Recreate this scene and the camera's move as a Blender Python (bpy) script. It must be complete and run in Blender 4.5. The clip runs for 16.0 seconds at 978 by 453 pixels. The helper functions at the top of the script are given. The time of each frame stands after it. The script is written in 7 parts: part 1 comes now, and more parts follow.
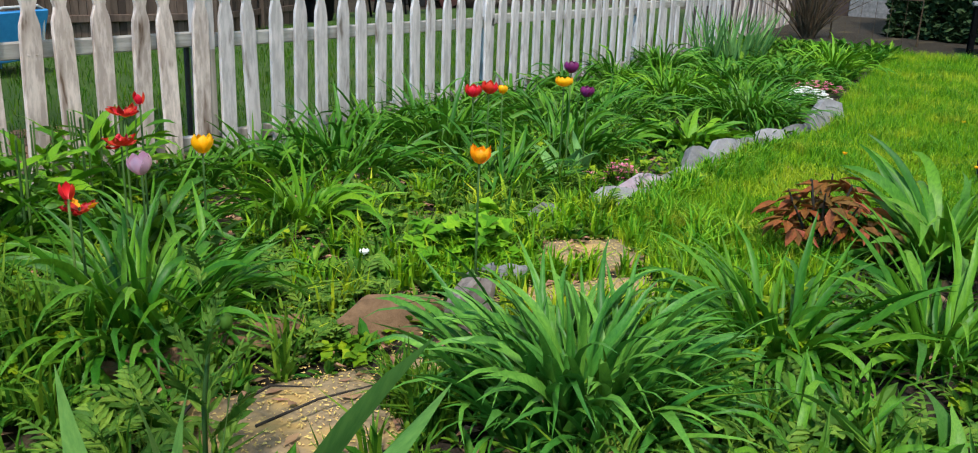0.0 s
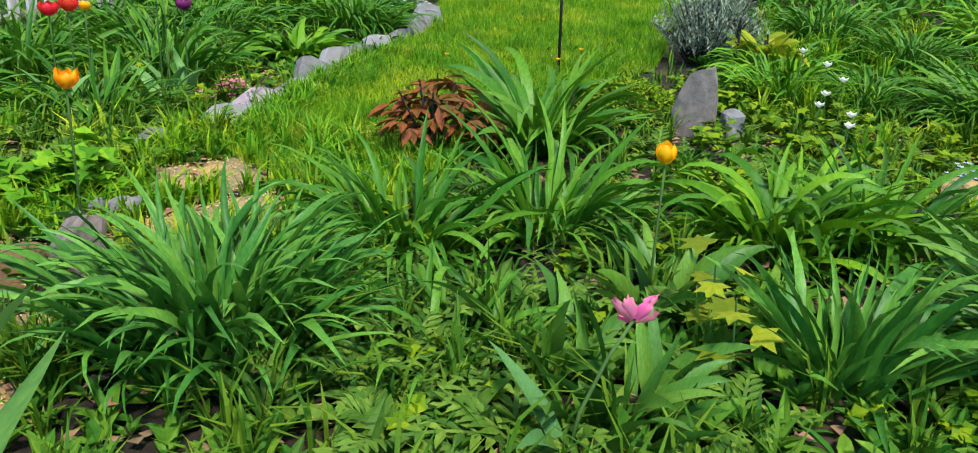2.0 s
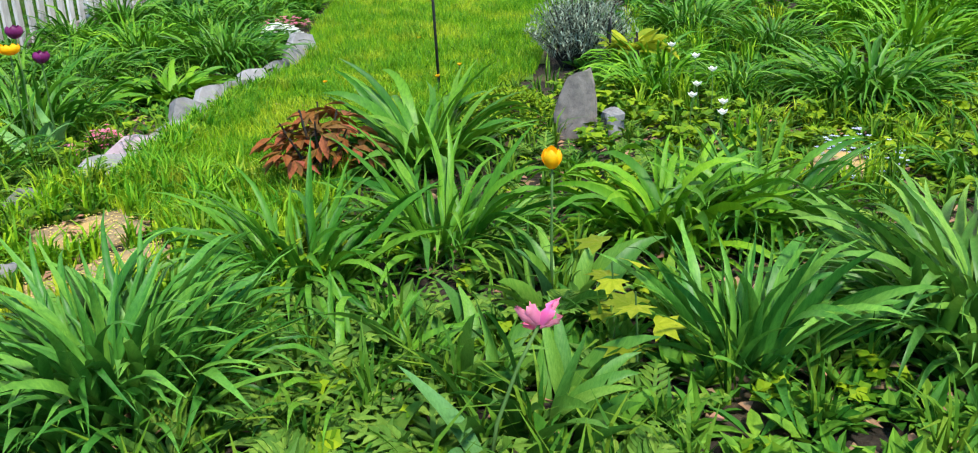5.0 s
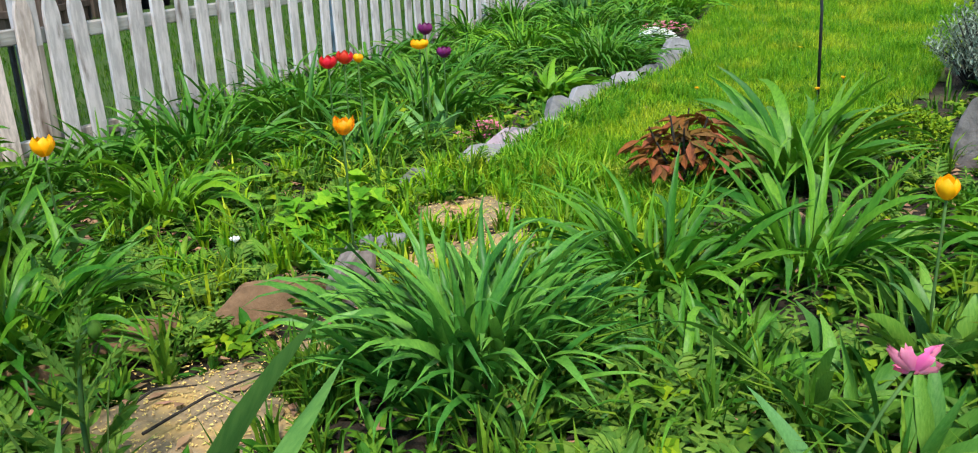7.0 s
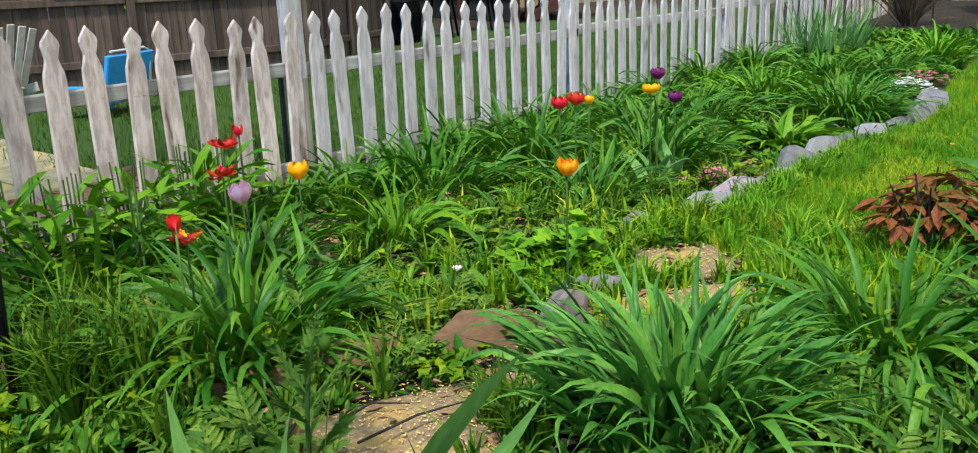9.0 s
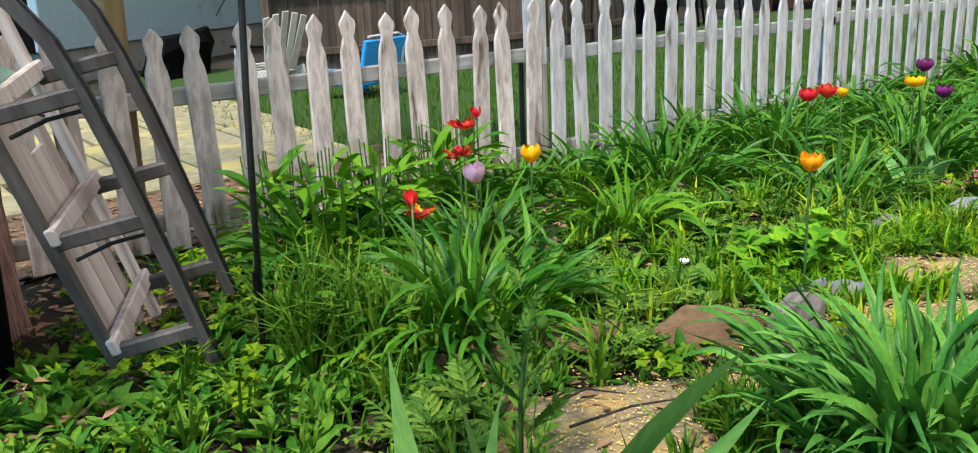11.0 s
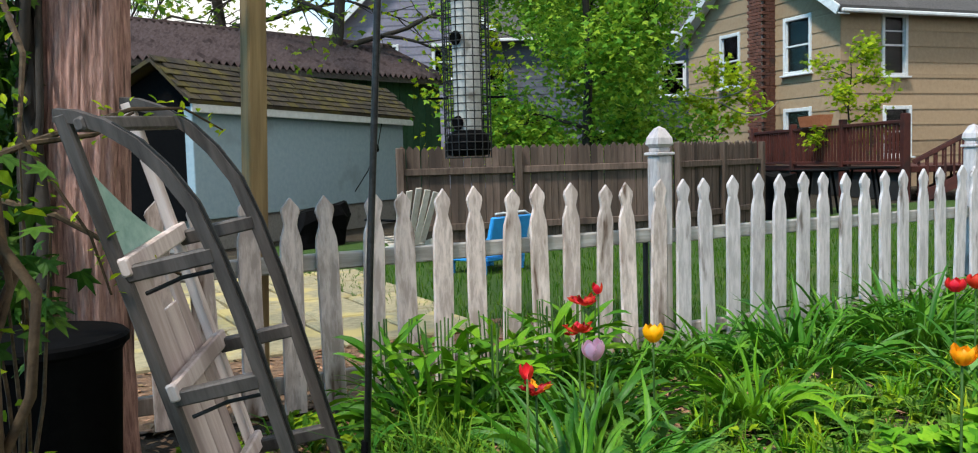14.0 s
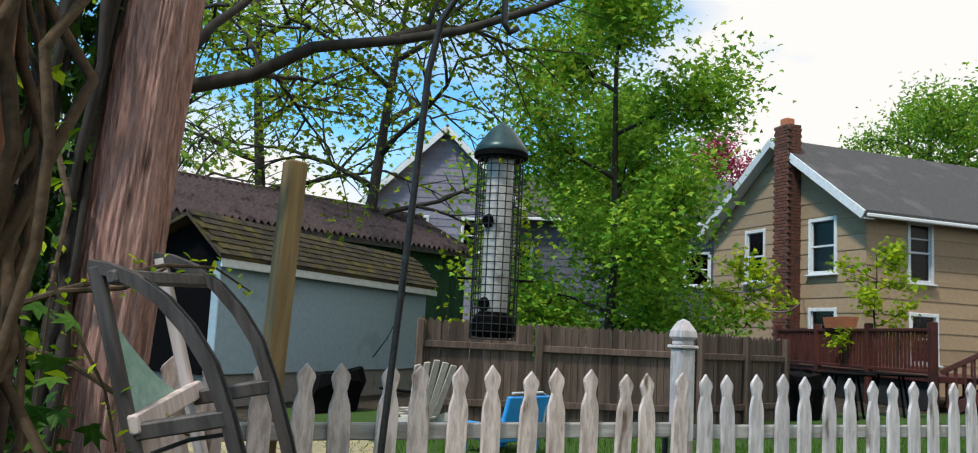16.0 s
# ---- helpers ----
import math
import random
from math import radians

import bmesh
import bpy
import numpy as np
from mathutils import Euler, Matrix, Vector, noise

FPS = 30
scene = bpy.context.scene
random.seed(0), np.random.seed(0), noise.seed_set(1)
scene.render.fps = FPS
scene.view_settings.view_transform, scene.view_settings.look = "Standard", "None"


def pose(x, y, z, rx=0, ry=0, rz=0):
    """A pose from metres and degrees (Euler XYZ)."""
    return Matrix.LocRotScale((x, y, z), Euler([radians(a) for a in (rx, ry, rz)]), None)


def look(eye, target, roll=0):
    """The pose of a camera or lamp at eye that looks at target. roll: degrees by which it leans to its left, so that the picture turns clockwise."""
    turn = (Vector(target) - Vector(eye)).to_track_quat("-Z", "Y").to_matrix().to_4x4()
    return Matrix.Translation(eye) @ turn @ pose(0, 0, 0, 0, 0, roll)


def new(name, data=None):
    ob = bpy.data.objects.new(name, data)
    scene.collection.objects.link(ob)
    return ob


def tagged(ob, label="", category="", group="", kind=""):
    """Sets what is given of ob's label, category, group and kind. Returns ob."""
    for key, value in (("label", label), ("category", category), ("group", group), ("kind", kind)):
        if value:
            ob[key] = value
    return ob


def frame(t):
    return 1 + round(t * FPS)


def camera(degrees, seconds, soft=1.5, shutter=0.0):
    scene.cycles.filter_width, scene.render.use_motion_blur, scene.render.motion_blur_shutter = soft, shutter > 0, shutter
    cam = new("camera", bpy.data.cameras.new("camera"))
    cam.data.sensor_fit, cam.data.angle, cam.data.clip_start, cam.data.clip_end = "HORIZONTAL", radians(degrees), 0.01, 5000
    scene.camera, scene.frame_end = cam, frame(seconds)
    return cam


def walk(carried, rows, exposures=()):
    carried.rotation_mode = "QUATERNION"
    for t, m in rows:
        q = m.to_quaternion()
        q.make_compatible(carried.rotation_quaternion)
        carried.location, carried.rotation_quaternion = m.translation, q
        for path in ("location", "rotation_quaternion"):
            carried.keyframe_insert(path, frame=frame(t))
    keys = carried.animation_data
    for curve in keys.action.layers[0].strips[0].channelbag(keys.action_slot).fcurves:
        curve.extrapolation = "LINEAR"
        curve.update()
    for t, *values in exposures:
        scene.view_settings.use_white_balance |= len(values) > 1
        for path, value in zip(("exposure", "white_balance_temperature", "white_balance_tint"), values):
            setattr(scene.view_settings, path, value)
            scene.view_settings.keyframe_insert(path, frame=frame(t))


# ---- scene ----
cam = camera(57.5, 16.0, soft=1.1)
PATH = [
    (0, (0.121, 0.099, 1.037), (1.727, 1.143, 0.461), 2.2),
    (0.5, (0.121, 0.101, 1.030), (1.753, 1.097, 0.443), 2.2),
    (1, (0.132, 0.118, 1.027), (1.838, 0.912, 0.347), 2.9),
    (1.5, (0.140, 0.101, 1.018), (1.917, 0.576, 0.233), 5.2),
    (2, (0.139, 0.095, 1.015), (1.988, 0.352, 0.299), 3.2),
    (2.5, (0.150, 0.087, 1.009), (2.052, 0.128, 0.392), 1.1),
    (3, (0.149, 0.091, 1.007), (2.079, -0.058, 0.503), -1.0),
    (3.2, (0.149, 0.091, 1.007), (2.090, -0.108, 0.567), -1.5),
    (3.62, (0.149, 0.091, 1.008), (2.092, -0.156, 0.605), -2.0),
    (4.04, (0.148, 0.089, 1.011), (2.081, -0.132, 0.550), -1.9),
    (4.46, (0.146, 0.087, 1.014), (2.061, -0.051, 0.453), -1.6),
    (4.88, (0.145, 0.085, 1.017), (2.034, 0.075, 0.360), -1.3),
    (5.3, (0.144, 0.084, 1.018), (2.013, 0.233, 0.320), -1.3),
    (5.5, (0.144, 0.084, 1.018), (2.004, 0.314, 0.320), -1.4),
    (6, (0.136, 0.089, 1.017), (1.956, 0.545, 0.324), -1.8),
    (6.5, (0.129, 0.100, 1.021), (1.898, 0.737, 0.341), -2.3),
    (7, (0.135, 0.110, 1.023), (1.855, 0.897, 0.376), -2.2),
    (7.5, (0.130, 0.103, 1.033), (1.811, 1.001, 0.424), -1.9),
    (8, (0.120, 0.093, 1.042), (1.739, 1.115, 0.462), -2.1),
    (8.5, (0.113, 0.083, 1.047), (1.667, 1.212, 0.492), -2.2),
    (9, (0.121, 0.077, 1.044), (1.606, 1.299, 0.495), -2.2),
    (9.5, (0.127, 0.076, 1.040), (1.536, 1.389, 0.504), -2.5),
    (10, (0.127, 0.070, 1.041), (1.447, 1.475, 0.508), -2.7),
    (10.2, (0.127, 0.070, 1.041), (1.398, 1.519, 0.508), -2.8),
    (10.62, (0.133, 0.073, 1.037), (1.310, 1.597, 0.498), -2.8),
    (11.04, (0.145, 0.082, 1.027), (1.246, 1.658, 0.477), -2.8),
    (11.46, (0.159, 0.092, 1.015), (1.203, 1.706, 0.460), -2.7),
    (11.88, (0.172, 0.101, 1.006), (1.173, 1.746, 0.465), -2.6),
    (12.3, (0.177, 0.105, 1.002), (1.151, 1.780, 0.505), -2.5),
    (12.5, (0.177, 0.105, 1.002), (1.142, 1.795, 0.539), -2.5),
    (13, (0.180, 0.111, 1.001), (1.132, 1.838, 0.666), -2.6),
    (13.5, (0.178, 0.112, 1.004), (1.115, 1.864, 0.777), -2.5),
    (14, (0.177, 0.112, 1.005), (1.101, 1.880, 0.859), -1.6),
    (14.5, (0.179, 0.113, 1.010), (1.092, 1.891, 0.950), -1.0),
    (15, (0.175, 0.118, 1.012), (1.075, 1.904, 1.064), 0.3),
    (15.5, (0.173, 0.116, 1.019), (1.059, 1.906, 1.136), 1.4),
    (16, (0.171, 0.120, 1.026), (1.044, 1.903, 1.268), 2.9),
]
walk(cam, [(t, look(eye, target, roll)) for t, eye, target, roll in PATH],
     exposures=[(0.0, 0.0), (1.5, 0.0), (3.0, 0.45), (5.5, 0.38), (7.0, 0.22), (9.0, 0.06), (12.5, 0.28), (13.5, 0.18), (14.0, 0.04), (15.0, -0.1), (16.0, -0.28)])


def ease(v):
    v = min(1.0, max(0.0, v))
    return v * v * (3 - 2 * v)


# ---- sky, sun ----
world = bpy.data.worlds.new("sky")
scene.world = world
world.use_nodes = True
wn, wl = world.node_tree.nodes, world.node_tree.links
wn.clear()
w_out = wn.new("ShaderNodeOutputWorld")
w_bg = wn.new("ShaderNodeBackground")
w_sky = wn.new("ShaderNodeTexSky")
w_sky.sky_type = "NISHITA"
w_sky.sun_disc = False
w_sky.sun_elevation = radians(60)
w_sky.sun_rotation = radians(246)
w_co = wn.new("ShaderNodeTexCoord")
w_map = wn.new("ShaderNodeMapping")
w_map.inputs["Scale"].default_value = (1.0, 1.0, 2.2)
w_map.inputs["Location"].default_value = (0.35, 0.0, 0.2)
w_noise = wn.new("ShaderNodeTexNoise")
w_noise.inputs["Scale"].default_value = 1.7
w_noise.inputs["Detail"].default_value = 7
w_ramp = wn.new("ShaderNodeValToRGB")
w_ramp.color_ramp.elements[0].position = 0.45
w_ramp.color_ramp.elements[1].position = 0.58
w_mix = wn.new("ShaderNodeMix")
w_mix.data_type = "RGBA"
w_mix.inputs["B"].default_value = (29.0, 28.4, 27.4, 1)
w_bg.inputs["Strength"].default_value = 0.042
wl.new(w_co.outputs["Generated"], w_map.inputs["Vector"])
wl.new(w_map.outputs["Vector"], w_noise.inputs["Vector"])
w_side = wn.new("ShaderNodeVectorMath")
w_side.operation = "DOT_PRODUCT"
w_side.inputs[1].default_value = (0.95, -0.3, 0.1)
w_add = wn.new("ShaderNodeMath")
w_add.operation = "MULTIPLY_ADD"
w_add.inputs[1].default_value = 0.34
wl.new(w_co.outputs["Generated"], w_side.inputs[0])
wl.new(w_side.outputs["Value"], w_add.inputs[0])
wl.new(w_noise.outputs["Fac"], w_add.inputs[2])
wl.new(w_add.outputs[0], w_ramp.inputs["Fac"])
wl.new(w_ramp.outputs["Color"], w_mix.inputs["Factor"])
w_gain = wn.new("ShaderNodeMix")
w_gain.data_type, w_gain.blend_type = "RGBA", "MULTIPLY"
w_gain.inputs["Factor"].default_value = 1.0
w_gain.inputs["B"].default_value = (3.2, 6.2, 7.2, 1)
wl.new(w_sky.outputs["Color"], w_gain.inputs["A"])
wl.new(w_gain.outputs["Result"], w_mix.inputs["A"])
wl.new(w_mix.outputs["Result"], w_bg.inputs["Color"])
wl.new(w_bg.outputs["Background"], w_out.inputs["Surface"])

sun_data = bpy.data.lights.new("sun", "SUN")
sun_data.energy = 5.0
sun_data.angle = radians(6)
sun_data.color = (1.0, 0.93, 0.83)
sun = new("sun", sun_data)
sun.matrix_world = look((-5.4, -2.4, 9.5), (0, 0, 0))


# ---- materials ----
def material(name, base, second, stain=None, scale=18.0, stain_scale=2.5, stain_at=0.55, rough=0.7, bump=0.3,
             metal=0.0, stretch=(1, 1, 1), vary=0.12, hue=0.0, leaf=0.0, gloss=0.3, depth=0.004, sharp=0.16):
    """Two tones of fine grain, a larger stain, relief, and a small change from object to object."""
    m = bpy.data.materials.new(name)
    m.use_nodes = True
    nodes, links = m.node_tree.nodes, m.node_tree.links
    bsdf = nodes["Principled BSDF"]
    out = nodes["Material Output"]
    co = nodes.new("ShaderNodeTexCoord")
    mp = nodes.new("ShaderNodeMapping")
    mp.inputs["Scale"].default_value = stretch
    links.new(co.outputs["Object"], mp.inputs["Vector"])
    info = nodes.new("ShaderNodeObjectInfo")
    shift = nodes.new("ShaderNodeVectorMath")
    shift.operation = "MULTIPLY_ADD"
    shift.inputs[1].default_value = (1, 1, 1)
    rnd = nodes.new("ShaderNodeMath")
    rnd.operation = "MULTIPLY"
    rnd.inputs[1].default_value = 37.0
    links.new(info.outputs["Random"], rnd.inputs[0])
    links.new(mp.outputs["Vector"], shift.inputs[0])
    links.new(rnd.outputs[0], shift.inputs[2])
    fine = nodes.new("ShaderNodeTexNoise")
    fine.inputs["Scale"].default_value = scale
    fine.inputs["Detail"].default_value = 6
    fine.inputs["Roughness"].default_value = 0.65
    links.new(shift.outputs[0], fine.inputs["Vector"])
    ramp = nodes.new("ShaderNodeValToRGB")
    ramp.color_ramp.elements[0].position, ramp.color_ramp.elements[1].position = 0.5 - sharp, 0.5 + sharp
    ramp.color_ramp.elements[0].color = (*base, 1)
    ramp.color_ramp.elements[1].color = (*second, 1)
    links.new(fine.outputs["Fac"], ramp.inputs["Fac"])
    colour = ramp.outputs["Color"]
    if stain:
        big = nodes.new("ShaderNodeTexNoise")
        big.inputs["Scale"].default_value = stain_scale
        big.inputs["Detail"].default_value = 5
        links.new(shift.outputs[0], big.inputs["Vector"])
        br = nodes.new("ShaderNodeValToRGB")
        br.color_ramp.elements[0].position, br.color_ramp.elements[1].position = stain_at, min(1.0, stain_at + 0.12)
        links.new(big.outputs["Fac"], br.inputs["Fac"])
        mx = nodes.new("ShaderNodeMix")
        mx.data_type = "RGBA"
        mx.inputs["B"].default_value = (*stain, 1)
        links.new(br.outputs["Color"], mx.inputs["Factor"])
        links.new(colour, mx.inputs["A"])
        colour = mx.outputs["Result"]
    hs = nodes.new("ShaderNodeHueSaturation")
    val = nodes.new("ShaderNodeMapRange")
    val.inputs["To Min"].default_value, val.inputs["To Max"].default_value = 1 - vary, 1 + vary
    links.new(info.outputs["Random"], val.inputs["Value"])
    links.new(val.outputs["Result"], hs.inputs["Value"])
    if hue:
        hv = nodes.new("ShaderNodeMapRange")
        hv.inputs["To Min"].default_value, hv.inputs["To Max"].default_value = 0.5 + hue, 0.5 - hue
        geo = nodes.new("ShaderNodeNewGeometry")
        add = nodes.new("ShaderNodeMath")
        add.operation = "ADD"
        fr = nodes.new("ShaderNodeMath")
        fr.operation = "FRACT"
        links.new(info.outputs["Random"], add.inputs[0])
        links.new(geo.outputs["Random Per Island"], add.inputs[1])
        links.new(add.outputs[0], fr.inputs[0])
        links.new(fr.outputs[0], hv.inputs["Value"])
        links.new(hv.outputs["Result"], hs.inputs["Hue"])
        links.new(fr.outputs[0], val.inputs["Value"])
    links.new(colour, hs.inputs["Color"])
    colour = hs.outputs["Color"]
    links.new(colour, bsdf.inputs["Base Color"])
    bsdf.inputs["Roughness"].default_value = rough
    bsdf.inputs["Metallic"].default_value = metal
    bsdf.inputs["Specular IOR Level"].default_value = gloss
    if bump:
        b = nodes.new("ShaderNodeBump")
        b.inputs["Strength"].default_value = bump
        b.inputs["Distance"].default_value = depth
        links.new(fine.outputs["Fac"], b.inputs["Height"])
        links.new(b.outputs["Normal"], bsdf.inputs["Normal"])
    if leaf:
        tr = nodes.new("ShaderNodeBsdfTranslucent")
        links.new(colour, tr.inputs["Color"])
        ms = nodes.new("ShaderNodeMixShader")
        ms.inputs["Fac"].default_value = leaf
        links.new(bsdf.outputs[0], ms.inputs[1])
        links.new(tr.outputs[0], ms.inputs[2])
        links.new(ms.outputs[0], out.inputs["Surface"])
    return m


def leafy(name, a, b, vary=0.4, hue=0.02, rough=0.6, leaf=0.18, gloss=0.12):
    return material(name, a, b, scale=9, bump=0.15, rough=rough, vary=vary, hue=hue, leaf=leaf, gloss=gloss, stretch=(6, 6, 1))


SOIL = material("soil", (0.0144, 0.0106, 0.00672), (0.036, 0.0264, 0.0163), (0.0672, 0.0504, 0.024), scale=45, stain_scale=3, stain_at=0.55, bump=0.9, depth=0.02, rough=0.95)
TURF = material("turf_soil", (0.035, 0.09, 0.006), (0.08, 0.16, 0.01), (0.12, 0.15, 0.02), scale=40, stain_scale=1.4, stain_at=0.6, bump=0.8, depth=0.02, rough=0.95)
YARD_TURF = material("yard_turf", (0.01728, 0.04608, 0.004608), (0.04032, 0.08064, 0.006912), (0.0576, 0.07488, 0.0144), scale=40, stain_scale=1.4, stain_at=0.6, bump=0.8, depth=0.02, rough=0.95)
MULCH = material("leaf_mulch", (0.1, 0.055, 0.03), (0.24, 0.14, 0.08), (0.05, 0.03, 0.02), scale=38, stain_scale=14, bump=0.9, depth=0.02, rough=0.95)
BLADE = material("lawn_blade", (0.085, 0.24, 0.004), (0.18, 0.36, 0.008), (0.3, 0.4, 0.016), scale=5, stain_scale=2.4, stain_at=0.5, bump=0, rough=0.6, vary=0.4, hue=0.03, leaf=0.35, gloss=0.2)
BLADE_LONG = material("long_lawn_blade", (0.05, 0.19, 0.004), (0.13, 0.31, 0.008), (0.26, 0.34, 0.02), scale=6, stain_scale=3.5, stain_at=0.54, bump=0, rough=0.6, vary=0.4, hue=0.03, leaf=0.3, gloss=0.2)
BLADE_FAR = leafy("meadow_blade", (0.0418, 0.12, 0.00704), (0.0836, 0.169, 0.01058), hue=0.03, rough=0.6)
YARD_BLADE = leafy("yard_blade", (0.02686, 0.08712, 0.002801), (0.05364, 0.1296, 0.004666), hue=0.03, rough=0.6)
DAYLILY = leafy("daylily_leaf", (0.03364, 0.1294, 0.006807), (0.07245, 0.2125, 0.01134), rough=0.45, gloss=0.22)
DAYLILY_BLUE = leafy("daylily_leaf_blue_green", (0.04004, 0.1537, 0.01764), (0.08932, 0.2499, 0.03024), rough=0.42, gloss=0.22)
DAYLILY_BRIGHT = leafy("daylily_leaf_bright", (0.05713, 0.1815, 0.0042), (0.1093, 0.2585, 0.009), rough=0.5, gloss=0.2)
DAYLILY_YELLOW = leafy("daylily_leaf_yellow_green", (0.069, 0.207, 0.004416), (0.1196, 0.2852, 0.0103), rough=0.5, gloss=0.2)
STRAP_GREY = leafy("grey_sheen_strap_leaf", (0.05313, 0.1597, 0.01584), (0.1009, 0.2275, 0.0297), rough=0.42, gloss=0.22)
BLUEGREEN = leafy("bluegreen_leaf", (0.08961, 0.2131, 0.058), (0.1344, 0.2886, 0.0812), rough=0.55)
IRIS = leafy("iris_leaf", (0.0515, 0.14, 0.028), (0.0875, 0.192, 0.04), rough=0.5)
BROAD = leafy("broad_leaf", (0.04469, 0.1373, 0.01011), (0.09553, 0.2302, 0.01825), hue=0.03)
PALE = leafy("grey_green_leaf", (0.06324, 0.1457, 0.01451), (0.1066, 0.1965, 0.0266), hue=0.025)
LIME = leafy("lime_leaf", (0.0867, 0.1802, 0.003239), (0.1428, 0.2261, 0.006069), hue=0.03)
COLUMBINE = leafy("columbine_leaf", (0.075, 0.22, 0.006), (0.13, 0.3, 0.012), hue=0.02)
YELLOW_LEAF = leafy("yellow_maple_leaf", (0.21, 0.27, 0.009), (0.3, 0.33, 0.0225), leaf=0.35)
PEONY = leafy("bronze_peony_leaf", (0.1021, 0.0475, 0.0108), (0.222, 0.08603, 0.0162), hue=0.03)
PEONY_DARK = leafy("dark_bronze_peony_leaf", (0.1188, 0.0468, 0.01638), (0.2599, 0.0975, 0.03276), hue=0.03)
SILVER = leafy("silver_leaf", (0.17, 0.215, 0.15), (0.3, 0.345, 0.26), rough=0.8, leaf=0.2)
MAPLE = leafy("maple_leaf", (0.114, 0.258, 0.0192), (0.216, 0.384, 0.036), hue=0.035, leaf=0.45)
SPRING = leafy("spring_leaf", (0.17, 0.28, 0.008), (0.32, 0.44, 0.015), hue=0.03, leaf=0.5)
# Darker copy of the maple leaf: the shade by the trunk is in its colour.
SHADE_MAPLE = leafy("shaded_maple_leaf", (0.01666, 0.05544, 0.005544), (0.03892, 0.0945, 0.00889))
CANOPY = leafy("canopy_leaf", (0.085, 0.15, 0.01), (0.18, 0.26, 0.018), hue=0.03, leaf=0.5)
REDLEAF = leafy("red_tree_leaf", (0.3, 0.04, 0.08), (0.42, 0.07, 0.12))
HEDGE = leafy("hedge_leaf", (0.0175, 0.0385, 0.014), (0.042, 0.07, 0.0245), leaf=0.15)
STEM = leafy("stem", (0.066, 0.1375, 0.033), (0.088, 0.165, 0.044))


def petal(name, a, b, hue=0.008):
    return material(name, a, b, scale=25, bump=0.1, rough=0.45, vary=0.18, hue=hue, leaf=0.35, stretch=(1, 1, 0.3))


RED = petal("red_petal", (0.55, 0.012, 0.012), (0.75, 0.03, 0.02))
DARKRED = petal("dark_red_petal", (0.2, 0.008, 0.01), (0.6, 0.02, 0.015))
YELLOW = petal("yellow_petal", (0.9, 0.42, 0.0), (0.95, 0.55, 0.01))
ORANGE = petal("orange_petal", (0.9, 0.3, 0.0), (0.95, 0.42, 0.01))
PINK = petal("pink_petal", (0.85, 0.42, 0.55), (0.9, 0.56, 0.66))
HOTPINK = petal("hot_pink_petal", (0.75, 0.12, 0.32), (0.85, 0.3, 0.4))
PURPLE = petal("purple_petal", (0.14, 0.008, 0.09), (0.26, 0.03, 0.17))
WHITE_P = petal("white_petal", (0.75, 0.76, 0.72), (0.85, 0.85, 0.82))
LILAC = petal("lilac_petal", (0.45, 0.48, 0.75), (0.55, 0.6, 0.85))

FENCE_OLD = material("weathered_white_paint", (0.3765, 0.3027, 0.2727), (0.6349, 0.5246, 0.4866), (0.1288, 0.08183, 0.05975), scale=34, stain_scale=17, stain_at=0.56, rough=0.75, bump=0.5, stretch=(1, 1, 0.22), vary=0.14, sharp=0.09)
FENCE_NEW = material("white_fence_paint", (0.3749, 0.342, 0.342), (0.5435, 0.4885, 0.4929), (0.1218, 0.09324, 0.07817), scale=34, stain_scale=15, stain_at=0.6, rough=0.65, bump=0.35, stretch=(1, 1, 0.22), vary=0.12, sharp=0.1)
RAW_WOOD = material("bare_grey_wood", (0.17, 0.14, 0.12), (0.34, 0.29, 0.255), (0.5, 0.47, 0.44), scale=30, stain_scale=7, stain_at=0.6, rough=0.85, bump=0.7, stretch=(1, 1, 0.08), vary=0.12)
RAIL_WOOD = material("weathered_rail_wood", (0.24, 0.216, 0.192), (0.416, 0.392, 0.368), (0.128, 0.104, 0.08), scale=30, stain_scale=7, stain_at=0.56, rough=0.8, bump=0.6, stretch=(0.1, 1, 1))
POST_TAN = material("treated_post_wood", (0.1508, 0.1026, 0.046), (0.29, 0.1998, 0.092), (0.1508, 0.0972, 0.046), scale=26, stain_scale=4, rough=0.8, bump=0.5, stretch=(1, 1, 0.06))
DARK_WOOD = material("dark_stained_wood", (0.0382, 0.0319, 0.03), (0.0926, 0.0797, 0.0752), (0.122, 0.109, 0.102), scale=34, stain_scale=6, stain_at=0.6, rough=0.6, bump=0.5, stretch=(1, 0.1, 1))
SLED_BOARD = material("sled_board_wood", (0.3665, 0.2873, 0.2629), (0.5737, 0.4886, 0.4642), (0.2443, 0.1895, 0.1769), scale=30, stain_scale=5, rough=0.8, bump=0.6, stretch=(1, 0.08, 1))
SLED_GREEN = material("sled_green_paint", (0.208, 0.351, 0.299), (0.325, 0.481, 0.416), (0.442, 0.364, 0.325), scale=24, stain_scale=6, stain_at=0.62, rough=0.7, bump=0.4)
BARK = material("tree_bark", (0.207, 0.1093, 0.0918), (0.635, 0.3726, 0.306), (0.06901, 0.03974, 0.03182), scale=95, stain_scale=24, stain_at=0.58, rough=0.95, bump=1.0, depth=0.02, stretch=(1, 1, 0.12), sharp=0.2)
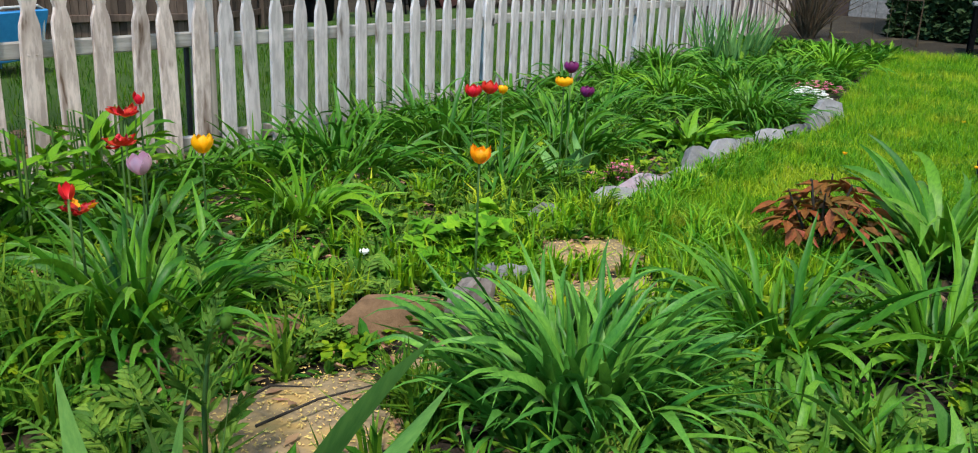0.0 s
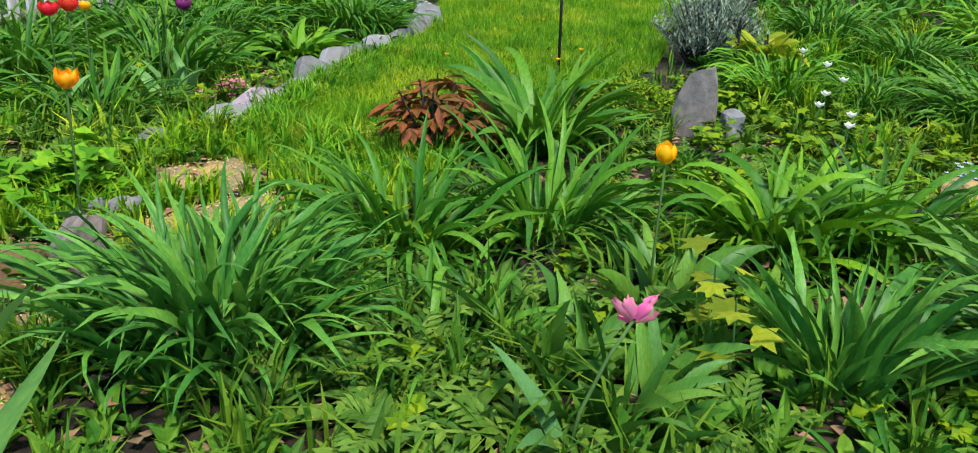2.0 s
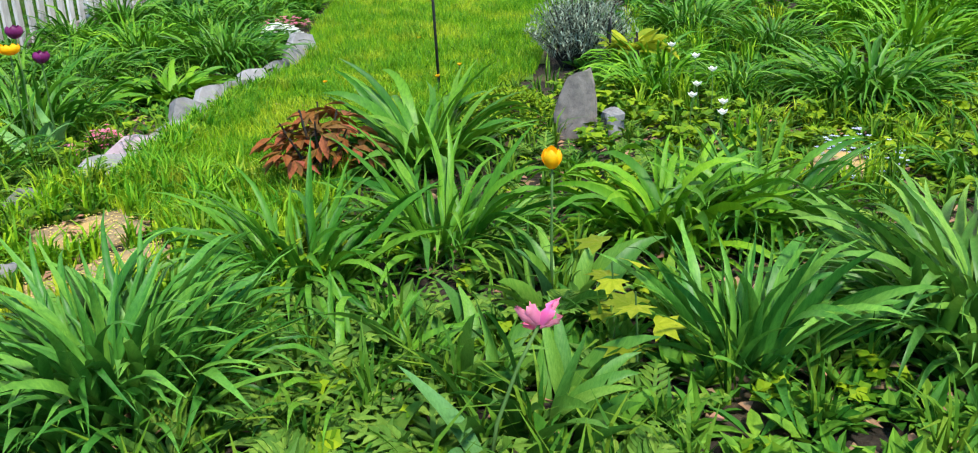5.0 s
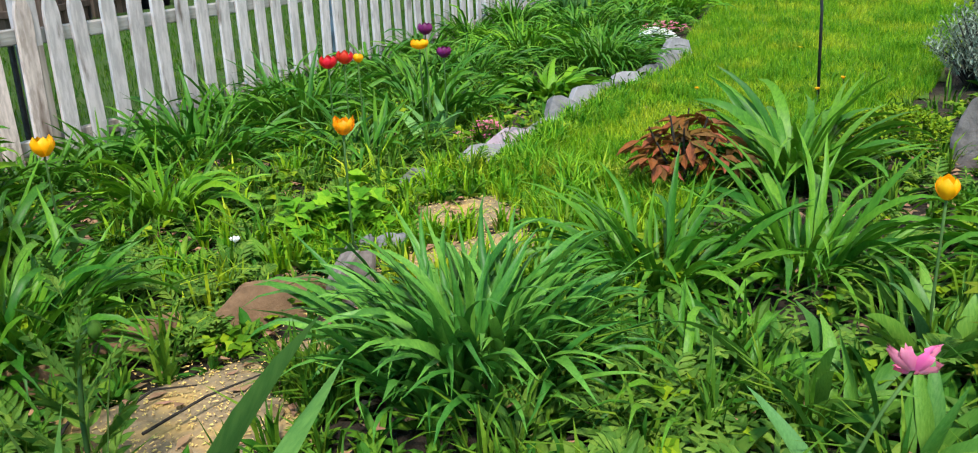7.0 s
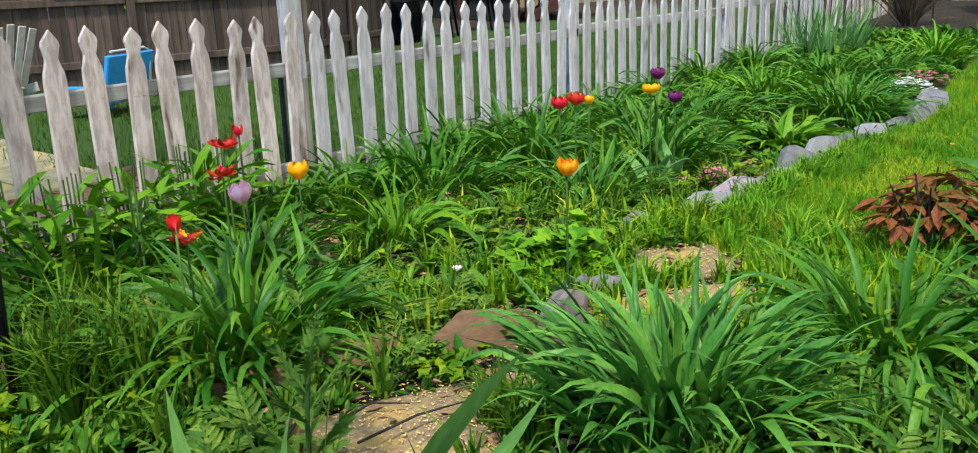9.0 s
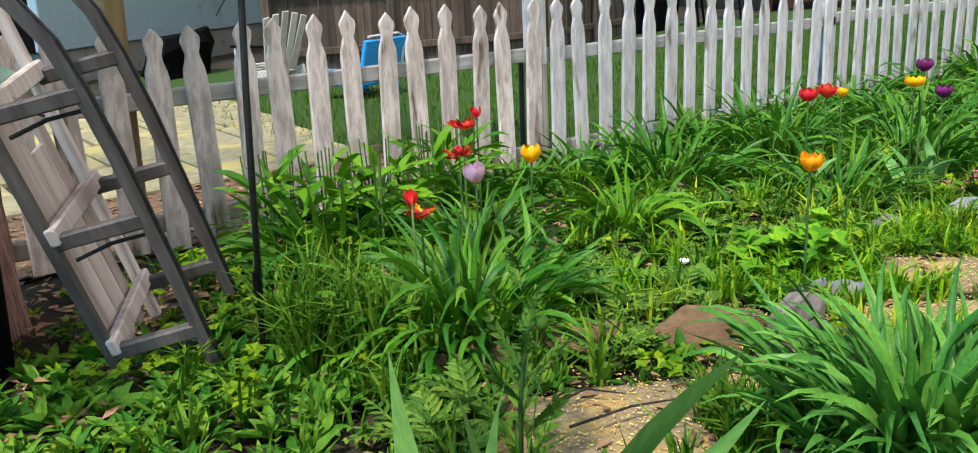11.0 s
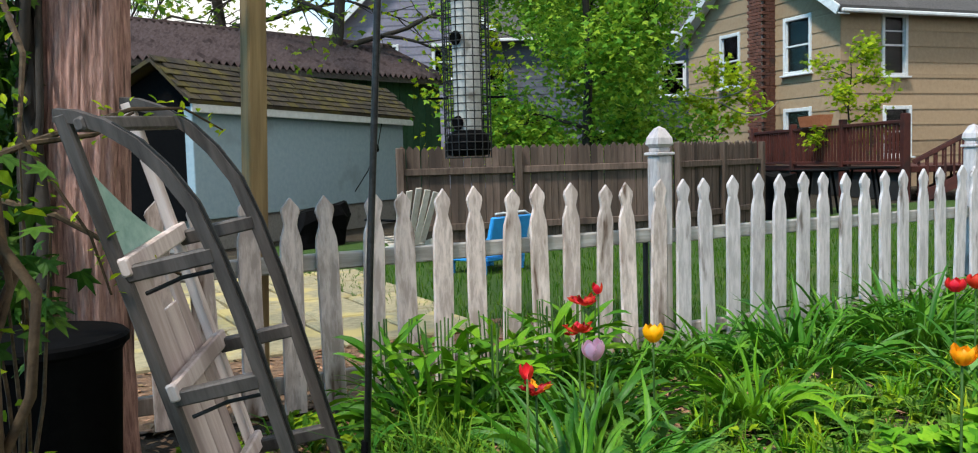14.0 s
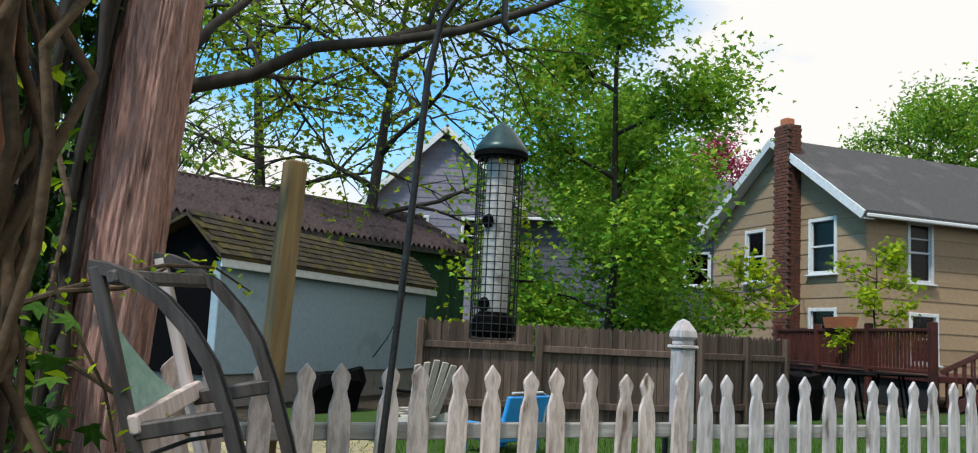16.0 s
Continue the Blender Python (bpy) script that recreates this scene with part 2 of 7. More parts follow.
BRANCH = material("branch_bark", (0.0154, 0.0121, 0.0099), (0.04125, 0.0341, 0.0275), scale=24, rough=0.9, bump=0.7, stretch=(1, 1, 0.3))
VINE = material("vine_bark", (0.0328, 0.02091, 0.01066), (0.0822, 0.05355, 0.02841), (0.0328, 0.02091, 0.01241), scale=60, stain_scale=20, rough=0.9, bump=0.7)
RED_STEM = material("reddish_stem_bark", (0.16, 0.06, 0.03), (0.3, 0.13, 0.06), (0.08, 0.045, 0.03), scale=30, stain_scale=8, stain_at=0.56, rough=0.9, bump=0.6, stretch=(1, 1, 0.2))
SLATE = material("grey_slate", (0.1038, 0.101, 0.1047), (0.201, 0.1945, 0.1972), (0.1384, 0.1206, 0.08864), scale=20, stain_scale=5, stain_at=0.6, rough=0.8, bump=0.6, depth=0.01)
PALE_STONE = material("pale_lilac_stone", (0.1951, 0.185, 0.1987), (0.2989, 0.2864, 0.2989), (0.1951, 0.1951, 0.1824), scale=18, stain_scale=5, stain_at=0.62, rough=0.8, bump=0.5, depth=0.01)
LILAC_STONE = material("lilac_stone", (0.2762, 0.204, 0.2391), (0.3978, 0.306, 0.3506), (0.221, 0.1938, 0.1913), scale=18, stain_scale=6, stain_at=0.62, rough=0.8, bump=0.4, depth=0.008)
BROWN_STONE = material("brown_stone", (0.117, 0.0653, 0.0331), (0.194, 0.112, 0.0593), (0.0994, 0.0807, 0.0331), scale=22, stain_scale=5, stain_at=0.6, rough=0.85, bump=0.7, depth=0.012)
FLAG = material("pollen_flagstone", (0.17, 0.1263, 0.07646), (0.306, 0.2218, 0.1224), (0.391, 0.2601, 0.09792), scale=60, stain_scale=7, stain_at=0.48, rough=0.95, bump=0.5, depth=0.006)
POLLEN = material("fallen_catkin", (0.5, 0.35, 0.1), (0.62, 0.46, 0.16), scale=20, rough=0.9, bump=0, hue=0.02)
LITTER = material("dry_leaf_litter", (0.16, 0.09, 0.05), (0.34, 0.2, 0.11), scale=12, rough=0.9, bump=0.2, vary=0.4, hue=0.02)
METAL = material("black_iron", (0.014, 0.014, 0.015), (0.035, 0.034, 0.034), (0.07, 0.045, 0.03), scale=60, stain_scale=25, stain_at=0.66, rough=0.45, bump=0.2, metal=0.4)
FEEDER_GREEN = material("feeder_dark_metal", (0.02, 0.045, 0.045), (0.035, 0.07, 0.07), scale=30, rough=0.35, bump=0.05, metal=0.3)
# Near-black for plastic things; the shed gable end borrows it as shade.
BLACK = material("black_plastic_and_shade", (0.0021, 0.0021, 0.00245), (0.0042, 0.0042, 0.00455), scale=30, rough=0.8, bump=0.1, gloss=0.04)
TUBE = material("feeder_tube", (0.2925, 0.2925, 0.286), (0.403, 0.39, 0.3575), (0.143, 0.13, 0.1105), scale=70, stain_scale=18, stain_at=0.55, rough=0.2, bump=0.05)
BLUE_PLASTIC = material("blue_plastic", (0.02, 0.22, 0.58), (0.03, 0.28, 0.66), scale=12, rough=0.4, bump=0.05)
SHED_BLUE = material("pale_blue_render", (0.243, 0.3375, 0.396), (0.297, 0.387, 0.441), (0.216, 0.279, 0.306), scale=14, stain_scale=1.6, stain_at=0.6, rough=0.8, bump=0.3)
MOSS_SHINGLE = material("mossy_shingle", (0.01984, 0.01578, 0.01248), (0.04216, 0.03341, 0.0216), (0.05456, 0.04408, 0.0096), scale=16, stain_scale=2.2, stain_at=0.48, rough=0.95, bump=0.7, vary=0.3)
CORRUGATED = material("corrugated_roofing", (0.04243, 0.03045, 0.02982), (0.07571, 0.05665, 0.05659), scale=12, stain=(0.03039, 0.02208, 0.02172), rough=0.95, bump=0.1, gloss=0.02)
GARAGE_GREEN = material("dark_green_boards", (0.0175, 0.0525, 0.0245), (0.028, 0.0735, 0.035), scale=12, rough=0.8)
WHITE_TRIM = material("white_trim", (0.495, 0.513, 0.522), (0.612, 0.63, 0.639), scale=10, rough=0.6, bump=0.1)
TAN = material("tan_siding", (0.2714, 0.1907, 0.1166), (0.3245, 0.2305, 0.1431), (0.2348, 0.1632, 0.1019), scale=9, stain_scale=1.0, stain_at=0.6, rough=0.8, bump=0.2)
GREYBLUE = material("slate_blue_siding", (0.0638, 0.0713, 0.09), (0.09, 0.0975, 0.12), scale=9, stain=(0.0525, 0.0562, 0.0675), rough=0.8, bump=0.2)
MAUVE = material("mauve_grey_siding", (0.16, 0.155, 0.2), (0.21, 0.2, 0.255), scale=9, rough=0.8, bump=0.2)
WHITE_SIDING = material("white_siding", (0.4, 0.416, 0.464), (0.48, 0.496, 0.544), scale=9, rough=0.7, bump=0.1)
ROOF = material("asphalt_roof", (0.04, 0.038, 0.038), (0.08, 0.076, 0.075), (0.085, 0.08, 0.08), scale=22, stain_scale=1.2, rough=0.95, bump=0.5)
BRICK = material("chimney_brick", (0.088, 0.0341, 0.0231), (0.143, 0.0578, 0.0385), (0.0605, 0.033, 0.0275), scale=14, stain_scale=3, rough=0.9, bump=0.5, vary=0.25)
MORTAR = material("mortar", (0.1, 0.08, 0.07), (0.14, 0.115, 0.1), scale=20, rough=0.95)
DECK_RED = material("red_brown_deck_paint", (0.0506, 0.01188, 0.009), (0.0814, 0.0209, 0.0144), scale=14, stain=(0.0374, 0.01378, 0.0108), rough=0.65, bump=0.2, vary=0.2)
STOCKADE = material("grey_stockade_board", (0.0594, 0.03977, 0.03036), (0.1265, 0.08827, 0.069), (0.044, 0.03007, 0.02392), scale=24, stain_scale=3, rough=0.9, bump=0.5, stretch=(1, 1, 0.1), vary=0.24, hue=0.004)
TIMBER = material("landscape_timber", (0.0627, 0.04785, 0.0363), (0.1056, 0.0858, 0.0693), (0.0396, 0.0297, 0.0231), scale=24, stain_scale=4, rough=0.9, bump=0.5)
PATIO = material("pale_patio_stone", (0.1417, 0.09817, 0.06804), (0.21, 0.1517, 0.1096), (0.189, 0.1205, 0.06426), scale=16, stain_scale=2, stain_at=0.55, rough=0.9, bump=0.3)
GRAVEL = material("tan_gravel", (0.2, 0.16, 0.1), (0.33, 0.27, 0.18), (0.24, 0.24, 0.1), scale=60, stain_scale=2.5, stain_at=0.55, rough=0.95, bump=0.6)
CONCRETE = material("cast_concrete", (0.1554, 0.1488, 0.1386), (0.216, 0.2058, 0.192), (0.1164, 0.1092, 0.0978), scale=28, stain_scale=5, stain_at=0.6, rough=0.9, bump=0.4)
TERRACOTTA = material("terracotta", (0.38, 0.12, 0.055), (0.5, 0.19, 0.1), scale=18, rough=0.8, bump=0.2)
PINK_PLASTIC = material("pink_plastic", (0.8, 0.12, 0.35), (0.88, 0.18, 0.42), scale=10, rough=0.4, bump=0.05)
POT_GREEN = material("dark_green_pot", (0.03, 0.06, 0.055), (0.05, 0.085, 0.075), scale=16, rough=0.5, bump=0.1)
WICKER = material("beige_chair_paint", (0.42, 0.36, 0.3), (0.55, 0.49, 0.42), scale=18, rough=0.8, bump=0.2)
YARD_STONE = material("tan_yard_stone", (0.2, 0.17, 0.1), (0.32, 0.27, 0.16), (0.38, 0.3, 0.12), scale=18, stain_scale=3, stain_at=0.52, rough=0.95, bump=0.4)
WARM_SLATE = material("brown_grey_stone", (0.122, 0.101, 0.0924), (0.236, 0.193, 0.174), (0.158, 0.137, 0.0924), scale=20, stain_scale=6, stain_at=0.6, rough=0.85, bump=0.7, depth=0.01)
# Near-black fill for shade: unlit rooms behind windows, the void under the deck.
SHADE_FILL = material("shade_fill", (0.012, 0.012, 0.013), (0.022, 0.022, 0.022), scale=6, rough=0.9)

GLASS = bpy.data.materials.new("window_glass")
GLASS.use_nodes = True
_g = GLASS.node_tree.nodes["Principled BSDF"]
_g.inputs["Base Color"].default_value = (0.55, 0.58, 0.6, 1)
_g.inputs["Roughness"].default_value = 0.03
_g.inputs["Transmission Weight"].default_value = 1.0
_g.inputs["IOR"].default_value = 1.2


# ---- building blocks ----
class Shape:
    """Collects corners and faces for one mesh."""

    def __init__(self):
        self.v, self.f, self.smooth = [], [], False

    def add(self, verts, faces):
        n = len(self.v)
        self.v.extend(tuple(p) for p in verts)
        self.f.extend(tuple(i + n for i in face) for face in faces)
        return self

    def hexa(self, lo, hi):
        """A prism from four lower and four upper corners."""
        return self.add([*lo, *hi], [(3, 2, 1, 0), (4, 5, 6, 7), (0, 1, 5, 4), (1, 2, 6, 5), (2, 3, 7, 6), (3, 0, 4, 7)])

    def box(self, c, s, m=None, edge=0.0):
        """A box with chamfered edges along its faces when edge is given."""
        x, y, z = s[0] / 2, s[1] / 2, s[2] / 2
        m = m or Matrix.Identity(4)
        c = Vector(c)
        if not edge:
            p = [(-x, -y, -z), (x, -y, -z), (x, y, -z), (-x, y, -z), (-x, -y, z), (x, -y, z), (x, y, z), (-x, y, z)]
            p = [m @ (c + Vector(q)) for q in p]
            return self.hexa(p[:4], p[4:])
        e = min(edge, x * 0.45, y * 0.45, z * 0.45)
        rings = []
        for zz, ins in ((-z, e), (-z + e, 0), (z - e, 0), (z, e)):
            a, b = x - ins, y - ins
            rings.append([(-a + e, -b, zz), (a - e, -b, zz), (a, -b + e, zz), (a, b - e, zz), (a - e, b, zz), (-a + e, b, zz), (-a, b - e, zz), (-a, -b + e, zz)])
        v = [m @ (c + Vector(q)) for r in rings for q in r]
        f = [tuple(range(7, -1, -1)), tuple(range(24, 32))]
        for k in range(3):
            f += [(8 * k + i, 8 * k + (i + 1) % 8, 8 * k + 8 + (i + 1) % 8, 8 * k + 8 + i) for i in range(8)]
        return self.add(v, f)

    def tube(self, pts, radii, n=8, cap=True):
        pts = [Vector(p) for p in pts]
        if not hasattr(radii, "__len__"):
            radii = [radii] * len(pts)
        v, f = [], []
        side = None
        for i, p in enumerate(pts):
            d = (pts[min(i + 1, len(pts) - 1)] - pts[max(i - 1, 0)]).normalized()
            if side is None:
                side = d.cross(Vector((0.31, 0.95, 0.05)))
                if side.length < 0.1:
                    side = d.cross(Vector((1, 0, 0)))
            side = (side - d * side.dot(d)).normalized()
            up = d.cross(side)
            for k in range(n):
                a = 2 * math.pi * k / n
                v.append(p + (side * math.cos(a) + up * math.sin(a)) * radii[i])
        for i in range(len(pts) - 1):
            f += [(i * n + k, i * n + (k + 1) % n, (i + 1) * n + (k + 1) % n, (i + 1) * n + k) for k in range(n)]
        if cap:
            f += [tuple(range(n - 1, -1, -1)), tuple(range((len(pts) - 1) * n, len(pts) * n))]
        return self.add(v, f)

    def lathe(self, profile, centre=(0, 0, 0), n=20, cap=True):
        c = Vector(centre)
        v = [c + Vector((r * math.cos(2 * math.pi * k / n), r * math.sin(2 * math.pi * k / n), z)) for r, z in profile for k in range(n)]
        f = [(i * n + k, i * n + (k + 1) % n, (i + 1) * n + (k + 1) % n, (i + 1) * n + k) for i in range(len(profile) - 1) for k in range(n)]
        if cap:
            f += [tuple(range(n - 1, -1, -1)), tuple(range((len(profile) - 1) * n, len(profile) * n))]
        return self.add(v, f)

    def mesh(self, name, mat):
        me = bpy.data.meshes.new(name)
        me.from_pydata(self.v, [], self.f)
        me.materials.append(mat)
        if self.smooth:
            me.polygons.foreach_set("use_smooth", [True] * len(me.polygons))
        me.update()
        return me


def thing(name, label, category, at=(0, 0, 0), turn=0.0, group="", kind=""):
    ob = new(name)
    ob.empty_display_size = 0.1
    ob.matrix_basis = pose(*at, 0, 0, turn)
    return tagged(ob, label, category, group, kind)


def part(name, shape, mat, parent, label="", smooth=False):
    if smooth:
        shape.smooth = True
    ob = new(name, shape.mesh(name, mat))
    ob.parent = parent
    return tagged(ob, label)


def solid(name, shape, mat, label, category, group="", kind="", at=(0, 0, 0), turn=0.0, smooth=False):
    """A thing that is one mesh."""
    shape.smooth = smooth
    ob = new(name, shape.mesh(name, mat))
    ob.matrix_basis = pose(*at, 0, 0, turn)
    return tagged(ob, label, category, group, kind)


def piece(name, mesh, parent, m):
    ob = new(name, mesh)
    ob.parent = parent
    ob.matrix_basis = m
    return ob


def ground_z(x, y):
    """The garden rises gently beyond the stone edging and towards the terrace."""
    a = max(0.0, x - 5.0)
    b = max(0.0, -y - 1.5) * min(1.0, max(0.0, (x - 4) / 4))
    far = ease((40 - math.hypot(x, y)) / 20)
    return (0.05 * a * a / (a + 1.2) * ease((14 - x) / 4 + 1) * ease((6 - y) / 2.5) + 0.05 * min(b, 9)) * far


def inside(x, y, poly):
    hit = False
    for (x0, y0), (x1, y1) in zip(poly, poly[1:] + poly[:1]):
        if (y0 > y) != (y1 > y) and x < (x1 - x0) * (y - y0) / (y1 - y0) + x0:
            hit = not hit
    return hit


rng = random.Random(7)
U = rng.uniform

# ---- ground ----
LAWN = [(2.75, 1.0), (3.2, 1.55), (4.0, 1.66), (5.1, 1.6), (6.3, 1.42), (7.2, 1.6), (8.4, 1.68), (10.4, 1.8), (10.7, -0.6), (9.2, -0.5), (7.0, -0.4), (6.4, -0.2),
        (5.7, -0.12), (5.1, 0.1), (4.5, 0.32), (3.95, 0.6), (3.7, 0.7), (3.3, 0.65), (2.95, 0.75)]


def grid_sheet(xs, ys, lift, keep=None):
    s, index = Shape(), {}
    for i, x in enumerate(xs):
        for j, y in enumerate(ys):
            index[i, j] = len(s.v)
            s.v.append((x, y, ground_z(x, y) + lift + (noise.noise((x * 2.1, y * 2.1, 0)) * 0.012 if abs(x) < 14 and abs(y) < 14 else 0)))
    for i in range(len(xs) - 1):
        for j in range(len(ys) - 1):
            if keep is None or keep((xs[i] + xs[i + 1]) / 2, (ys[j] + ys[j + 1]) / 2):
                s.f.append((index[i, j], index[i + 1, j], index[i + 1, j + 1], index[i, j + 1]))
    return s


near = [v * 0.25 for v in range(-16, 73)]
gx = [-900, -300, -100, -40, -15, -7, *near, 22, 30, 45, 80, 200, 900]
gy = [-900, -300, -100, -40, -18, -12, *[v * 0.25 for v in range(-32, 65)], 20, 30, 45, 80, 200, 900]
solid("ground", grid_sheet(gx, gy, 0.0), SOIL, "dark brown garden soil with scattered dry litter", "ground", kind="structure", smooth=True)
lx = [2.5 + 0.1 * i for i in range(90)]
ly = [-1.2 + 0.1 * i for i in range(34)]
solid("lawn", grid_sheet(lx, ly, 0.012, lambda x, y: inside(x, y, LAWN)), TURF, "mown yellow-green lawn turf beside the flower bed", "lawn", kind="structure", smooth=True)
yx = [2.0 + 0.5 * i for i in range(40)]
yy = [3.75 + 0.5 * i for i in range(16)]
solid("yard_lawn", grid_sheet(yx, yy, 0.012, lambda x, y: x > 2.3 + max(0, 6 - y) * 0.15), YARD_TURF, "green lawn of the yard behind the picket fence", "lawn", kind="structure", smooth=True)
mx = [-1.2 + 0.3 * i for i in range(15)]
my = [3.62 + 0.2 * i for i in range(8)]
solid("mulch_strip", grid_sheet(mx, my, 0.02), MULCH, "brown leaf mulch along the back of the fence", "ground", kind="structure", smooth=True)


def blades(count, place, length, width, lean, s=None, seg=2):
    """Single grass blades, each a tapering bent strip."""
    s = s or Shape()
    for _ in range(count):
        p = place()
        if not p:
            continue
        x, y, z = p
        L, w, a, t = U(*length), U(*width), U(0, 6.283), U(*lean)
        ca, sa = math.cos(a), math.sin(a)
        q = U(0, 6.283)
        ux, uy = math.cos(q) * w / 2, math.sin(q) * w / 2
        m, e = L * 0.55, L
        s.add([(x - ux, y - uy, z), (x + ux, y + uy, z),
               (x + ux * 0.8 + ca * m * t * 0.35, y + uy * 0.8 + sa * m * t * 0.35, z + m * 0.95), (x - ux * 0.8 + ca * m * t * 0.35, y - uy * 0.8 + sa * m * t * 0.35, z + m * 0.95),
               (x + ca * e * t, y + sa * e * t, z + e * math.sqrt(max(0.1, 1 - t * t * 0.8)))], [(0, 1, 2, 3), (3, 2, 4)])
    return s


def lawn_place():
    x = 2.6 + 8.0 * U(0, 1) ** 1.7
    y = U(-0.5, 1.9)
    return (x, y, ground_z(x, y) + 0.01) if inside(x, y, LAWN) else None


def lawn_tuft_place():
    """The uneven parts of the lawn, where it has been left to grow."""
    p = lawn_place()
    return p if p and noise.noise((p[0] * 3.1, p[1] * 3.1, 4)) + 0.35 * noise.noise((p[0] * 11, p[1] * 11, 9)) > 0.16 + 0.03 * (p[0] - 3) else None


solid("lawn_tufts", blades(120000, lawn_tuft_place, (0.06, 0.14), (0.003, 0.006), (0.2, 0.95)), BLADE_LONG, "longer uneven grass tufts in the lawn", "grass", kind="stuff")
solid("lawn_grass", blades(110000, lawn_place, (0.03, 0.085), (0.0035, 0.0065), (0.1, 0.85)), BLADE, "short yellow-green grass blades of the lawn", "grass", kind="stuff")


def yard_place():
    x, y = U(2.2, 15), 3.75 + 5.6 * U(0, 1) ** 1.3
    return (x, y, ground_z(x, y) + 0.01) if x > 2.3 + max(0, 6 - y) * 0.15 else None


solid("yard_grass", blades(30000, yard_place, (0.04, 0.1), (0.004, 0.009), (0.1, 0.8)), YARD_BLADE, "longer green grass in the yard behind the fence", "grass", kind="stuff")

# ---- picket fence ----
PITCH, FENCE_Y = 0.163, 3.55
half = [(0.044, 0.04), (0.0445, 0.70), (0.041, 0.735), (0.028, 0.775), (0.0255, 0.79), (0.030, 0.81), (0.0375, 0.838), (0.034, 0.855), (0.0, 0.902)]


def picket_mesh(mat, seed, cut=0.0):
    r = random.Random(seed)
    s = Shape()
    out = [(-x + r.uniform(-0.0015, 0.0015), z) for x, z in half[:-1]] + [(r.uniform(-0.004, 0.004), 0.902 - r.uniform(0, 0.012))] + [(x + r.uniform(-0.0015, 0.0015), z) for x, z in half[-2::-1]]
    n, t, e = len(out), 0.0095, 0.004
    rings = []
    for dy, ins in ((-t, e), (-t + e, 0), (t - e, 0), (t, e)):
        rings += [((x * (1 - ins / 0.045)), dy, z - (ins if i == n // 2 else 0)) for i, (x, z) in enumerate(out)]
    f = [tuple(range(n)), tuple(range(4 * n - 1, 3 * n - 1, -1))]
    for k in range(3):
        f += [(k * n + (i + 1) % n, k * n + i, k * n + n + i, k * n + n + (i + 1) % n) for i in range(n)]
    s.add(rings, f)
    for zz in (0.19, 0.62):
        for xx in (-0.018, 0.018):
            s.lathe([(0.0035, 0), (0.003, 0.002)], n=6)
            s.v[-12:] = [(xx + a, -t - 0.0005 - c, zz + b) for a, b, c in s.v[-12:]]
    return s.mesh("picket", mat)


OLD_PICKETS = [picket_mesh(FENCE_OLD, i) for i in range(7)]
NEW_PICKETS = [picket_mesh(FENCE_NEW, i + 20) for i in range(7)]


def post_cap(s, w, z):
    s.box((0, 0, z + 0.008), (w + 0.02, w + 0.02, 0.016), edge=0.005)
    s.box((0, 0, z + 0.026), (w - 0.012, w - 0.012, 0.02), edge=0.004)
    a, b = w / 2 - 0.012, w / 2 + 0.004
    for (r0, z0), (r1, z1) in zip([(a, 0.036), (b, 0.055), (b - 0.004, 0.085), (0.02, 0.13)], [(b, 0.055), (b - 0.004, 0.085), (0.02, 0.13), (0.002, 0.142)]):
        s.hexa([(-r0, -r0, z + z0), (r0, -r0, z + z0), (r0, r0, z + z0), (-r0, r0, z + z0)], [(-r1, -r1, z + z1), (r1, -r1, z + z1), (r1, r1, z + z1), (-r1, r1, z + z1)])


def fence_run(x0, x1, label, post_at, meshes, tall, mat, lean=1.0):
    base = ground_z((x0 + x1) / 2, FENCE_Y) * 0.35
    f = thing("picket_fence", label, "fence", (x0, FENCE_Y, base), group="picket fence panels")
    n = int(round((x1 - x0) / PITCH))
    for i in range(n):
        gx_ = PITCH * (i + 0.5)
        if post_at is not None and abs(gx_ - (post_at - x0)) < 0.03:
            gx_ -= 0.02
        m = pose(gx_ + U(-0.006, 0.006), U(-0.003, 0.003), U(-0.012, 0.008), U(-0.8, 0.8) * lean, U(-1.3, 1.3) * lean, U(-2, 2))
        piece("picket", meshes[rng.randrange(len(meshes))], f, m)
    for z in (0.14, 0.62):
        part("rail", Shape().box(((x1 - x0) / 2, 0.032, z + U(-0.006, 0.006)), (x1 - x0 + 0.01, 0.04, 0.068), pose(0, 0, 0, 0, U(-0.3, 0.3), 0), edge=0.006), RAIL_WOOD if z > 0.5 else RAW_WOOD, f)
    if post_at is not None:
        px = post_at - x0
        if tall:
            s = Shape().box((px, 0.035, 0.29), (0.09, 0.086, 0.6), edge=0.01)
            part("post", s, RAW_WOOD, f, "bare weathered lower post")
            s = Shape().box((0, 0, 0.79), (0.088, 0.088, 0.44), edge=0.008)
            post_cap(s, 0.088, 1.01)
            ob = part("post_sleeve", s, FENCE_NEW, f, "white painted post top with a pointed cap")
            ob.location = (px, 0.035, 0)
            part("stake", Shape().tube([(px - 0.085, 0.05, -0.02), (px - 0.08, 0.05, 0.66)], 0.014, 6), METAL, f, "dark iron stake")
        else:
            s = Shape().box((0, 0, 0.5), (0.086, 0.086, 1.02), edge=0.01)
            post_cap(s, 0.086, 1.01)
            ob = part("post", s, mat, f)
            ob.location = (px, 0.055, 0)
    return f


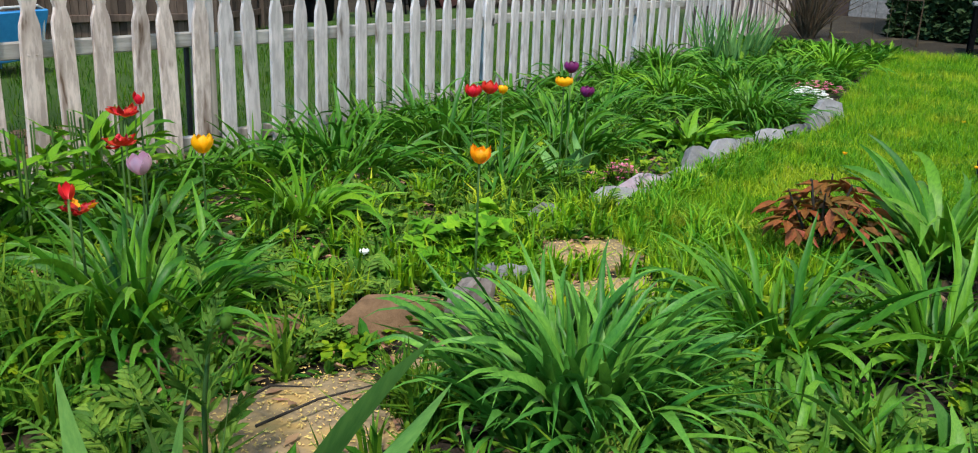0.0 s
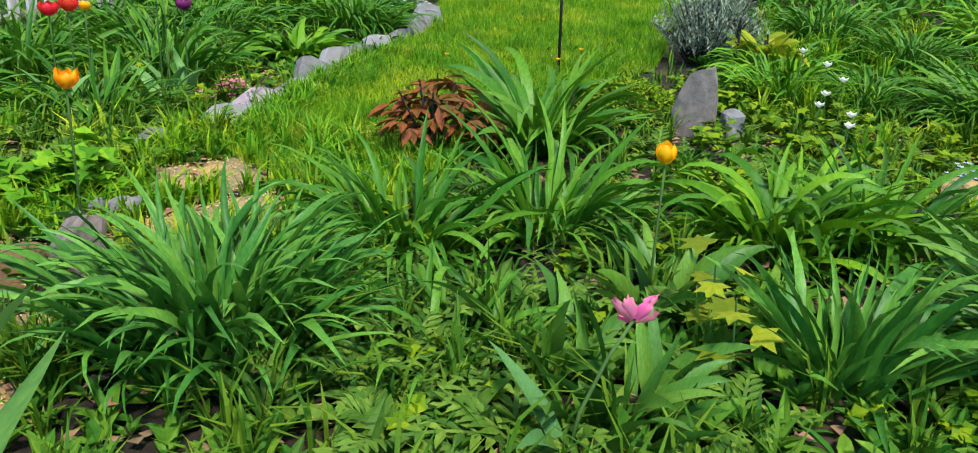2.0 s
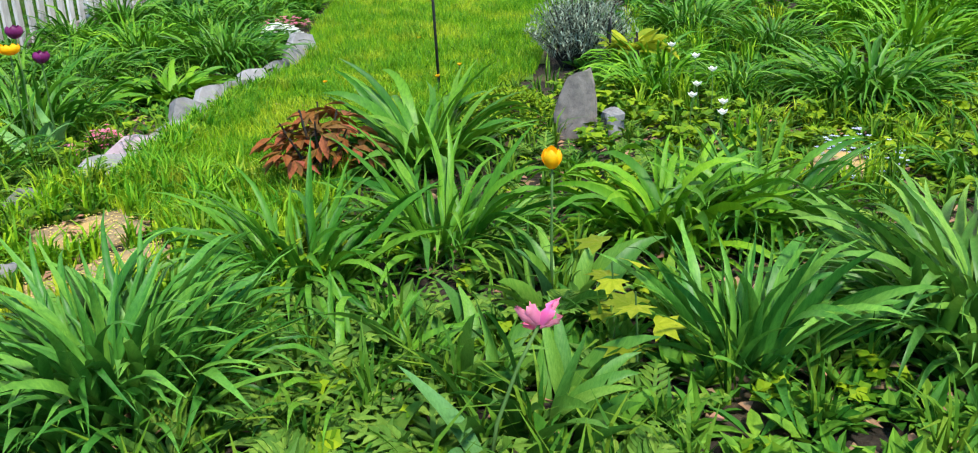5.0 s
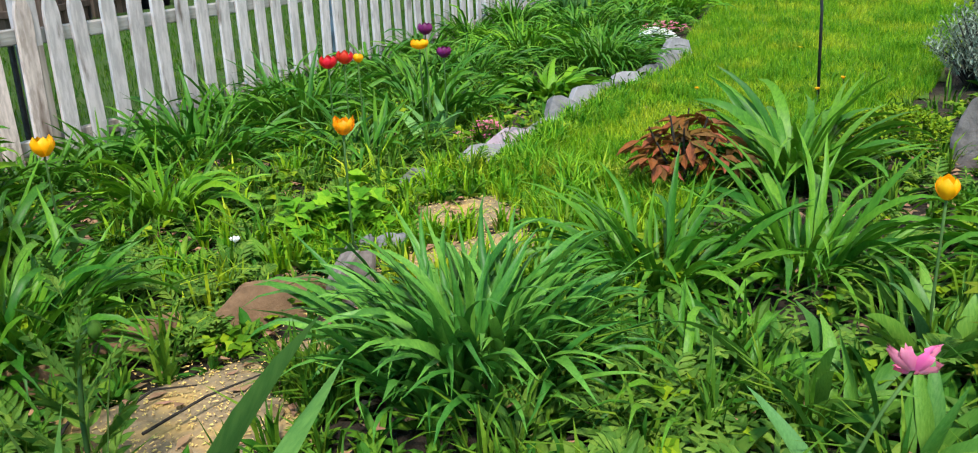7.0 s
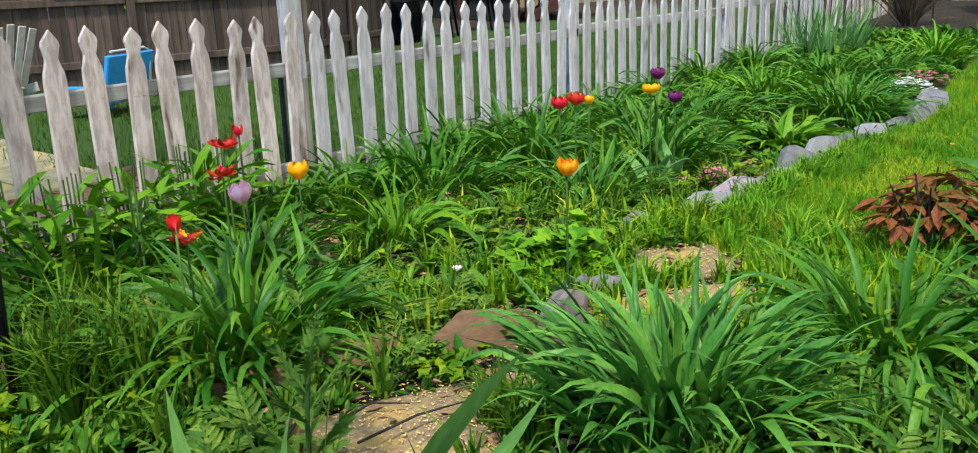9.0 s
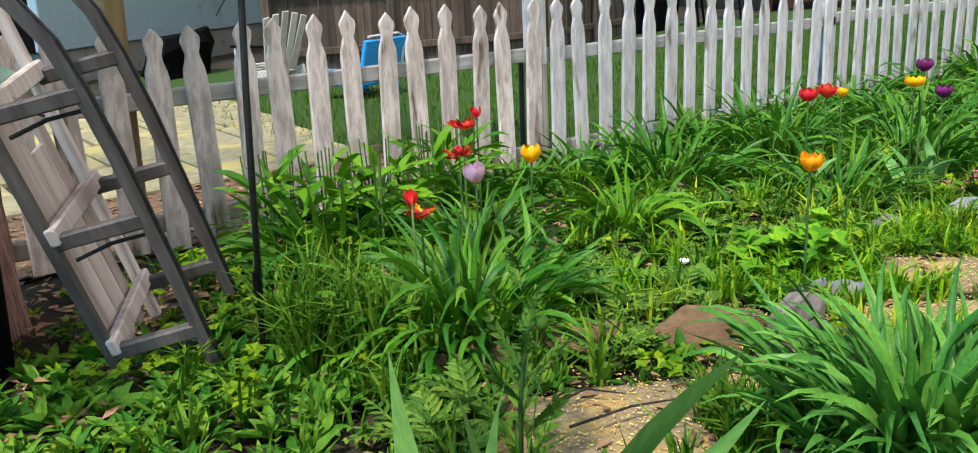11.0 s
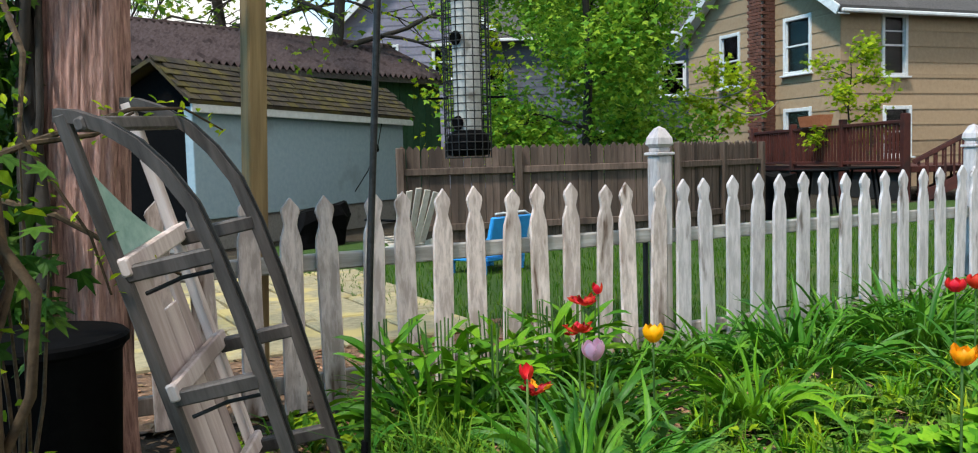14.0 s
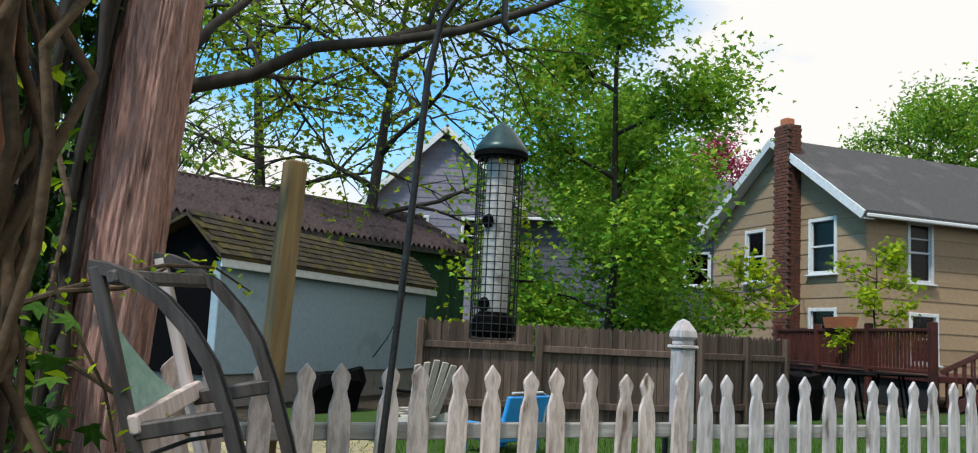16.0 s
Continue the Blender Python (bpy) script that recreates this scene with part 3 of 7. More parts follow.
F0 = 0.8485
POSTS = [2.94 + 2.445 * i for i in range(5)]
STEPS = [F0 + PITCH * n for n in (0, 13, 28, 43, 58, 73)]
fence_run(F0 - 7 * PITCH, F0, "weathered white picket fence panel beside the tree", None, OLD_PICKETS, False, FENCE_OLD, 1.6)
fence_run(STEPS[0], STEPS[1], "peeling white picket fence panel with grey patches", POSTS[0], OLD_PICKETS, True, FENCE_OLD, 1.2)
fence_run(STEPS[1], STEPS[2], "white painted picket fence panel above the flower bed", POSTS[1], NEW_PICKETS, False, FENCE_NEW)
fence_run(STEPS[2], STEPS[3], "white painted picket fence panel above the flower bed", POSTS[2], NEW_PICKETS, False, FENCE_NEW)
fence_run(STEPS[3], STEPS[4], "white painted picket fence panel with leaning pickets", POSTS[3], NEW_PICKETS, False, FENCE_NEW, 2.5)
fence_run(STEPS[4], STEPS[5], "greyed leaning picket fence panel at the far end", POSTS[4], OLD_PICKETS, False, FENCE_OLD, 4.0)

# ---- stones ----


def stone_shape(sx, sy, sz, seed, rough=0.16, cuts=3):
    """A broken stone: a cut-up block pulled about by noise, with worn corners."""
    bm = bmesh.new()
    bmesh.ops.create_cube(bm, size=1.0)
    bmesh.ops.subdivide_edges(bm, edges=bm.edges[:], cuts=cuts, use_grid_fill=True)
    r = random.Random(seed)
    o = Vector((r.uniform(0, 50), r.uniform(0, 50), r.uniform(0, 50)))
    skew = [r.uniform(-0.25, 0.25) for _ in range(4)]
    s = Shape()
    for v in bm.verts:
        p = v.co.copy()
        k = 1 - 0.13 * (abs(p.x) * 2) ** 4 * (abs(p.y) * 2) ** 4 - 0.1 * (abs(p.z) * 2) ** 4
        p.x *= k
        p.y *= k
        p.x += skew[0] * p.y + skew[1] * p.z
        p.z += skew[2] * p.x * 0.6 + skew[3] * p.y * 0.6
        p += noise.noise_vector(p * 1.7 + o) * rough + noise.noise_vector(p * 5 + o) * rough * 0.3
        s.v.append((p.x * sx, p.y * sy, p.z * sz))
    bm.verts.index_update()
    s.f = [tuple(v.index for v in f.verts) for f in bm.faces]
    bm.free()
    return s


def stone(name, label, at, size, turn, mat, seed, tilt=(0, 0), group="", peak=0.0):
    s = stone_shape(*[v * 0.78 for v in size], seed, 0.14, 4)
    if peak:
        top = max(v[2] for v in s.v)
        s.v = [(x * (1 - peak * max(0, z / top) ** 2) + 0.04 * max(0, z / top), y, z) for x, y, z in s.v]
    ob = solid(name, s, mat, label, "stone", group)
    ob.matrix_basis = pose(at[0], at[1], ground_z(at[0], at[1]) + at[2], tilt[0], tilt[1], turn)
    return ob


EDGE = "stone edging of the flower bed"


def slate(label, a, b, height, lean, mat, seed, peak=0.5, drop=0.6):
    """A split slate set on edge from a to b, leaning back over the bed, with a broken top and chipped rims."""
    r = random.Random(seed)
    height *= 0.68
    w = math.hypot(b[0] - a[0], b[1] - a[1])
    top = [(w * 1.03, height * drop * r.uniform(0.8, 1.1)), (w * (peak + 0.12), height * r.uniform(0.9, 1.0)), (w * (peak - 0.08), height), (w * -0.02, height * drop * r.uniform(0.45, 0.9))]
    out = [(0.02 * w, -0.06), (0.98 * w, -0.06), *top]
    n, t = len(out), r.uniform(0.018, 0.03)
    cx, cz = w / 2, height * 0.4
    s = Shape()
    for dy, k in ((-t, 0.975), (-t * 0.8, 1.0), (t * 0.8, 1.0), (t, 0.98)):
        s.v += [(cx + (x - cx) * k + r.uniform(-0.003, 0.003), dy + r.uniform(-0.002, 0.002), cz + (z - cz) * k) for x, z in out]
    s.v += [(cx, -t * 1.05, cz), (cx, t * 1.05, cz)]
    for j in range(3):
        s.f += [(j * n + i, j * n + (i + 1) % n, (j + 1) * n + (i + 1) % n, (j + 1) * n + i) for i in range(n)]
    s.f += [(4 * n, (i + 1) % n, i) for i in range(n)] + [(4 * n + 1, 3 * n + i, 3 * n + (i + 1) % n) for i in range(n)]
    ob = solid("edging_stone", s, mat, label, "stone", EDGE)
    ob.matrix_basis = pose(a[0], a[1], ground_z(*a), -lean, 0, math.degrees(math.atan2(b[1] - a[1], b[0] - a[0])))


slate("flat grey slate leaning at the bed edge", (3.16, 1.88), (3.24, 1.74), 0.13, 30, SLATE, 1, 0.4)
slate("pale grey slate in the bed edging beside pink phlox", (3.56, 1.83), (3.8, 1.68), 0.115, 38, PALE_STONE, 2, 0.45)
slate("lilac grey stone in the bed edging beside pink phlox", (3.82, 1.79), (4.06, 1.66), 0.14, 30, LILAC_STONE, 3, 0.55, 0.7)
slate("long pale slate in the bed edging", (4.06, 1.71), (4.4, 1.63), 0.12, 40, PALE_STONE, 4, 0.7, 0.8)
slate("small grey slate filling the bed edging", (4.32, 1.7), (4.52, 1.62), 0.13, 24, SLATE, 12, 0.6, 0.7)
slate("pointed grey slate tilted in the bed edging", (4.5, 1.73), (4.72, 1.62), 0.2, 32, SLATE, 5, 0.38, 0.4)
slate("upright grey slate in the bed edging", (4.76, 1.68), (5.06, 1.62), 0.2, 26, PALE_STONE, 6, 0.42, 0.8)
slate("long grey slate in the bed edging", (5.05, 1.66), (5.34, 1.57), 0.16, 30, SLATE, 7, 0.5, 0.85)
slate("pale slate near the end of the bed edging", (5.4, 1.65), (5.74, 1.58), 0.15, 30, PALE_STONE, 8, 0.4, 0.8)
slate("low grey slate half lost in grass at the bed edge", (5.78, 1.6), (6.14, 1.55), 0.1, 30, SLATE, 14, 0.5, 0.8)
slate("upright pale slate at the end of the bed edging", (6.22, 1.54), (6.6, 1.43), 0.27, 20, PALE_STONE, 9, 0.6, 0.8)
slate("grey slate at the end of the bed edging", (6.12, 1.52), (6.34, 1.47), 0.14, 30, SLATE, 15, 0.6, 0.8)
stone("edging_stone", "small upright grey slate beside the path", (2.45, 1.55, 0.04), (0.13, 0.04, 0.13), -50, SLATE, 10, (-20, 14), EDGE, peak=0.5)
stone("edging_stone", "small upright grey slate beside the path", (2.37, 1.61, 0.03), (0.14, 0.04, 0.11), -40, SLATE, 11, (-25, -10), EDGE, peak=0.3)
stone("boulder", "long brown stone half buried beside the path", (1.97, 1.61, 0.02), (0.36, 0.12, 0.2), -34, BROWN_STONE, 51, (-24, 9), peak=0.25)
stone("boulder", "rounded grey stone beside the path", (2.13, 1.47, 0.05), (0.2, 0.12, 0.22), -24, WARM_SLATE, 13, (-12, 16), peak=0.4)
stone("boulder", "brown stone half buried under weeds", (1.64, 1.8, 0.02), (0.34, 0.13, 0.16), -40, BROWN_STONE, 14, (-8, -6))
stone("boulder", "low brown stone at the path side", (1.32, 1.92, 0.02), (0.3, 0.14, 0.12), -20, BROWN_STONE, 15, (-8, 4))
stone("standing_stone", "upright pointed grey stone slab in the bed", (4.14, -0.24, 0.12), (0.23, 0.08, 0.42), -88, WARM_SLATE, 36, (3, -6), peak=0.42)
stone("boulder", "low grey stone beside the upright slab", (4.2, -0.42, 0.05), (0.16, 0.12, 0.16), 12, SLATE, 18, (0, 0))


def flagstone(label, outline, z, seed):
    """A path slab with a broken outline, sloping edges and an uneven face."""
    r = random.Random(seed)
    pts = []
    for (x0, y0), (x1, y1) in zip(outline, outline[1:] + outline[:1]):
        for k in range(4):
            t = k / 4
            pts.append((x0 + (x1 - x0) * t + r.uniform(-0.014, 0.014), y0 + (y1 - y0) * t + r.uniform(-0.014, 0.014)))
    cx, cy = sum(p[0] for p in pts) / len(pts), sum(p[1] for p in pts) / len(pts)
    s, n = Shape(), len(pts)
    for k, zz in ((1.0, -0.04), (1.0, z - 0.008), (0.97, z), (0.6, z + 0.002), (0.25, z)):
        s.v += [(cx + (x - cx) * k, cy + (y - cy) * k, zz + (r.uniform(-0.003, 0.003) if zz > 0 else 0)) for x, y in pts]
    s.v.append((cx, cy, z))
    for j in range(4):
        s.f += [(j * n + i, j * n + (i + 1) % n, (j + 1) * n + (i + 1) % n, (j + 1) * n + i) for i in range(n)]
    s.f += [(4 * n + i, 4 * n + (i + 1) % n, 5 * n) for i in range(n)]
    return solid("flagstone", s, FLAG, label, "flagstone", "garden path slabs")


SLABS = [[(2.93, 1.66), (3.19, 1.42), (2.97, 1.27), (2.66, 1.52)], [(2.46, 1.46), (2.78, 1.24), (2.62, 1.08), (2.3, 1.3)], [(1.3, 1.72), (1.72, 1.5), (1.5, 1.18), (1.05, 1.42)],
         [(1.78, 1.46), (2.0, 1.32), (1.86, 1.12), (1.6, 1.26)], [(3.5, -1.12), (3.85, -1.2), (3.8, -1.42), (3.4, -1.36)]]
SLABS = [[(sum(p[0] for p in o) / 4 + (x - sum(p[0] for p in o) / 4) * k, sum(p[1] for p in o) / 4 + (y - sum(p[1] for p in o) / 4) * k) for x, y in o] for o, k in zip(SLABS, (1.2, 1.22, 1.0, 1.0, 1.0))]
for i, o in enumerate(SLABS):
    flagstone(("worn path slab dusted with yellow catkins", "worn path slab dusted with yellow catkins", "grey path slab littered with yellow catkins", "small grey path slab under the daylilies", "pale path slab among the beds")[i], o, 0.013, i)


def path_place():
    x, y = U(1.0, 3.3), U(1.0, 1.85)
    d = abs((x - 1.2) * 0.0 + y - (1.52 - 0.1 * (x - 1.2) * 0.4))
    return (x, y, 0.019 if any(inside(x, y, o) for o in SLABS) else 0.014) if d < 0.3 else None


cat = Shape()
for _ in range(7000):
    p = path_place()
    if p:
        a, L = U(0, 6.28), U(0.0015, 0.007)
        c, s_ = math.cos(a), math.sin(a)
        w = U(0.0008, 0.0022)
        x, y, z = p
        cat.add([(x - c * L - s_ * w, y - s_ * L + c * w, z), (x + c * L - s_ * w, y + s_ * L + c * w, z + 0.002), (x + c * L + s_ * w, y + s_ * L - c * w, z + 0.001), (x - c * L + s_ * w, y - s_ * L - c * w, z + 0.003)], [(0, 1, 2, 3)])
solid("fallen_catkins", cat, POLLEN, "yellow fallen catkins scattered over the path", "litter", kind="stuff")
lit = Shape()
for _ in range(5200):
    if U(0, 1) < 0.35:
        x, y = U(0.2, 2.6), U(2.2, 4.9)
    else:
        x, y = U(0.7, 5.0), U(-2.4, 3.4)
    a, L, w = U(0, 6.28), U(0.012, 0.035), U(0.006, 0.02)
    c, s_, z = math.cos(a), math.sin(a), ground_z(x, y) + 0.02
    k = U(0.0, 0.015)
    lit.add([(x - c * L, y - s_ * L, z), (x - s_ * w, y + c * w, z + k), (x + c * L, y + s_ * L, z + U(0, 0.01)), (x + s_ * w, y - c * w, z + k)], [(0, 1, 2), (0, 2, 3)])
solid("leaf_litter", lit, LITTER, "dry brown leaf litter on bare soil", "litter", kind="stuff")
for a, b in (((1.22, 1.6, 0.05), (1.5, 1.72, 0.055)), ((1.3, 1.45, 0.045), (1.62, 1.36, 0.05)), ((1.36, 1.58, 0.03), (1.52, 1.5, 0.035))):
    solid("twig", Shape().tube([a, ((a[0] + b[0]) / 2, (a[1] + b[1]) / 2 + 0.012, 0.055), b], [0.004, 0.0035, 0.002], 6), BRANCH, "thin fallen twig on the path slab", "twig")

# ---- leaves ----


def strap_mesh(name, mat, w, arch, start, fold, seed, seg=8, tip=0.16, twist=0.0, belly=0.5):
    """A strap leaf one metre long that rises and then arches over; folded along its middle."""
    r = random.Random(seed)
    s = Shape()
    x, z, ang = 0.0, 0.0, start
    k = 0.0
    side = 0.0
    for i in range(seg + 1):
        t = i / seg
        ww = w * min(1.0, 0.55 + belly * t * 3) * (min(1.0, (1 - t) / tip) ** 0.75 if i < seg else 0.02)
        tw = twist * t
        cx, sx = math.cos(tw), math.sin(tw)
        nx, nz = -math.cos(ang), math.sin(ang)
        for q in (-1, 0, 1):
            lift = fold * abs(q) * ww * 0.5
            u, v = q * ww * 0.5 * cx, q * ww * 0.5 * sx + lift
            s.v.append((x + nx * v, u + side, z + nz * v))
        step = 1 / seg
        x += math.sin(ang) * step
        z += math.cos(ang) * step
        side += k * step
        k += r.uniform(-0.14, 0.14)
        ang += arch * step * (0.25 + 1.9 * t)
    for i in range(seg):
        a = 3 * i
        s.f += [(a, a + 1, a + 4, a + 3), (a + 1, a + 2, a + 5, a + 4)]
    s.smooth = True
    return s.mesh(name, mat)


def strap_set(mat, w, arch, start, fold=0.55, n=12, seg=8, tip=0.22, belly=0.5, seed=0):
    r = random.Random(seed)
    return [strap_mesh("leaf", mat, w * r.uniform(0.75, 1.2), r.uniform(*arch), r.uniform(*start), fold * r.uniform(0.4, 1.2), seed * 50 + i, seg, tip, r.uniform(-1.5, 1.5), belly) for i in range(n)]


LILY = strap_set(DAYLILY, 0.052, (0.6, 2.9), (0.04, 0.36), n=16, tip=0.4, seed=1)
NEAR_LILY = strap_set(DAYLILY_BLUE, 0.062, (0.5, 2.6), (0.02, 0.3), n=16, tip=0.45, seed=21)
LILY_BRIGHT = strap_set(DAYLILY_BRIGHT, 0.056, (0.7, 2.4), (0.04, 0.36), n=12, tip=0.4, seed=2)
LILY_FAR = strap_set(DAYLILY, 0.04, (0.9, 2.7), (0.03, 0.34), n=12, seg=6, tip=0.4, seed=3)
LILY_FAR_B = strap_set(DAYLILY_YELLOW, 0.04, (0.8, 2.5), (0.03, 0.34), n=12, seg=6, tip=0.4, seed=4)
BLUE_STRAP = strap_set(STRAP_GREY, 0.06, (0.8, 2.8), (0.04, 0.4), n=14, fold=0.45, tip=0.5, seed=5)
TULIP_LEAF = strap_set(BLUEGREEN, 0.16, (0.3, 1.2), (0.1, 0.4), n=8, fold=0.7, tip=0.55, seed=6)
WIDE = strap_set(DAYLILY, 0.08, (0.6, 2.6), (0.05, 0.5), n=10, fold=0.5, tip=0.4, seed=7)
SWORD = strap_set(IRIS, 0.13, (0.02, 0.55), (0.02, 0.35), n=10, fold=0.12, tip=0.4, belly=0.7, seed=8)
IRIS_FAR = strap_set(BLUEGREEN, 0.042, (0.02, 0.4), (0.02, 0.2), n=8, seg=4, fold=0.15, tip=0.4, seed=9)
HOSTA = strap_set(DAYLILY_BRIGHT, 0.13, (0.7, 2.0), (0.3, 0.8), n=8, fold=0.35, tip=0.6, belly=0.8, seed=10)
OVAL = strap_set(BROAD, 0.34, (0.5, 1.6), (0.2, 0.7), n=8, seg=6, fold=0.3, tip=0.65, belly=0.9, seed=11)


LIME_OVAL = strap_set(YELLOW_LEAF, 0.36, (0.4, 1.4), (0.2, 0.7), n=8, seg=6, fold=0.3, tip=0.65, belly=0.9, seed=31)
GREEN_TULIP = strap_set(STRAP_GREY, 0.17, (0.2, 1.3), (0.05, 0.4), n=8, fold=0.7, tip=0.55, seed=33)
MID_STRAP = strap_set(DAYLILY_BLUE, 0.075, (0.3, 1.9), (0.03, 0.3), n=12, fold=0.45, tip=0.5, seed=32)
LILY_SHOOT = strap_set(DAYLILY_BRIGHT, 0.2, (0.4, 1.4), (0.2, 0.6), n=8, seg=5, fold=0.3, tip=0.6, belly=0.9, seed=12)


def clump(name, label, category, x, y, n, length, meshes, spread=0.1, tilt=(0, 35), group="", squash=1.0, lean=(0, 0), inner=1.3):
    """A clump of leaves, each a piece of its own, rising from one crown; the crowded heart is one mesh."""
    ob = thing(name, label, category, (x, y, ground_z(x, y)), group=group)

    def stand(short):
        a, q = U(0, 360), math.sqrt(U(0, 1))
        r_ = spread * q
        out = tilt[0] + (tilt[1] - tilt[0]) * q * U(0.4, 1.15) + U(-7, 9)
        L = U(*length) * short
        m = pose(r_ * math.cos(radians(a)), r_ * math.sin(radians(a)), -0.01, 0, 0, a + U(-55, 55)) @ pose(0, 0, 0, U(-16, 16), out, 0)
        m = Matrix.Translation(m.translation) @ pose(0, 0, 0, lean[0], lean[1], 0) @ m.to_3x3().to_4x4()
        return m @ Matrix.Diagonal((L, L, L * squash, 1))

    for _ in range(n):
        piece("leaf", meshes[rng.randrange(len(meshes))], ob, stand(1.0))
    heart = Shape()
    if meshes is LILY_FAR or meshes is LILY_FAR_B:
        inner *= 2.2
    for _ in range(int(n * inner)):
        me, m = meshes[rng.randrange(len(meshes))], stand(U(0.5, 0.92))
        heart.add([m @ v.co for v in me.vertices], [tuple(f.vertices) for f in me.polygons])
    if heart.v:
        tagged(part("inner_leaves", heart, meshes[0].materials[0], ob, smooth=True), kind="stuff")
    return ob


G_D = "daylily clumps"
# round the path, nearest first
clump("daylily_clump", "large dark green daylily clump beside the path slab", "daylily", 1.845, 0.955, 230, (0.26, 0.46), NEAR_LILY, 0.24, (0, 22), G_D)
clump("daylily_clump", "arching green daylily clump in front of the peony", "daylily", 2.45, 0.66, 80, (0.3, 0.48), LILY, 0.12, (0, 34), G_D)
clump("daylily_clump", "loose arching green daylily clump in the bed", "daylily", 2.74, 0.27, 76, (0.3, 0.52), LILY, 0.13, (0, 42), G_D)
clump("tulip_clump", "broad-leaved green clump beside the iron hook", "tulip", 3.7, 0.4, 64, (0.34, 0.58), WIDE, 0.14, (0, 36))
clump("daylily_clump", "bright upright daylily clump beside the yellow tulip", "daylily", 2.76, -0.42, 86, (0.32, 0.5), LILY_BRIGHT, 0.13, (0, 36), G_D)
clump("daylily_clump", "arching green daylily clump beside the path slab", "daylily", 2.86, -0.72, 86, (0.32, 0.5), LILY, 0.15, (0, 40), G_D)
clump("daylily_clump", "bright green daylily clump beside yellow maple leaves", "daylily", 2.0, -0.48, 60, (0.28, 0.44), MID_STRAP, 0.12, (0, 34), G_D, inner=0.8)
clump("daylily_clump", "wide-leaved bright green arching strap clump", "daylily", 2.1, -1.06, 150, (0.34, 0.54), BLUE_STRAP, 0.2, (0, 34), G_D)
clump("daylily_clump", "large dark green daylily clump below the pink tulip", "daylily", 1.5, 2.13, 170, (0.3, 0.5), LILY, 0.22, (0, 38), G_D)
clump("daylily_clump", "dark green clump below the old fence panel", "daylily", 1.5, 3.0, 70, (0.3, 0.5), LILY, 0.2, (0, 42), G_D)
for x, y in ((1.36, 3.22), (1.55, 3.14), (1.8, 3.16), (2.05, 3.2), (2.24, 3.28), (1.66, 2.95)):
    ob = clump("lily_plant", "leafy bright green lily shoots below the fence", "lily", x, y, 70, (0.1, 0.19), LILY_SHOOT, 0.13, (5, 70), inner=0)
    for _ in range(7):
        a, q = U(0, 6.28), U(0.02, 0.12)
        part("stem", Shape().tube([(q * 0.7 * math.cos(a), q * 0.7 * math.sin(a), -0.01), (q * math.cos(a), q * math.sin(a), 0.42)], [0.005, 0.003], 6), STEM, ob)
    for c in ob.children:
        if c.name.startswith("leaf"):
            c.location.z += U(0.02, 0.34)
clump("daylily_clump", "small green daylily clump behind the pink tulip", "daylily", 1.95, 2.72, 50, (0.32, 0.5), LILY, 0.12, (0, 40), G_D)
clump("daylily_clump", "low green daylily clump in the bed", "daylily", 2.56, 2.56, 50, (0.26, 0.44), LILY_BRIGHT, 0.12, (0, 44), G_D)
clump("daylily_clump", "wide dark green daylily clump below the fence post", "daylily", 3.3, 3.05, 90, (0.3, 0.5), LILY, 0.28, (0, 50), G_D)
clump("daylily_clump", "dark green daylily clump against the pickets", "daylily", 3.02, 3.3, 46, (0.28, 0.42), LILY, 0.2, (0, 46), G_D)
clump("daylily_clump", "green daylily clump below the red tulips", "daylily", 4.1, 3.0, 80, (0.34, 0.54), LILY, 0.22, (0, 42), G_D)
clump("daylily_clump", "green daylily clump beside the purple tulips", "daylily", 4.3, 2.35, 84, (0.32, 0.52), LILY, 0.24, (0, 44), G_D)
clump("daylily_clump", "green daylily clump behind the orange tulip", "daylily", 3.5, 2.25, 60, (0.28, 0.44), LILY, 0.2, (0, 46), G_D)
clump("daylily_clump", "green daylily clump behind the tulips", "daylily", 5.0, 2.8, 60, (0.36, 0.56), LILY_FAR, 0.26, (0, 44), G_D)
for x, y, h_ in ((2.3, 3.3, 0.4), (2.66, 3.36, 0.36), (3.55, 3.36, 0.42), (3.95, 3.38, 0.46), (4.4, 3.34, 0.46), (4.85, 3.36, 0.48), (5.4, 3.34, 0.48), (6.1, 3.34, 0.48), (6.9, 3.3, 0.5), (7.8, 3.3, 0.5)):
    clump("daylily_clump", "dark green daylily clump at the foot of the pickets", "daylily", x, y, 40, (h_ * 0.7, h_ * 1.1), LILY_FAR if x > 4 else LILY, 0.13, (0, 38), G_D, inner=1.5)
clump("hosta_clump", "bright green hosta clump at the bed edge", "hosta", 5.15, 1.98, 120, (0.22, 0.36), HOSTA, 0.14, (0, 48))
clump("daylily_clump", "tall green daylily clump near the end of the bed", "daylily", 6.15, 1.92, 90, (0.36, 0.56), LILY_FAR, 0.22, (0, 42), G_D)
clump("daylily_clump", "green daylily clump along the white fence", "daylily", 5.7, 2.8, 60, (0.32, 0.5), LILY_FAR, 0.26, (0, 44), G_D)
clump("daylily_clump", "green daylily clump along the white fence", "daylily", 6.6, 2.7, 60, (0.32, 0.5), LILY_FAR_B, 0.28, (0, 44), G_D)
clump("daylily_clump", "green daylily clump along the white fence", "daylily", 7.5, 2.5, 60, (0.32, 0.5), LILY_FAR, 0.3, (0, 44), G_D)
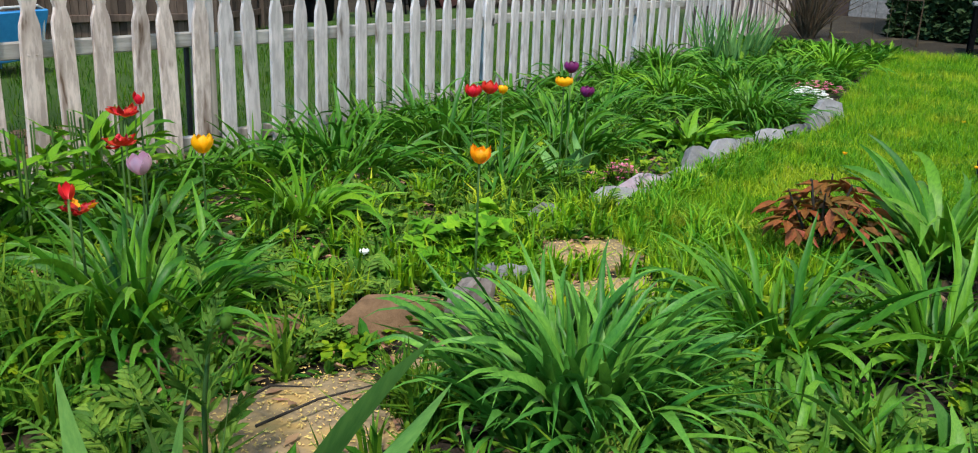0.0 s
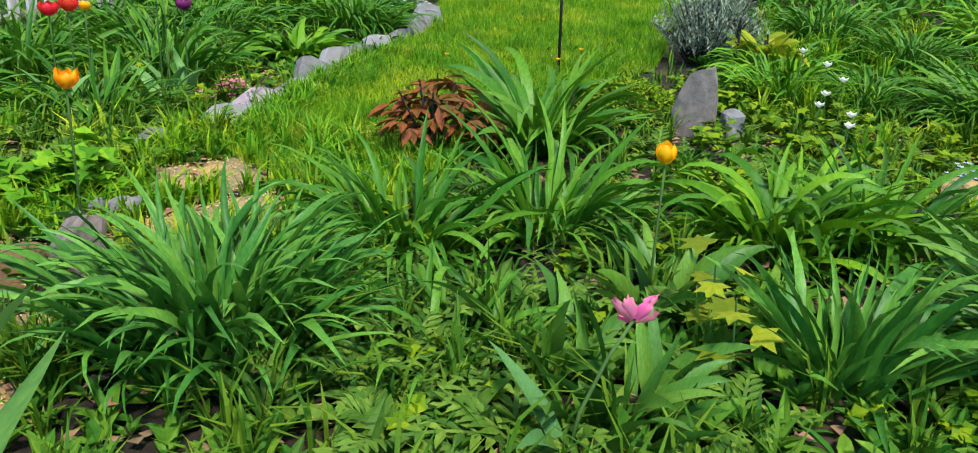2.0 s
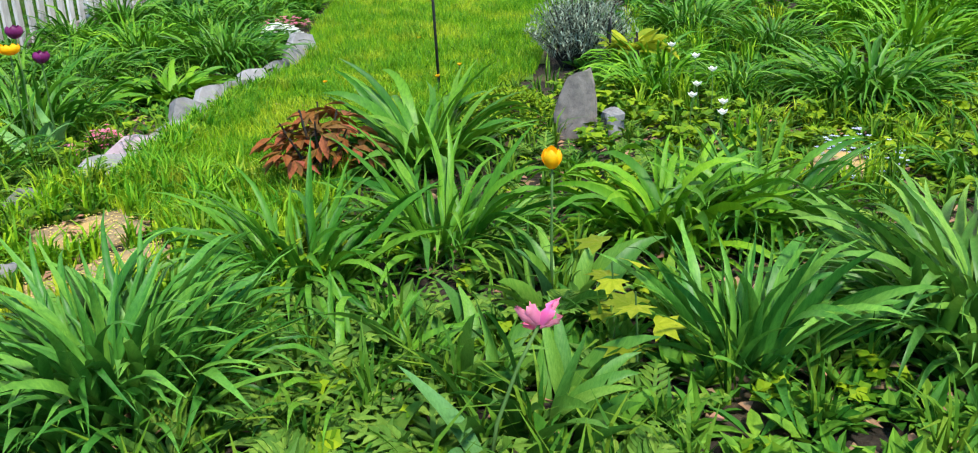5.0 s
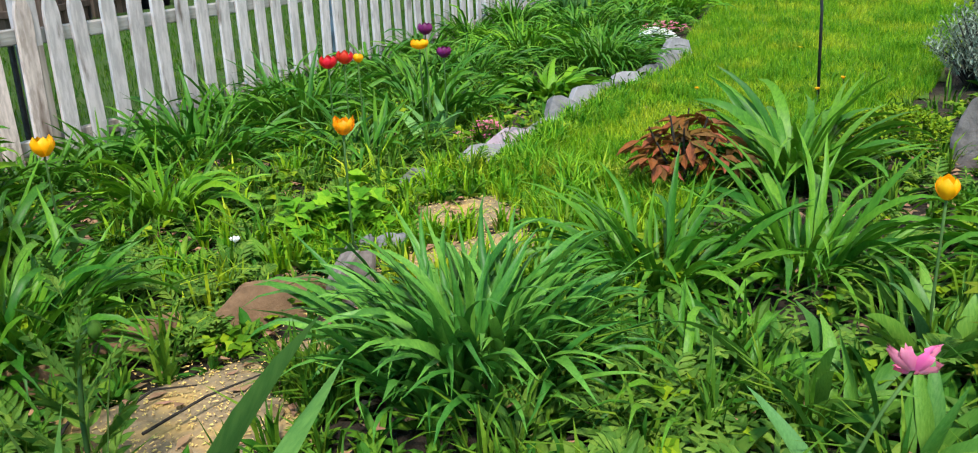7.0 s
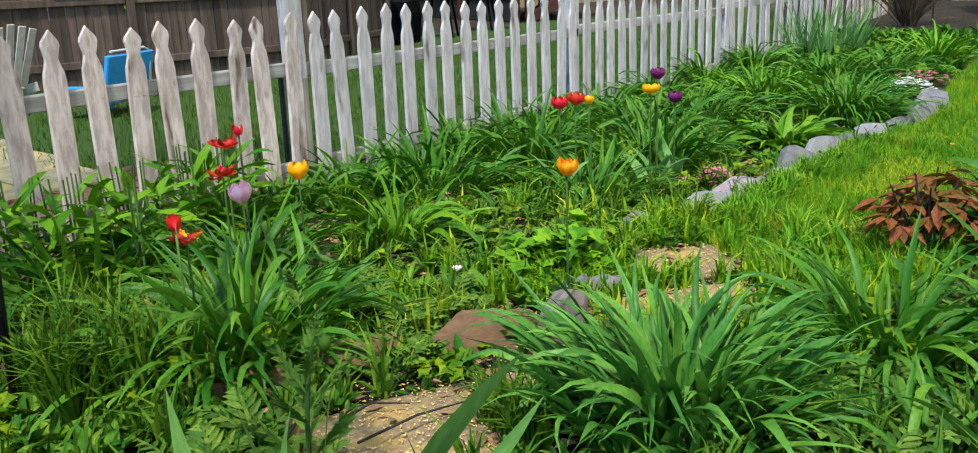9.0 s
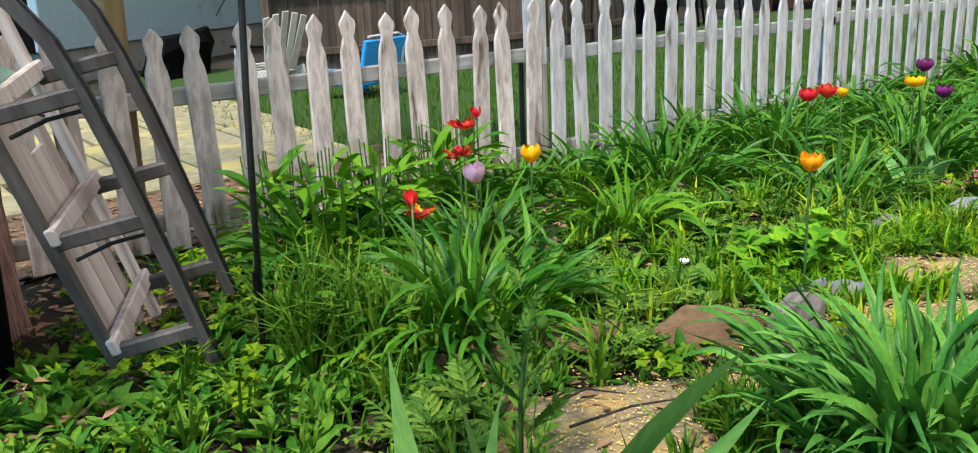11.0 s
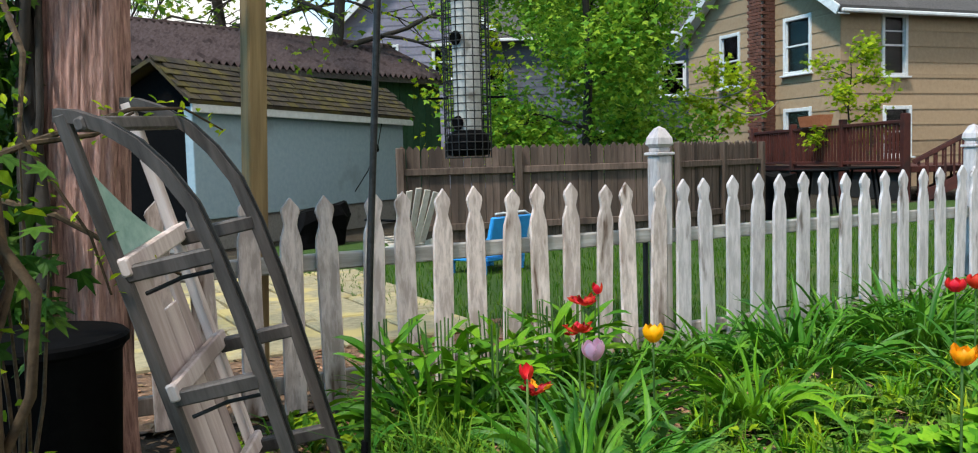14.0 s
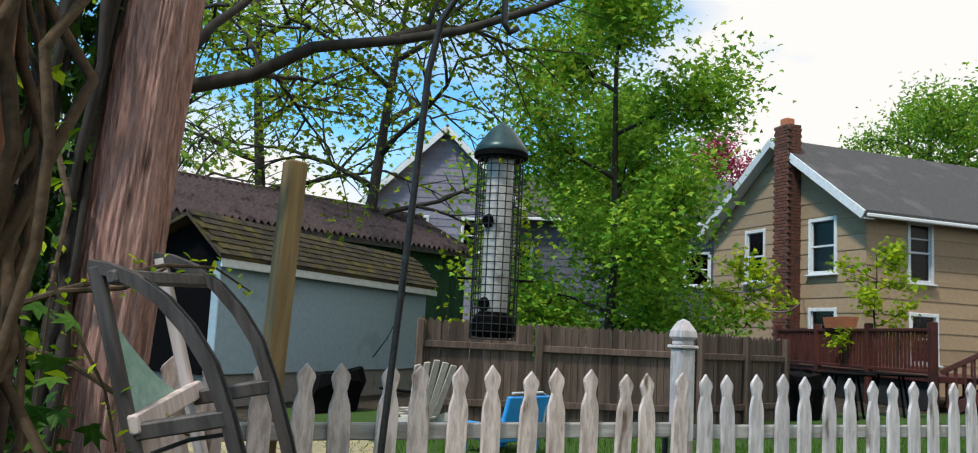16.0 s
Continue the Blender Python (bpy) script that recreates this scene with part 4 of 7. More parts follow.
clump("iris_clump", "blue-green iris fans below the far pickets", "iris", 8.9, 3.05, 60, (0.4, 0.62), IRIS_FAR, 0.35, (0, 20))
clump("daylily_clump", "arching daylily clump at the lawn's far corner", "daylily", 8.65, 2.0, 50, (0.36, 0.56), LILY_FAR_B, 0.18, (0, 44), G_D)
clump("daylily_clump", "green daylily clump near the lawn's far corner", "daylily", 7.9, 2.2, 50, (0.3, 0.5), LILY_FAR, 0.25, (0, 44), G_D)
clump("daylily_clump", "loose low daylily leaves among the weeds", "daylily", 1.85, 0.42, 34, (0.22, 0.36), LILY, 0.18, (0, 52), G_D)
clump("tulip_clump", "broad upright tulip leaves below the pink tulip", "tulip", 1.72, 0.04, 22, (0.2, 0.3), GREEN_TULIP, 0.14, (0, 24), inner=0.3)
clump("tulip_clump", "broad upright tulip leaves among feathery weeds", "tulip", 1.95, 0.2, 16, (0.18, 0.28), GREEN_TULIP, 0.12, (0, 30), inner=0.3)
clump("tulip_clump", "broad grey-green tulip leaves below the yellow tulip", "tulip", 2.3, -0.06, 16, (0.2, 0.3), GREEN_TULIP, 0.12, (0, 26), inner=0.3)
# beds towards the terrace
clump("daylily_clump", "full green daylily clump in the terrace bed", "daylily", 4.63, -1.74, 130, (0.4, 0.6), LILY_FAR, 0.2, (0, 38), G_D, inner=2.0)
clump("daylily_clump", "green daylily clump beside white flowers", "daylily", 4.95, -1.18, 56, (0.28, 0.42), LILY_FAR, 0.15, (0, 34), G_D, inner=2.0)
clump("daylily_clump", "green daylily clump beside the silver shrub", "daylily", 5.35, -0.8, 66, (0.32, 0.48), LILY_FAR_B, 0.18, (0, 34), G_D, inner=2.0)
clump("daylily_clump", "green daylily clump behind the silver shrub", "daylily", 7.05, -1.35, 60, (0.36, 0.56), LILY_FAR, 0.24, (0, 34), G_D, inner=2.0)
clump("daylily_clump", "green daylily clump beside white flowers", "daylily", 4.95, -0.74, 60, (0.3, 0.46), LILY_FAR_B, 0.14, (0, 34), G_D, inner=1.5)
clump("daylily_clump", "green daylily clump in the terrace bed", "daylily", 6.3, -1.75, 60, (0.3, 0.48), LILY_FAR, 0.22, (0, 34), G_D, inner=2.0)
for x, y in ((7.05, -2.6), (6.6, -3.0), (6.35, -3.5), (6.6, -4.05), (7.6, -3.3), (5.9, -2.5), (5.6, -3.3)):
    clump("daylily_clump", "bright green daylily clump in the terrace bed", "daylily", x + U(-0.1, 0.1), y, 60, (0.42, 0.66), LILY_FAR_B, 0.24, (0, 38), G_D, inner=1.8)
clump("iris_clump", "stiff grey-green iris fans in the bed", "iris", 3.62, -2.05, 34, (0.38, 0.6), IRIS_FAR, 0.12, (0, 9), inner=0.3)
clump("daylily_clump", "green strap-leaved clump beside the iris fans", "daylily", 3.3, -1.7, 40, (0.24, 0.36), LILY, 0.14, (0, 46), G_D)
clump("daylily_clump", "dark green clump at the terrace bed edge", "daylily", 4.9, -3.4, 60, (0.4, 0.6), LILY_FAR, 0.25, (0, 44), G_D)

# tall blades close by
fan = thing("iris_clump", "broad blue-green iris blades close to the path", "iris", (0.74, 0.93, 0), group="")
for a, out, L, i in ((-20, 24, 0.6, 0), (-34, 34, 0.54, 1), (40, 10, 0.52, 2), (60, 14, 0.5, 3), (110, 26, 0.5, 4), (130, 34, 0.5, 5), (75, 24, 0.46, 6), (-40, 44, 0.5, 7), (200, 20, 0.4, 8), (150, 30, 0.42, 9)):
    piece("leaf", SWORD[i % 10], fan, pose(U(-0.05, 0.05), U(-0.05, 0.05), -0.01, 0, 0, a) @ pose(0, 0, 0, 0, out, 0) @ pose(0, 0, 0, 0, 0, 24 if i % 2 else -20) @ Matrix.Diagonal((L * 1.1, L * 0.9, L * 1.1, 1)))

# ---- flowers ----


def petal_mesh(mat, L, w, cup, seed, ragged=0.0):
    """A cupped petal that stands on its base, its hollow facing inwards."""
    r = random.Random(seed)
    s, n, m = Shape(), 6, 4
    for i in range(n + 1):
        t = i / n
        ww = w * math.sin(math.pi * min(1, 0.12 + 0.8 * t) ** 0.9) * (1.0 if i < n else 0.3)
        rad = 0.006 + cup * math.sin(math.pi * (0.08 + 0.72 * t)) * L
        for j in range(m + 1):
            q = j / m * 2 - 1
            a = q * ww / max(rad, 0.012) * 0.5
            a = max(-1.3, min(1.3, a))
            jag = (r.uniform(-1, 1) * ragged * L * t * t)
            s.v.append((rad * math.cos(a) + jag * 0.6, rad * math.sin(a) + jag * 0.4, t * L + jag * 0.7))
    for i in range(n):
        for j in range(m):
            k = i * (m + 1) + j
            s.f.append((k, k + 1, k + m + 2, k + m + 1))
    s.smooth = True
    return s.mesh("petal", mat)


def tulip(label, x, y, z, mat, L=0.065, w=0.05, cup=0.42, open_=6, petals=6, ragged=0.0, leaves=2, nod=0.0, lean=(0.0, 0.0), second=None):
    gz = ground_z(x, y)
    ob = thing("tulip", label, "tulip", (x - lean[0], y - lean[1], gz), group="tulips")
    h_ = z - gz - L * 0.5
    bend = Vector((lean[0], lean[1], h_))
    st = Shape().tube([(0, 0, -0.01), (lean[0] * 0.2, lean[1] * 0.2, h_ * 0.4), (lean[0] * 0.6, lean[1] * 0.6, h_ * 0.75), bend], [0.0045, 0.004, 0.0035, 0.0035], 7)
    part("stem", st, STEM, ob, smooth=True)
    head = new("flower")
    head.parent = ob
    head.matrix_basis = Matrix.Translation(bend) @ pose(0, 0, 0, U(-8, 8), nod, U(0, 360))
    meshes = [petal_mesh(mat, L * U(0.92, 1.08), w, cup, rng.randrange(999), ragged) for _ in range(3)]
    if second:
        meshes.append(petal_mesh(second, L, w * 0.8, cup, 5, ragged))
    for k in range(petals):
        piece("petal", meshes[k % len(meshes)], head, pose(0, 0, 0, 0, 0, 360 / petals * k + U(-8, 8)) @ pose(0, 0, 0, 0, open_ * U(0.6, 1.4) + (0 if k % 2 else 3), 0))
    for k in range(leaves):
        q = U(0.2, 0.3)
        piece("leaf", TULIP_LEAF[rng.randrange(8)], ob, pose(0, 0, 0, 0, 0, U(0, 360)) @ pose(0, 0, 0, 0, U(4, 18), 0) @ Matrix.Diagonal((q, q, q, 1)))
    return ob


tulip("pale pink cup-shaped tulip above daylily leaves", 1.76, 2.44, 0.40, PINK, open_=5, w=0.055)
tulip("ruffled yellow tulip in front of the fence post", 2.04, 2.5, 0.41, YELLOW, L=0.06, open_=4, ragged=0.12, w=0.055)
tulip("orange tulip with pointed petals beside the path", 2.315, 1.57, 0.47, ORANGE, L=0.052, open_=5, ragged=0.12, w=0.05)
tulip("closed yellow-orange tulip among daylilies", 2.3, -0.035, 0.42, YELLOW, L=0.05, w=0.042, open_=0, cup=0.4)
tulip("nodding pink parrot tulip with ragged petals", 1.6, 0.025, 0.33, HOTPINK, L=0.05, open_=38, ragged=0.3, nod=55, w=0.03, petals=9, cup=0.3, lean=(0.05, -0.1))
tulip("deep purple double tulip", 3.82, 2.08, 0.57, PURPLE, L=0.055, open_=4, petals=8, cup=0.5, w=0.05)
tulip("deep purple double tulip", 3.945, 2.055, 0.445, PURPLE, L=0.05, open_=6, petals=8, cup=0.5, w=0.05)
tulip("yellow double tulip beside the purple tulips", 3.72, 2.06, 0.515, YELLOW, L=0.045, open_=12, petals=9, cup=0.6, ragged=0.08, w=0.05)
tulip("red tulip in front of the pickets", 3.5, 2.41, 0.455, RED, L=0.055, open_=6, cup=0.5)
tulip("red tulip in front of the pickets", 3.6, 2.39, 0.465, RED, L=0.06, open_=8, cup=0.5)
tulip("small yellow-orange tulip beside the red pair", 3.67, 2.36, 0.45, YELLOW, L=0.04, open_=4)
# the red ones are half fallen
tulip("overblown dark red tulip dropping its petals", 1.92, 2.74, 0.52, RED, L=0.048, open_=44, petals=9, cup=0.34, ragged=0.3, w=0.032, second=DARKRED)
tulip("overblown dark red tulip dropping its petals", 1.82, 2.62, 0.45, RED, L=0.048, open_=52, petals=10, cup=0.34, ragged=0.3, w=0.032, second=DARKRED)
tulip("overblown red and orange tulip below the others", 1.43, 2.25, 0.385, DARKRED, L=0.044, open_=52, petals=10, cup=0.34, ragged=0.3, w=0.032, second=ORANGE)
tulip("single red petal tulip beside the overblown ones", 1.97, 2.72, 0.545, RED, L=0.04, open_=2, petals=3, cup=0.3, leaves=0, w=0.03)
tulip("single red petal tulip beside the overblown one", 1.39, 2.23, 0.42, RED, L=0.045, open_=2, petals=3, cup=0.3, leaves=0, w=0.03)


def mound(name, label, category, x, y, r, h_, count, size, mat, green=None, seed=1, group=""):
    """A low mound of tiny blossoms over leaves."""
    ob = thing(name, label, category, (x, y, ground_z(x, y)), group=group)
    rr = random.Random(seed)
    for nm, mt, cnt, lift, sz in (("foliage", green, count, 0.75, size * 1.2), ("blossom", mat, count, 1.0, size)):
        if not mt:
            continue
        s = Shape()
        for _ in range(cnt):
            a, q = rr.uniform(0, 6.283), math.sqrt(rr.random())
            px, py = math.cos(a) * q * r, math.sin(a) * q * r
            pz = h_ * lift * math.sqrt(max(0.05, 1 - q * q)) * rr.uniform(0.75, 1.05)
            t0 = rr.uniform(0, 6.283)
            c = Vector((px, py, pz))
            for k in range(5):
                b = t0 + k * 1.2566
                d, e = Vector((math.cos(b), math.sin(b), 0.25)), Vector((-math.sin(b), math.cos(b), 0))
                s.add([c, c + d * sz * 0.7 + e * sz * 0.35, c + d * sz, c + d * sz * 0.7 - e * sz * 0.35], [(0, 1, 2, 3)])
        part(nm, s, mt, ob)
    return ob


mound("phlox", "low mat of bright pink phlox at the bed edge", "flower", 4.0, 1.87, 0.085, 0.13, 60, 0.016, HOTPINK, BROAD, 3)
mound("phlox", "sparse pink phlox behind the edging stones", "flower", 3.84, 1.96, 0.09, 0.08, 24, 0.012, HOTPINK, BROAD, 4)
mound("candytuft", "mound of white candytuft at the end of the edging", "flower", 7.0, 1.78, 0.19, 0.14, 200, 0.02, WHITE_P, BROAD, 5)
mound("phlox", "pink phlox beside the white candytuft", "flower", 7.6, 1.85, 0.22, 0.1, 120, 0.018, HOTPINK, BROAD, 6)
mound("bluebells", "pale lilac bluebells beside the path slab", "flower", 3.45, -1.28, 0.2, 0.2, 60, 0.012, LILAC, BROAD, 7)


def small_flower(name, label, x, y, z, size, mat, petals=5, group=""):
    gz = ground_z(x, y)
    ob = thing(name, label, "flower", (x, y, gz), group=group)
    part("stem", Shape().tube([(0, 0, -0.005), (U(-0.01, 0.01), U(-0.01, 0.01), (z - gz) * 0.6), (0, 0, z - gz)], 0.0022, 5), STEM, ob)
    s = Shape()
    for k in range(petals):
        a = 6.283 / petals * k
        d, e = Vector((math.cos(a) * 0.8, math.sin(a) * 0.8, 0.8)) * size, Vector((-math.sin(a), math.cos(a), 0)) * size * 0.5
        c = Vector((0, 0, z - gz))
        s.add([c, c + d * 0.6 + e, c + d * 1.05, c + d * 0.6 - e], [(0, 1, 2, 3)])
    part("petals", s, mat, ob)


for x, y, z in ((4.5, -0.85, 0.3), (4.35, -0.9, 0.26), (4.2, -0.8, 0.22), (4.05, -0.75, 0.2), (3.9, -0.85, 0.2), (4.6, -0.75, 0.34), (3.7, -0.8, 0.2)):
    small_flower("white_flower", "small white flower on a thin stem", x, y, z, 0.028, WHITE_P, 5, "white flowers")
small_flower("white_flower", "single white daisy on bare soil", 2.2, 1.93, 0.1, 0.022, WHITE_P, 8, "white flowers")
for x, y, z in ((4.3, 1.0, 0.08), (5.2, 1.1, 0.08), (5.6, 0.35, 0.1), (6.8, 0.7, 0.1), (5.1, 0.45, 0.12)):
    small_flower("dandelion", "yellow dandelion in the lawn", x, y, z, 0.017, YELLOW, 12, "dandelions")

# ---- leafy plants ----


def lobed(s, m, size, lobes=5, depth=0.45, fold=0.25):
    """A lobed leaf with pointed tips, on its stalk point, facing along +x of m."""
    pts = [(0, 0, 0)]
    n = lobes * 2
    for k in range(n + 1):
        a = radians(-125 + 250 * k / n)
        r_ = size * (1.0 if k % 2 else depth) * (0.72 + 0.28 * math.cos(a * 0.7))
        pts.append((size * 0.15 + r_ * math.cos(a), r_ * math.sin(a), -fold * r_ * r_ / size * 0.6))
    s.add([m @ Vector(p) for p in pts], [(0, i, i + 1) for i in range(1, n + 1)])


def leaflet(s, m, L, w):
    """A plain pointed leaf, folded along its middle."""
    s.add([m @ Vector(p) for p in ((0, 0, 0), (L * 0.4, w / 2, w * 0.18), (L * 0.42, 0, -0.02 * L), (L * 0.4, -w / 2, w * 0.18), (L, 0, -L * 0.12), (L * 0.75, w * 0.33, 0.05 * w), (L * 0.75, -w * 0.33, 0.05 * w))],
          [(0, 2, 1), (0, 3, 2), (1, 2, 4, 5), (2, 3, 6, 4)])


BEDS_OUT = SLABS + [LAWN]


def bed_spot(x0, x1, y0, y1, lawn=False):
    for _ in range(30):
        x, y = U(x0, x1), U(y0, y1)
        if lawn:
            if inside(x, y, LAWN):
                return x, y
            continue
        if not any(inside(x, y, o) for o in BEDS_OUT):
            return x, y
    return x0, y0


def weeds(name, label, mat, count, area, kind_, size, lawn=False):
    s = Shape()
    for _ in range(count):
        x, y = bed_spot(*area, lawn)
        z = ground_z(x, y)
        k = U(*size)
        if kind_ == "rosette":
            n = rng.randrange(5, 10)
            for i in range(n):
                a = 360 / n * i + U(-20, 20)
                leaflet(s, pose(x, y, z, 0, 0, a) @ pose(0.004, 0, 0.004, U(-15, 15), -U(15, 65), 0), k * U(0.6, 1.1), k * U(0.25, 0.4))
        elif kind_ == "trifoliate":
            h_ = k * U(1.2, 2.6)
            for i in range(rng.randrange(3, 7)):
                a = U(0, 360)
                d = U(0.2, 0.9) * k * 1.5
                tx, ty, tz = x + d * math.cos(radians(a)), y + d * math.sin(radians(a)), z + h_ * U(0.6, 1.1)
                s.add([(x, y, z), (x + 0.003, y, z), (tx, ty, tz)], [(0, 1, 2)])
                for q in (-75, 0, 75):
                    lobed(s, pose(tx, ty, tz, U(-35, 35), U(-25, 40), a + q), k * 0.62, 3, 0.62)
        elif kind_ == "feather":
            n = rng.randrange(4, 8)
            for i in range(n):
                a, up, L = 360 / n * i + U(-25, 25), U(25, 70), k * U(0.7, 1.2)
                m = pose(x, y, z, 0, 0, a)
                prev = Vector((0, 0, 0))
                for j in range(7):
                    t = (j + 1) / 7
                    p = Vector((L * t * math.cos(radians(up)) * (0.6 + 0.5 * t), 0, L * math.sin(radians(up)) * (t - 0.42 * t * t)))
                    d = (p - prev)
                    yv = Vector((0, 1, 0))
                    wd = k * 0.03
                    s.add([m @ (prev - yv * wd), m @ (prev + yv * wd), m @ (p + yv * wd * 0.7), m @ (p - yv * wd * 0.7)], [(0, 1, 2, 3)])
                    tilt = -math.degrees(math.atan2(d.z, d.x))
                    for q in (-1, 1):
                        leaflet(s, m @ pose(*p, 0, tilt, 0) @ pose(0, 0, 0, 0, 0, q * 48) @ pose(0, 0, 0, q * 12, 6, 0), k * 0.3 * math.sin(math.pi * (0.2 + 0.7 * t)), k * 0.085)
                    prev = p
        else:
            for i in range(rng.randrange(6, 16)):
                a, out, L, w = U(0, 6.283), U(0.1, 0.9), k * U(0.6, 1.2), 0.0045
                c, sn = math.cos(a), math.sin(a)
                bx, by = x + U(-0.02, 0.02), y + U(-0.02, 0.02)
                s.add([(bx - sn * w, by + c * w, z), (bx + sn * w, by - c * w, z), (bx + c * L * out * 0.35 + sn * w, by + sn * L * out * 0.35 - c * w, z + L * 0.6), (bx + c * L * out * 0.35 - sn * w, by + sn * L * out * 0.35 + c * w, z + L * 0.6),
                       (bx + c * L * out, by + sn * L * out, z + L * (1 - out * 0.35))], [(0, 1, 2, 3), (3, 2, 4)])
    return solid(name, s, mat, label, "weeds", kind="stuff")


weeds("low_weeds", "low green broad-leaved weeds covering the bed", BROAD, 1500, (1.0, 6.5, 1.55, 3.45), "rosette", (0.04, 0.1))
weeds("low_weeds", "low green weeds between the daylilies", BROAD, 1100, (1.3, 5.2, -2.6, 1.2), "rosette", (0.04, 0.1))
weeds("clover_weeds", "lime green trefoil weeds in the bed", LIME, 110, (1.2, 5.2, 1.5, 3.3), "trifoliate", (0.03, 0.05))
weeds("clover_weeds", "lime green trefoil weeds between the daylilies", LIME, 130, (1.4, 5.0, -2.2, 0.9), "trifoliate", (0.03, 0.05))
weeds("clover_weeds", "lime green trefoil weeds by the sled", LIME, 60, (0.5, 1.6, 2.0, 3.5), "trifoliate", (0.03, 0.05))
weeds("lawn_weeds", "low yellow-green clover in the lawn", LIME, 420, (2.75, 5.6, 0.1, 1.66), "rosette", (0.025, 0.06), True)
weeds("lawn_weeds", "small dark green weeds in the lawn", BROAD, 420, (2.75, 6.5, 0.0, 1.66), "rosette", (0.03, 0.07), True)
weeds("grass_tufts", "uncut grass along the stone edging", BLADE_LONG, 170, (3.3, 6.4, 1.48, 1.66), "grass", (0.06, 0.14), True)
weeds("grass_tufts", "uncut grass at the lawn edge beside the path", BLADE_LONG, 150, (2.75, 3.6, 0.65, 1.6), "grass", (0.08, 0.17), True)
weeds("columbine_patch", "bright green columbine patch beside the path", COLUMBINE, 30, (2.42, 2.7, 1.68, 1.9), "trifoliate", (0.055, 0.085))
weeds("poppy_leaves", "grey-green feathery poppy leaves", PALE, 18, (1.3, 2.2, -0.25, 0.75), "feather", (0.16, 0.26))
weeds("low_weeds", "long-leaved grey-green weeds between the daylilies", PALE, 46, (1.35, 2.3, -0.25, 0.8), "rosette", (0.09, 0.17))
weeds("grass_tufts", "long-bladed grass among the grey-green weeds", BLADE_FAR, 22, (1.3, 2.35, -0.3, 0.85), "grass", (0.12, 0.28))
weeds("low_weeds", "small bright weeds at the foot of the sled", LIME, 90, (0.35, 1.5, 2.0, 3.4), "rosette", (0.03, 0.06))
weeds("low_weeds", "low leafy weeds around the sled", BROAD, 220, (0.2, 1.3, 1.9, 2.75), "rosette", (0.05, 0.11))
weeds("poppy_leaves", "grey-green feathery poppy leaves beside the path", PALE, 5, (0.95, 1.25, 1.5, 1.75), "feather", (0.12, 0.22))
weeds("poppy_leaves", "feathery pale green leaves in the bed", PALE, 110, (1.5, 3.8, 1.65, 2.6), "feather", (0.1, 0.18))
weeds("poppy_leaves", "feathery pale leaves near the standing stone", PALE, 40, (2.4, 4.4, -1.2, 0.3), "feather", (0.1, 0.2))
weeds("grass_tufts", "tufts of green grass among the weeds", BLADE_FAR, 620, (0.9, 5.5, -2.5, 3.4), "grass", (0.08, 0.22))
weeds("grass_tufts", "fine green grass between the tulips", BLADE, 110, (1.6, 4.4, 1.65, 2.7), "grass", (0.08, 0.18))
weeds("grass_tufts", "tall grass tufts beside the sled", BLADE_FAR, 60, (0.98, 1.28, 2.05, 2.45), "grass", (0.2, 0.36))
weeds("grass_tufts", "yellow-green grass tufts along the path", BLADE, 330, (2.2, 3.4, 0.7, 1.8), "grass", (0.06, 0.16))
weeds("grass_tufts", "dark grass tufts beside the near slab", BLADE_FAR, 36, (1.5, 1.75, 1.15, 1.4), "grass", (0.12, 0.22))
weeds("low_weeds", "low weeds in the shaded near corner", BROAD, 420, (0.45, 1.5, -1.6, 2.4), "rosette", (0.05, 0.11))
weeds("grass_tufts", "grass tufts in the near corner", BLADE_FAR, 160, (0.5, 1.5, -1.6, 2.4), "grass", (0.08, 0.2))
weeds("low_weeds", "bright yellow-green seedlings between the daylilies", LIME, 900, (3.2, 7.4, -4.4, -0.5), "rosette", (0.04, 0.1))
weeds("grass_tufts", "yellow-green grass between the far daylilies", BLADE, 420, (3.0, 7.6, -4.4, -0.5), "grass", (0.1, 0.24))
weeds("clover_weeds", "lime green leafy seedlings beside the standing stone", LIME, 160, (3.0, 5.4, -2.6, -0.2), "trifoliate", (0.04, 0.07))
weeds("far_weeds", "low green plants of the far beds", BROAD, 900, (4.5, 9.5, -4.5, -0.4), "rosette", (0.08, 0.18))
weeds("low_weeds", "broad low weeds covering the near soil", BROAD, 260, (1.0, 2.3, -1.4, 0.1), "rosette", (0.06, 0.12))
weeds("far_weeds", "low green plants at the far end of the fence bed", BROAD, 700, (6.0, 10.5, 1.75, 3.4), "rosette", (0.08, 0.18))

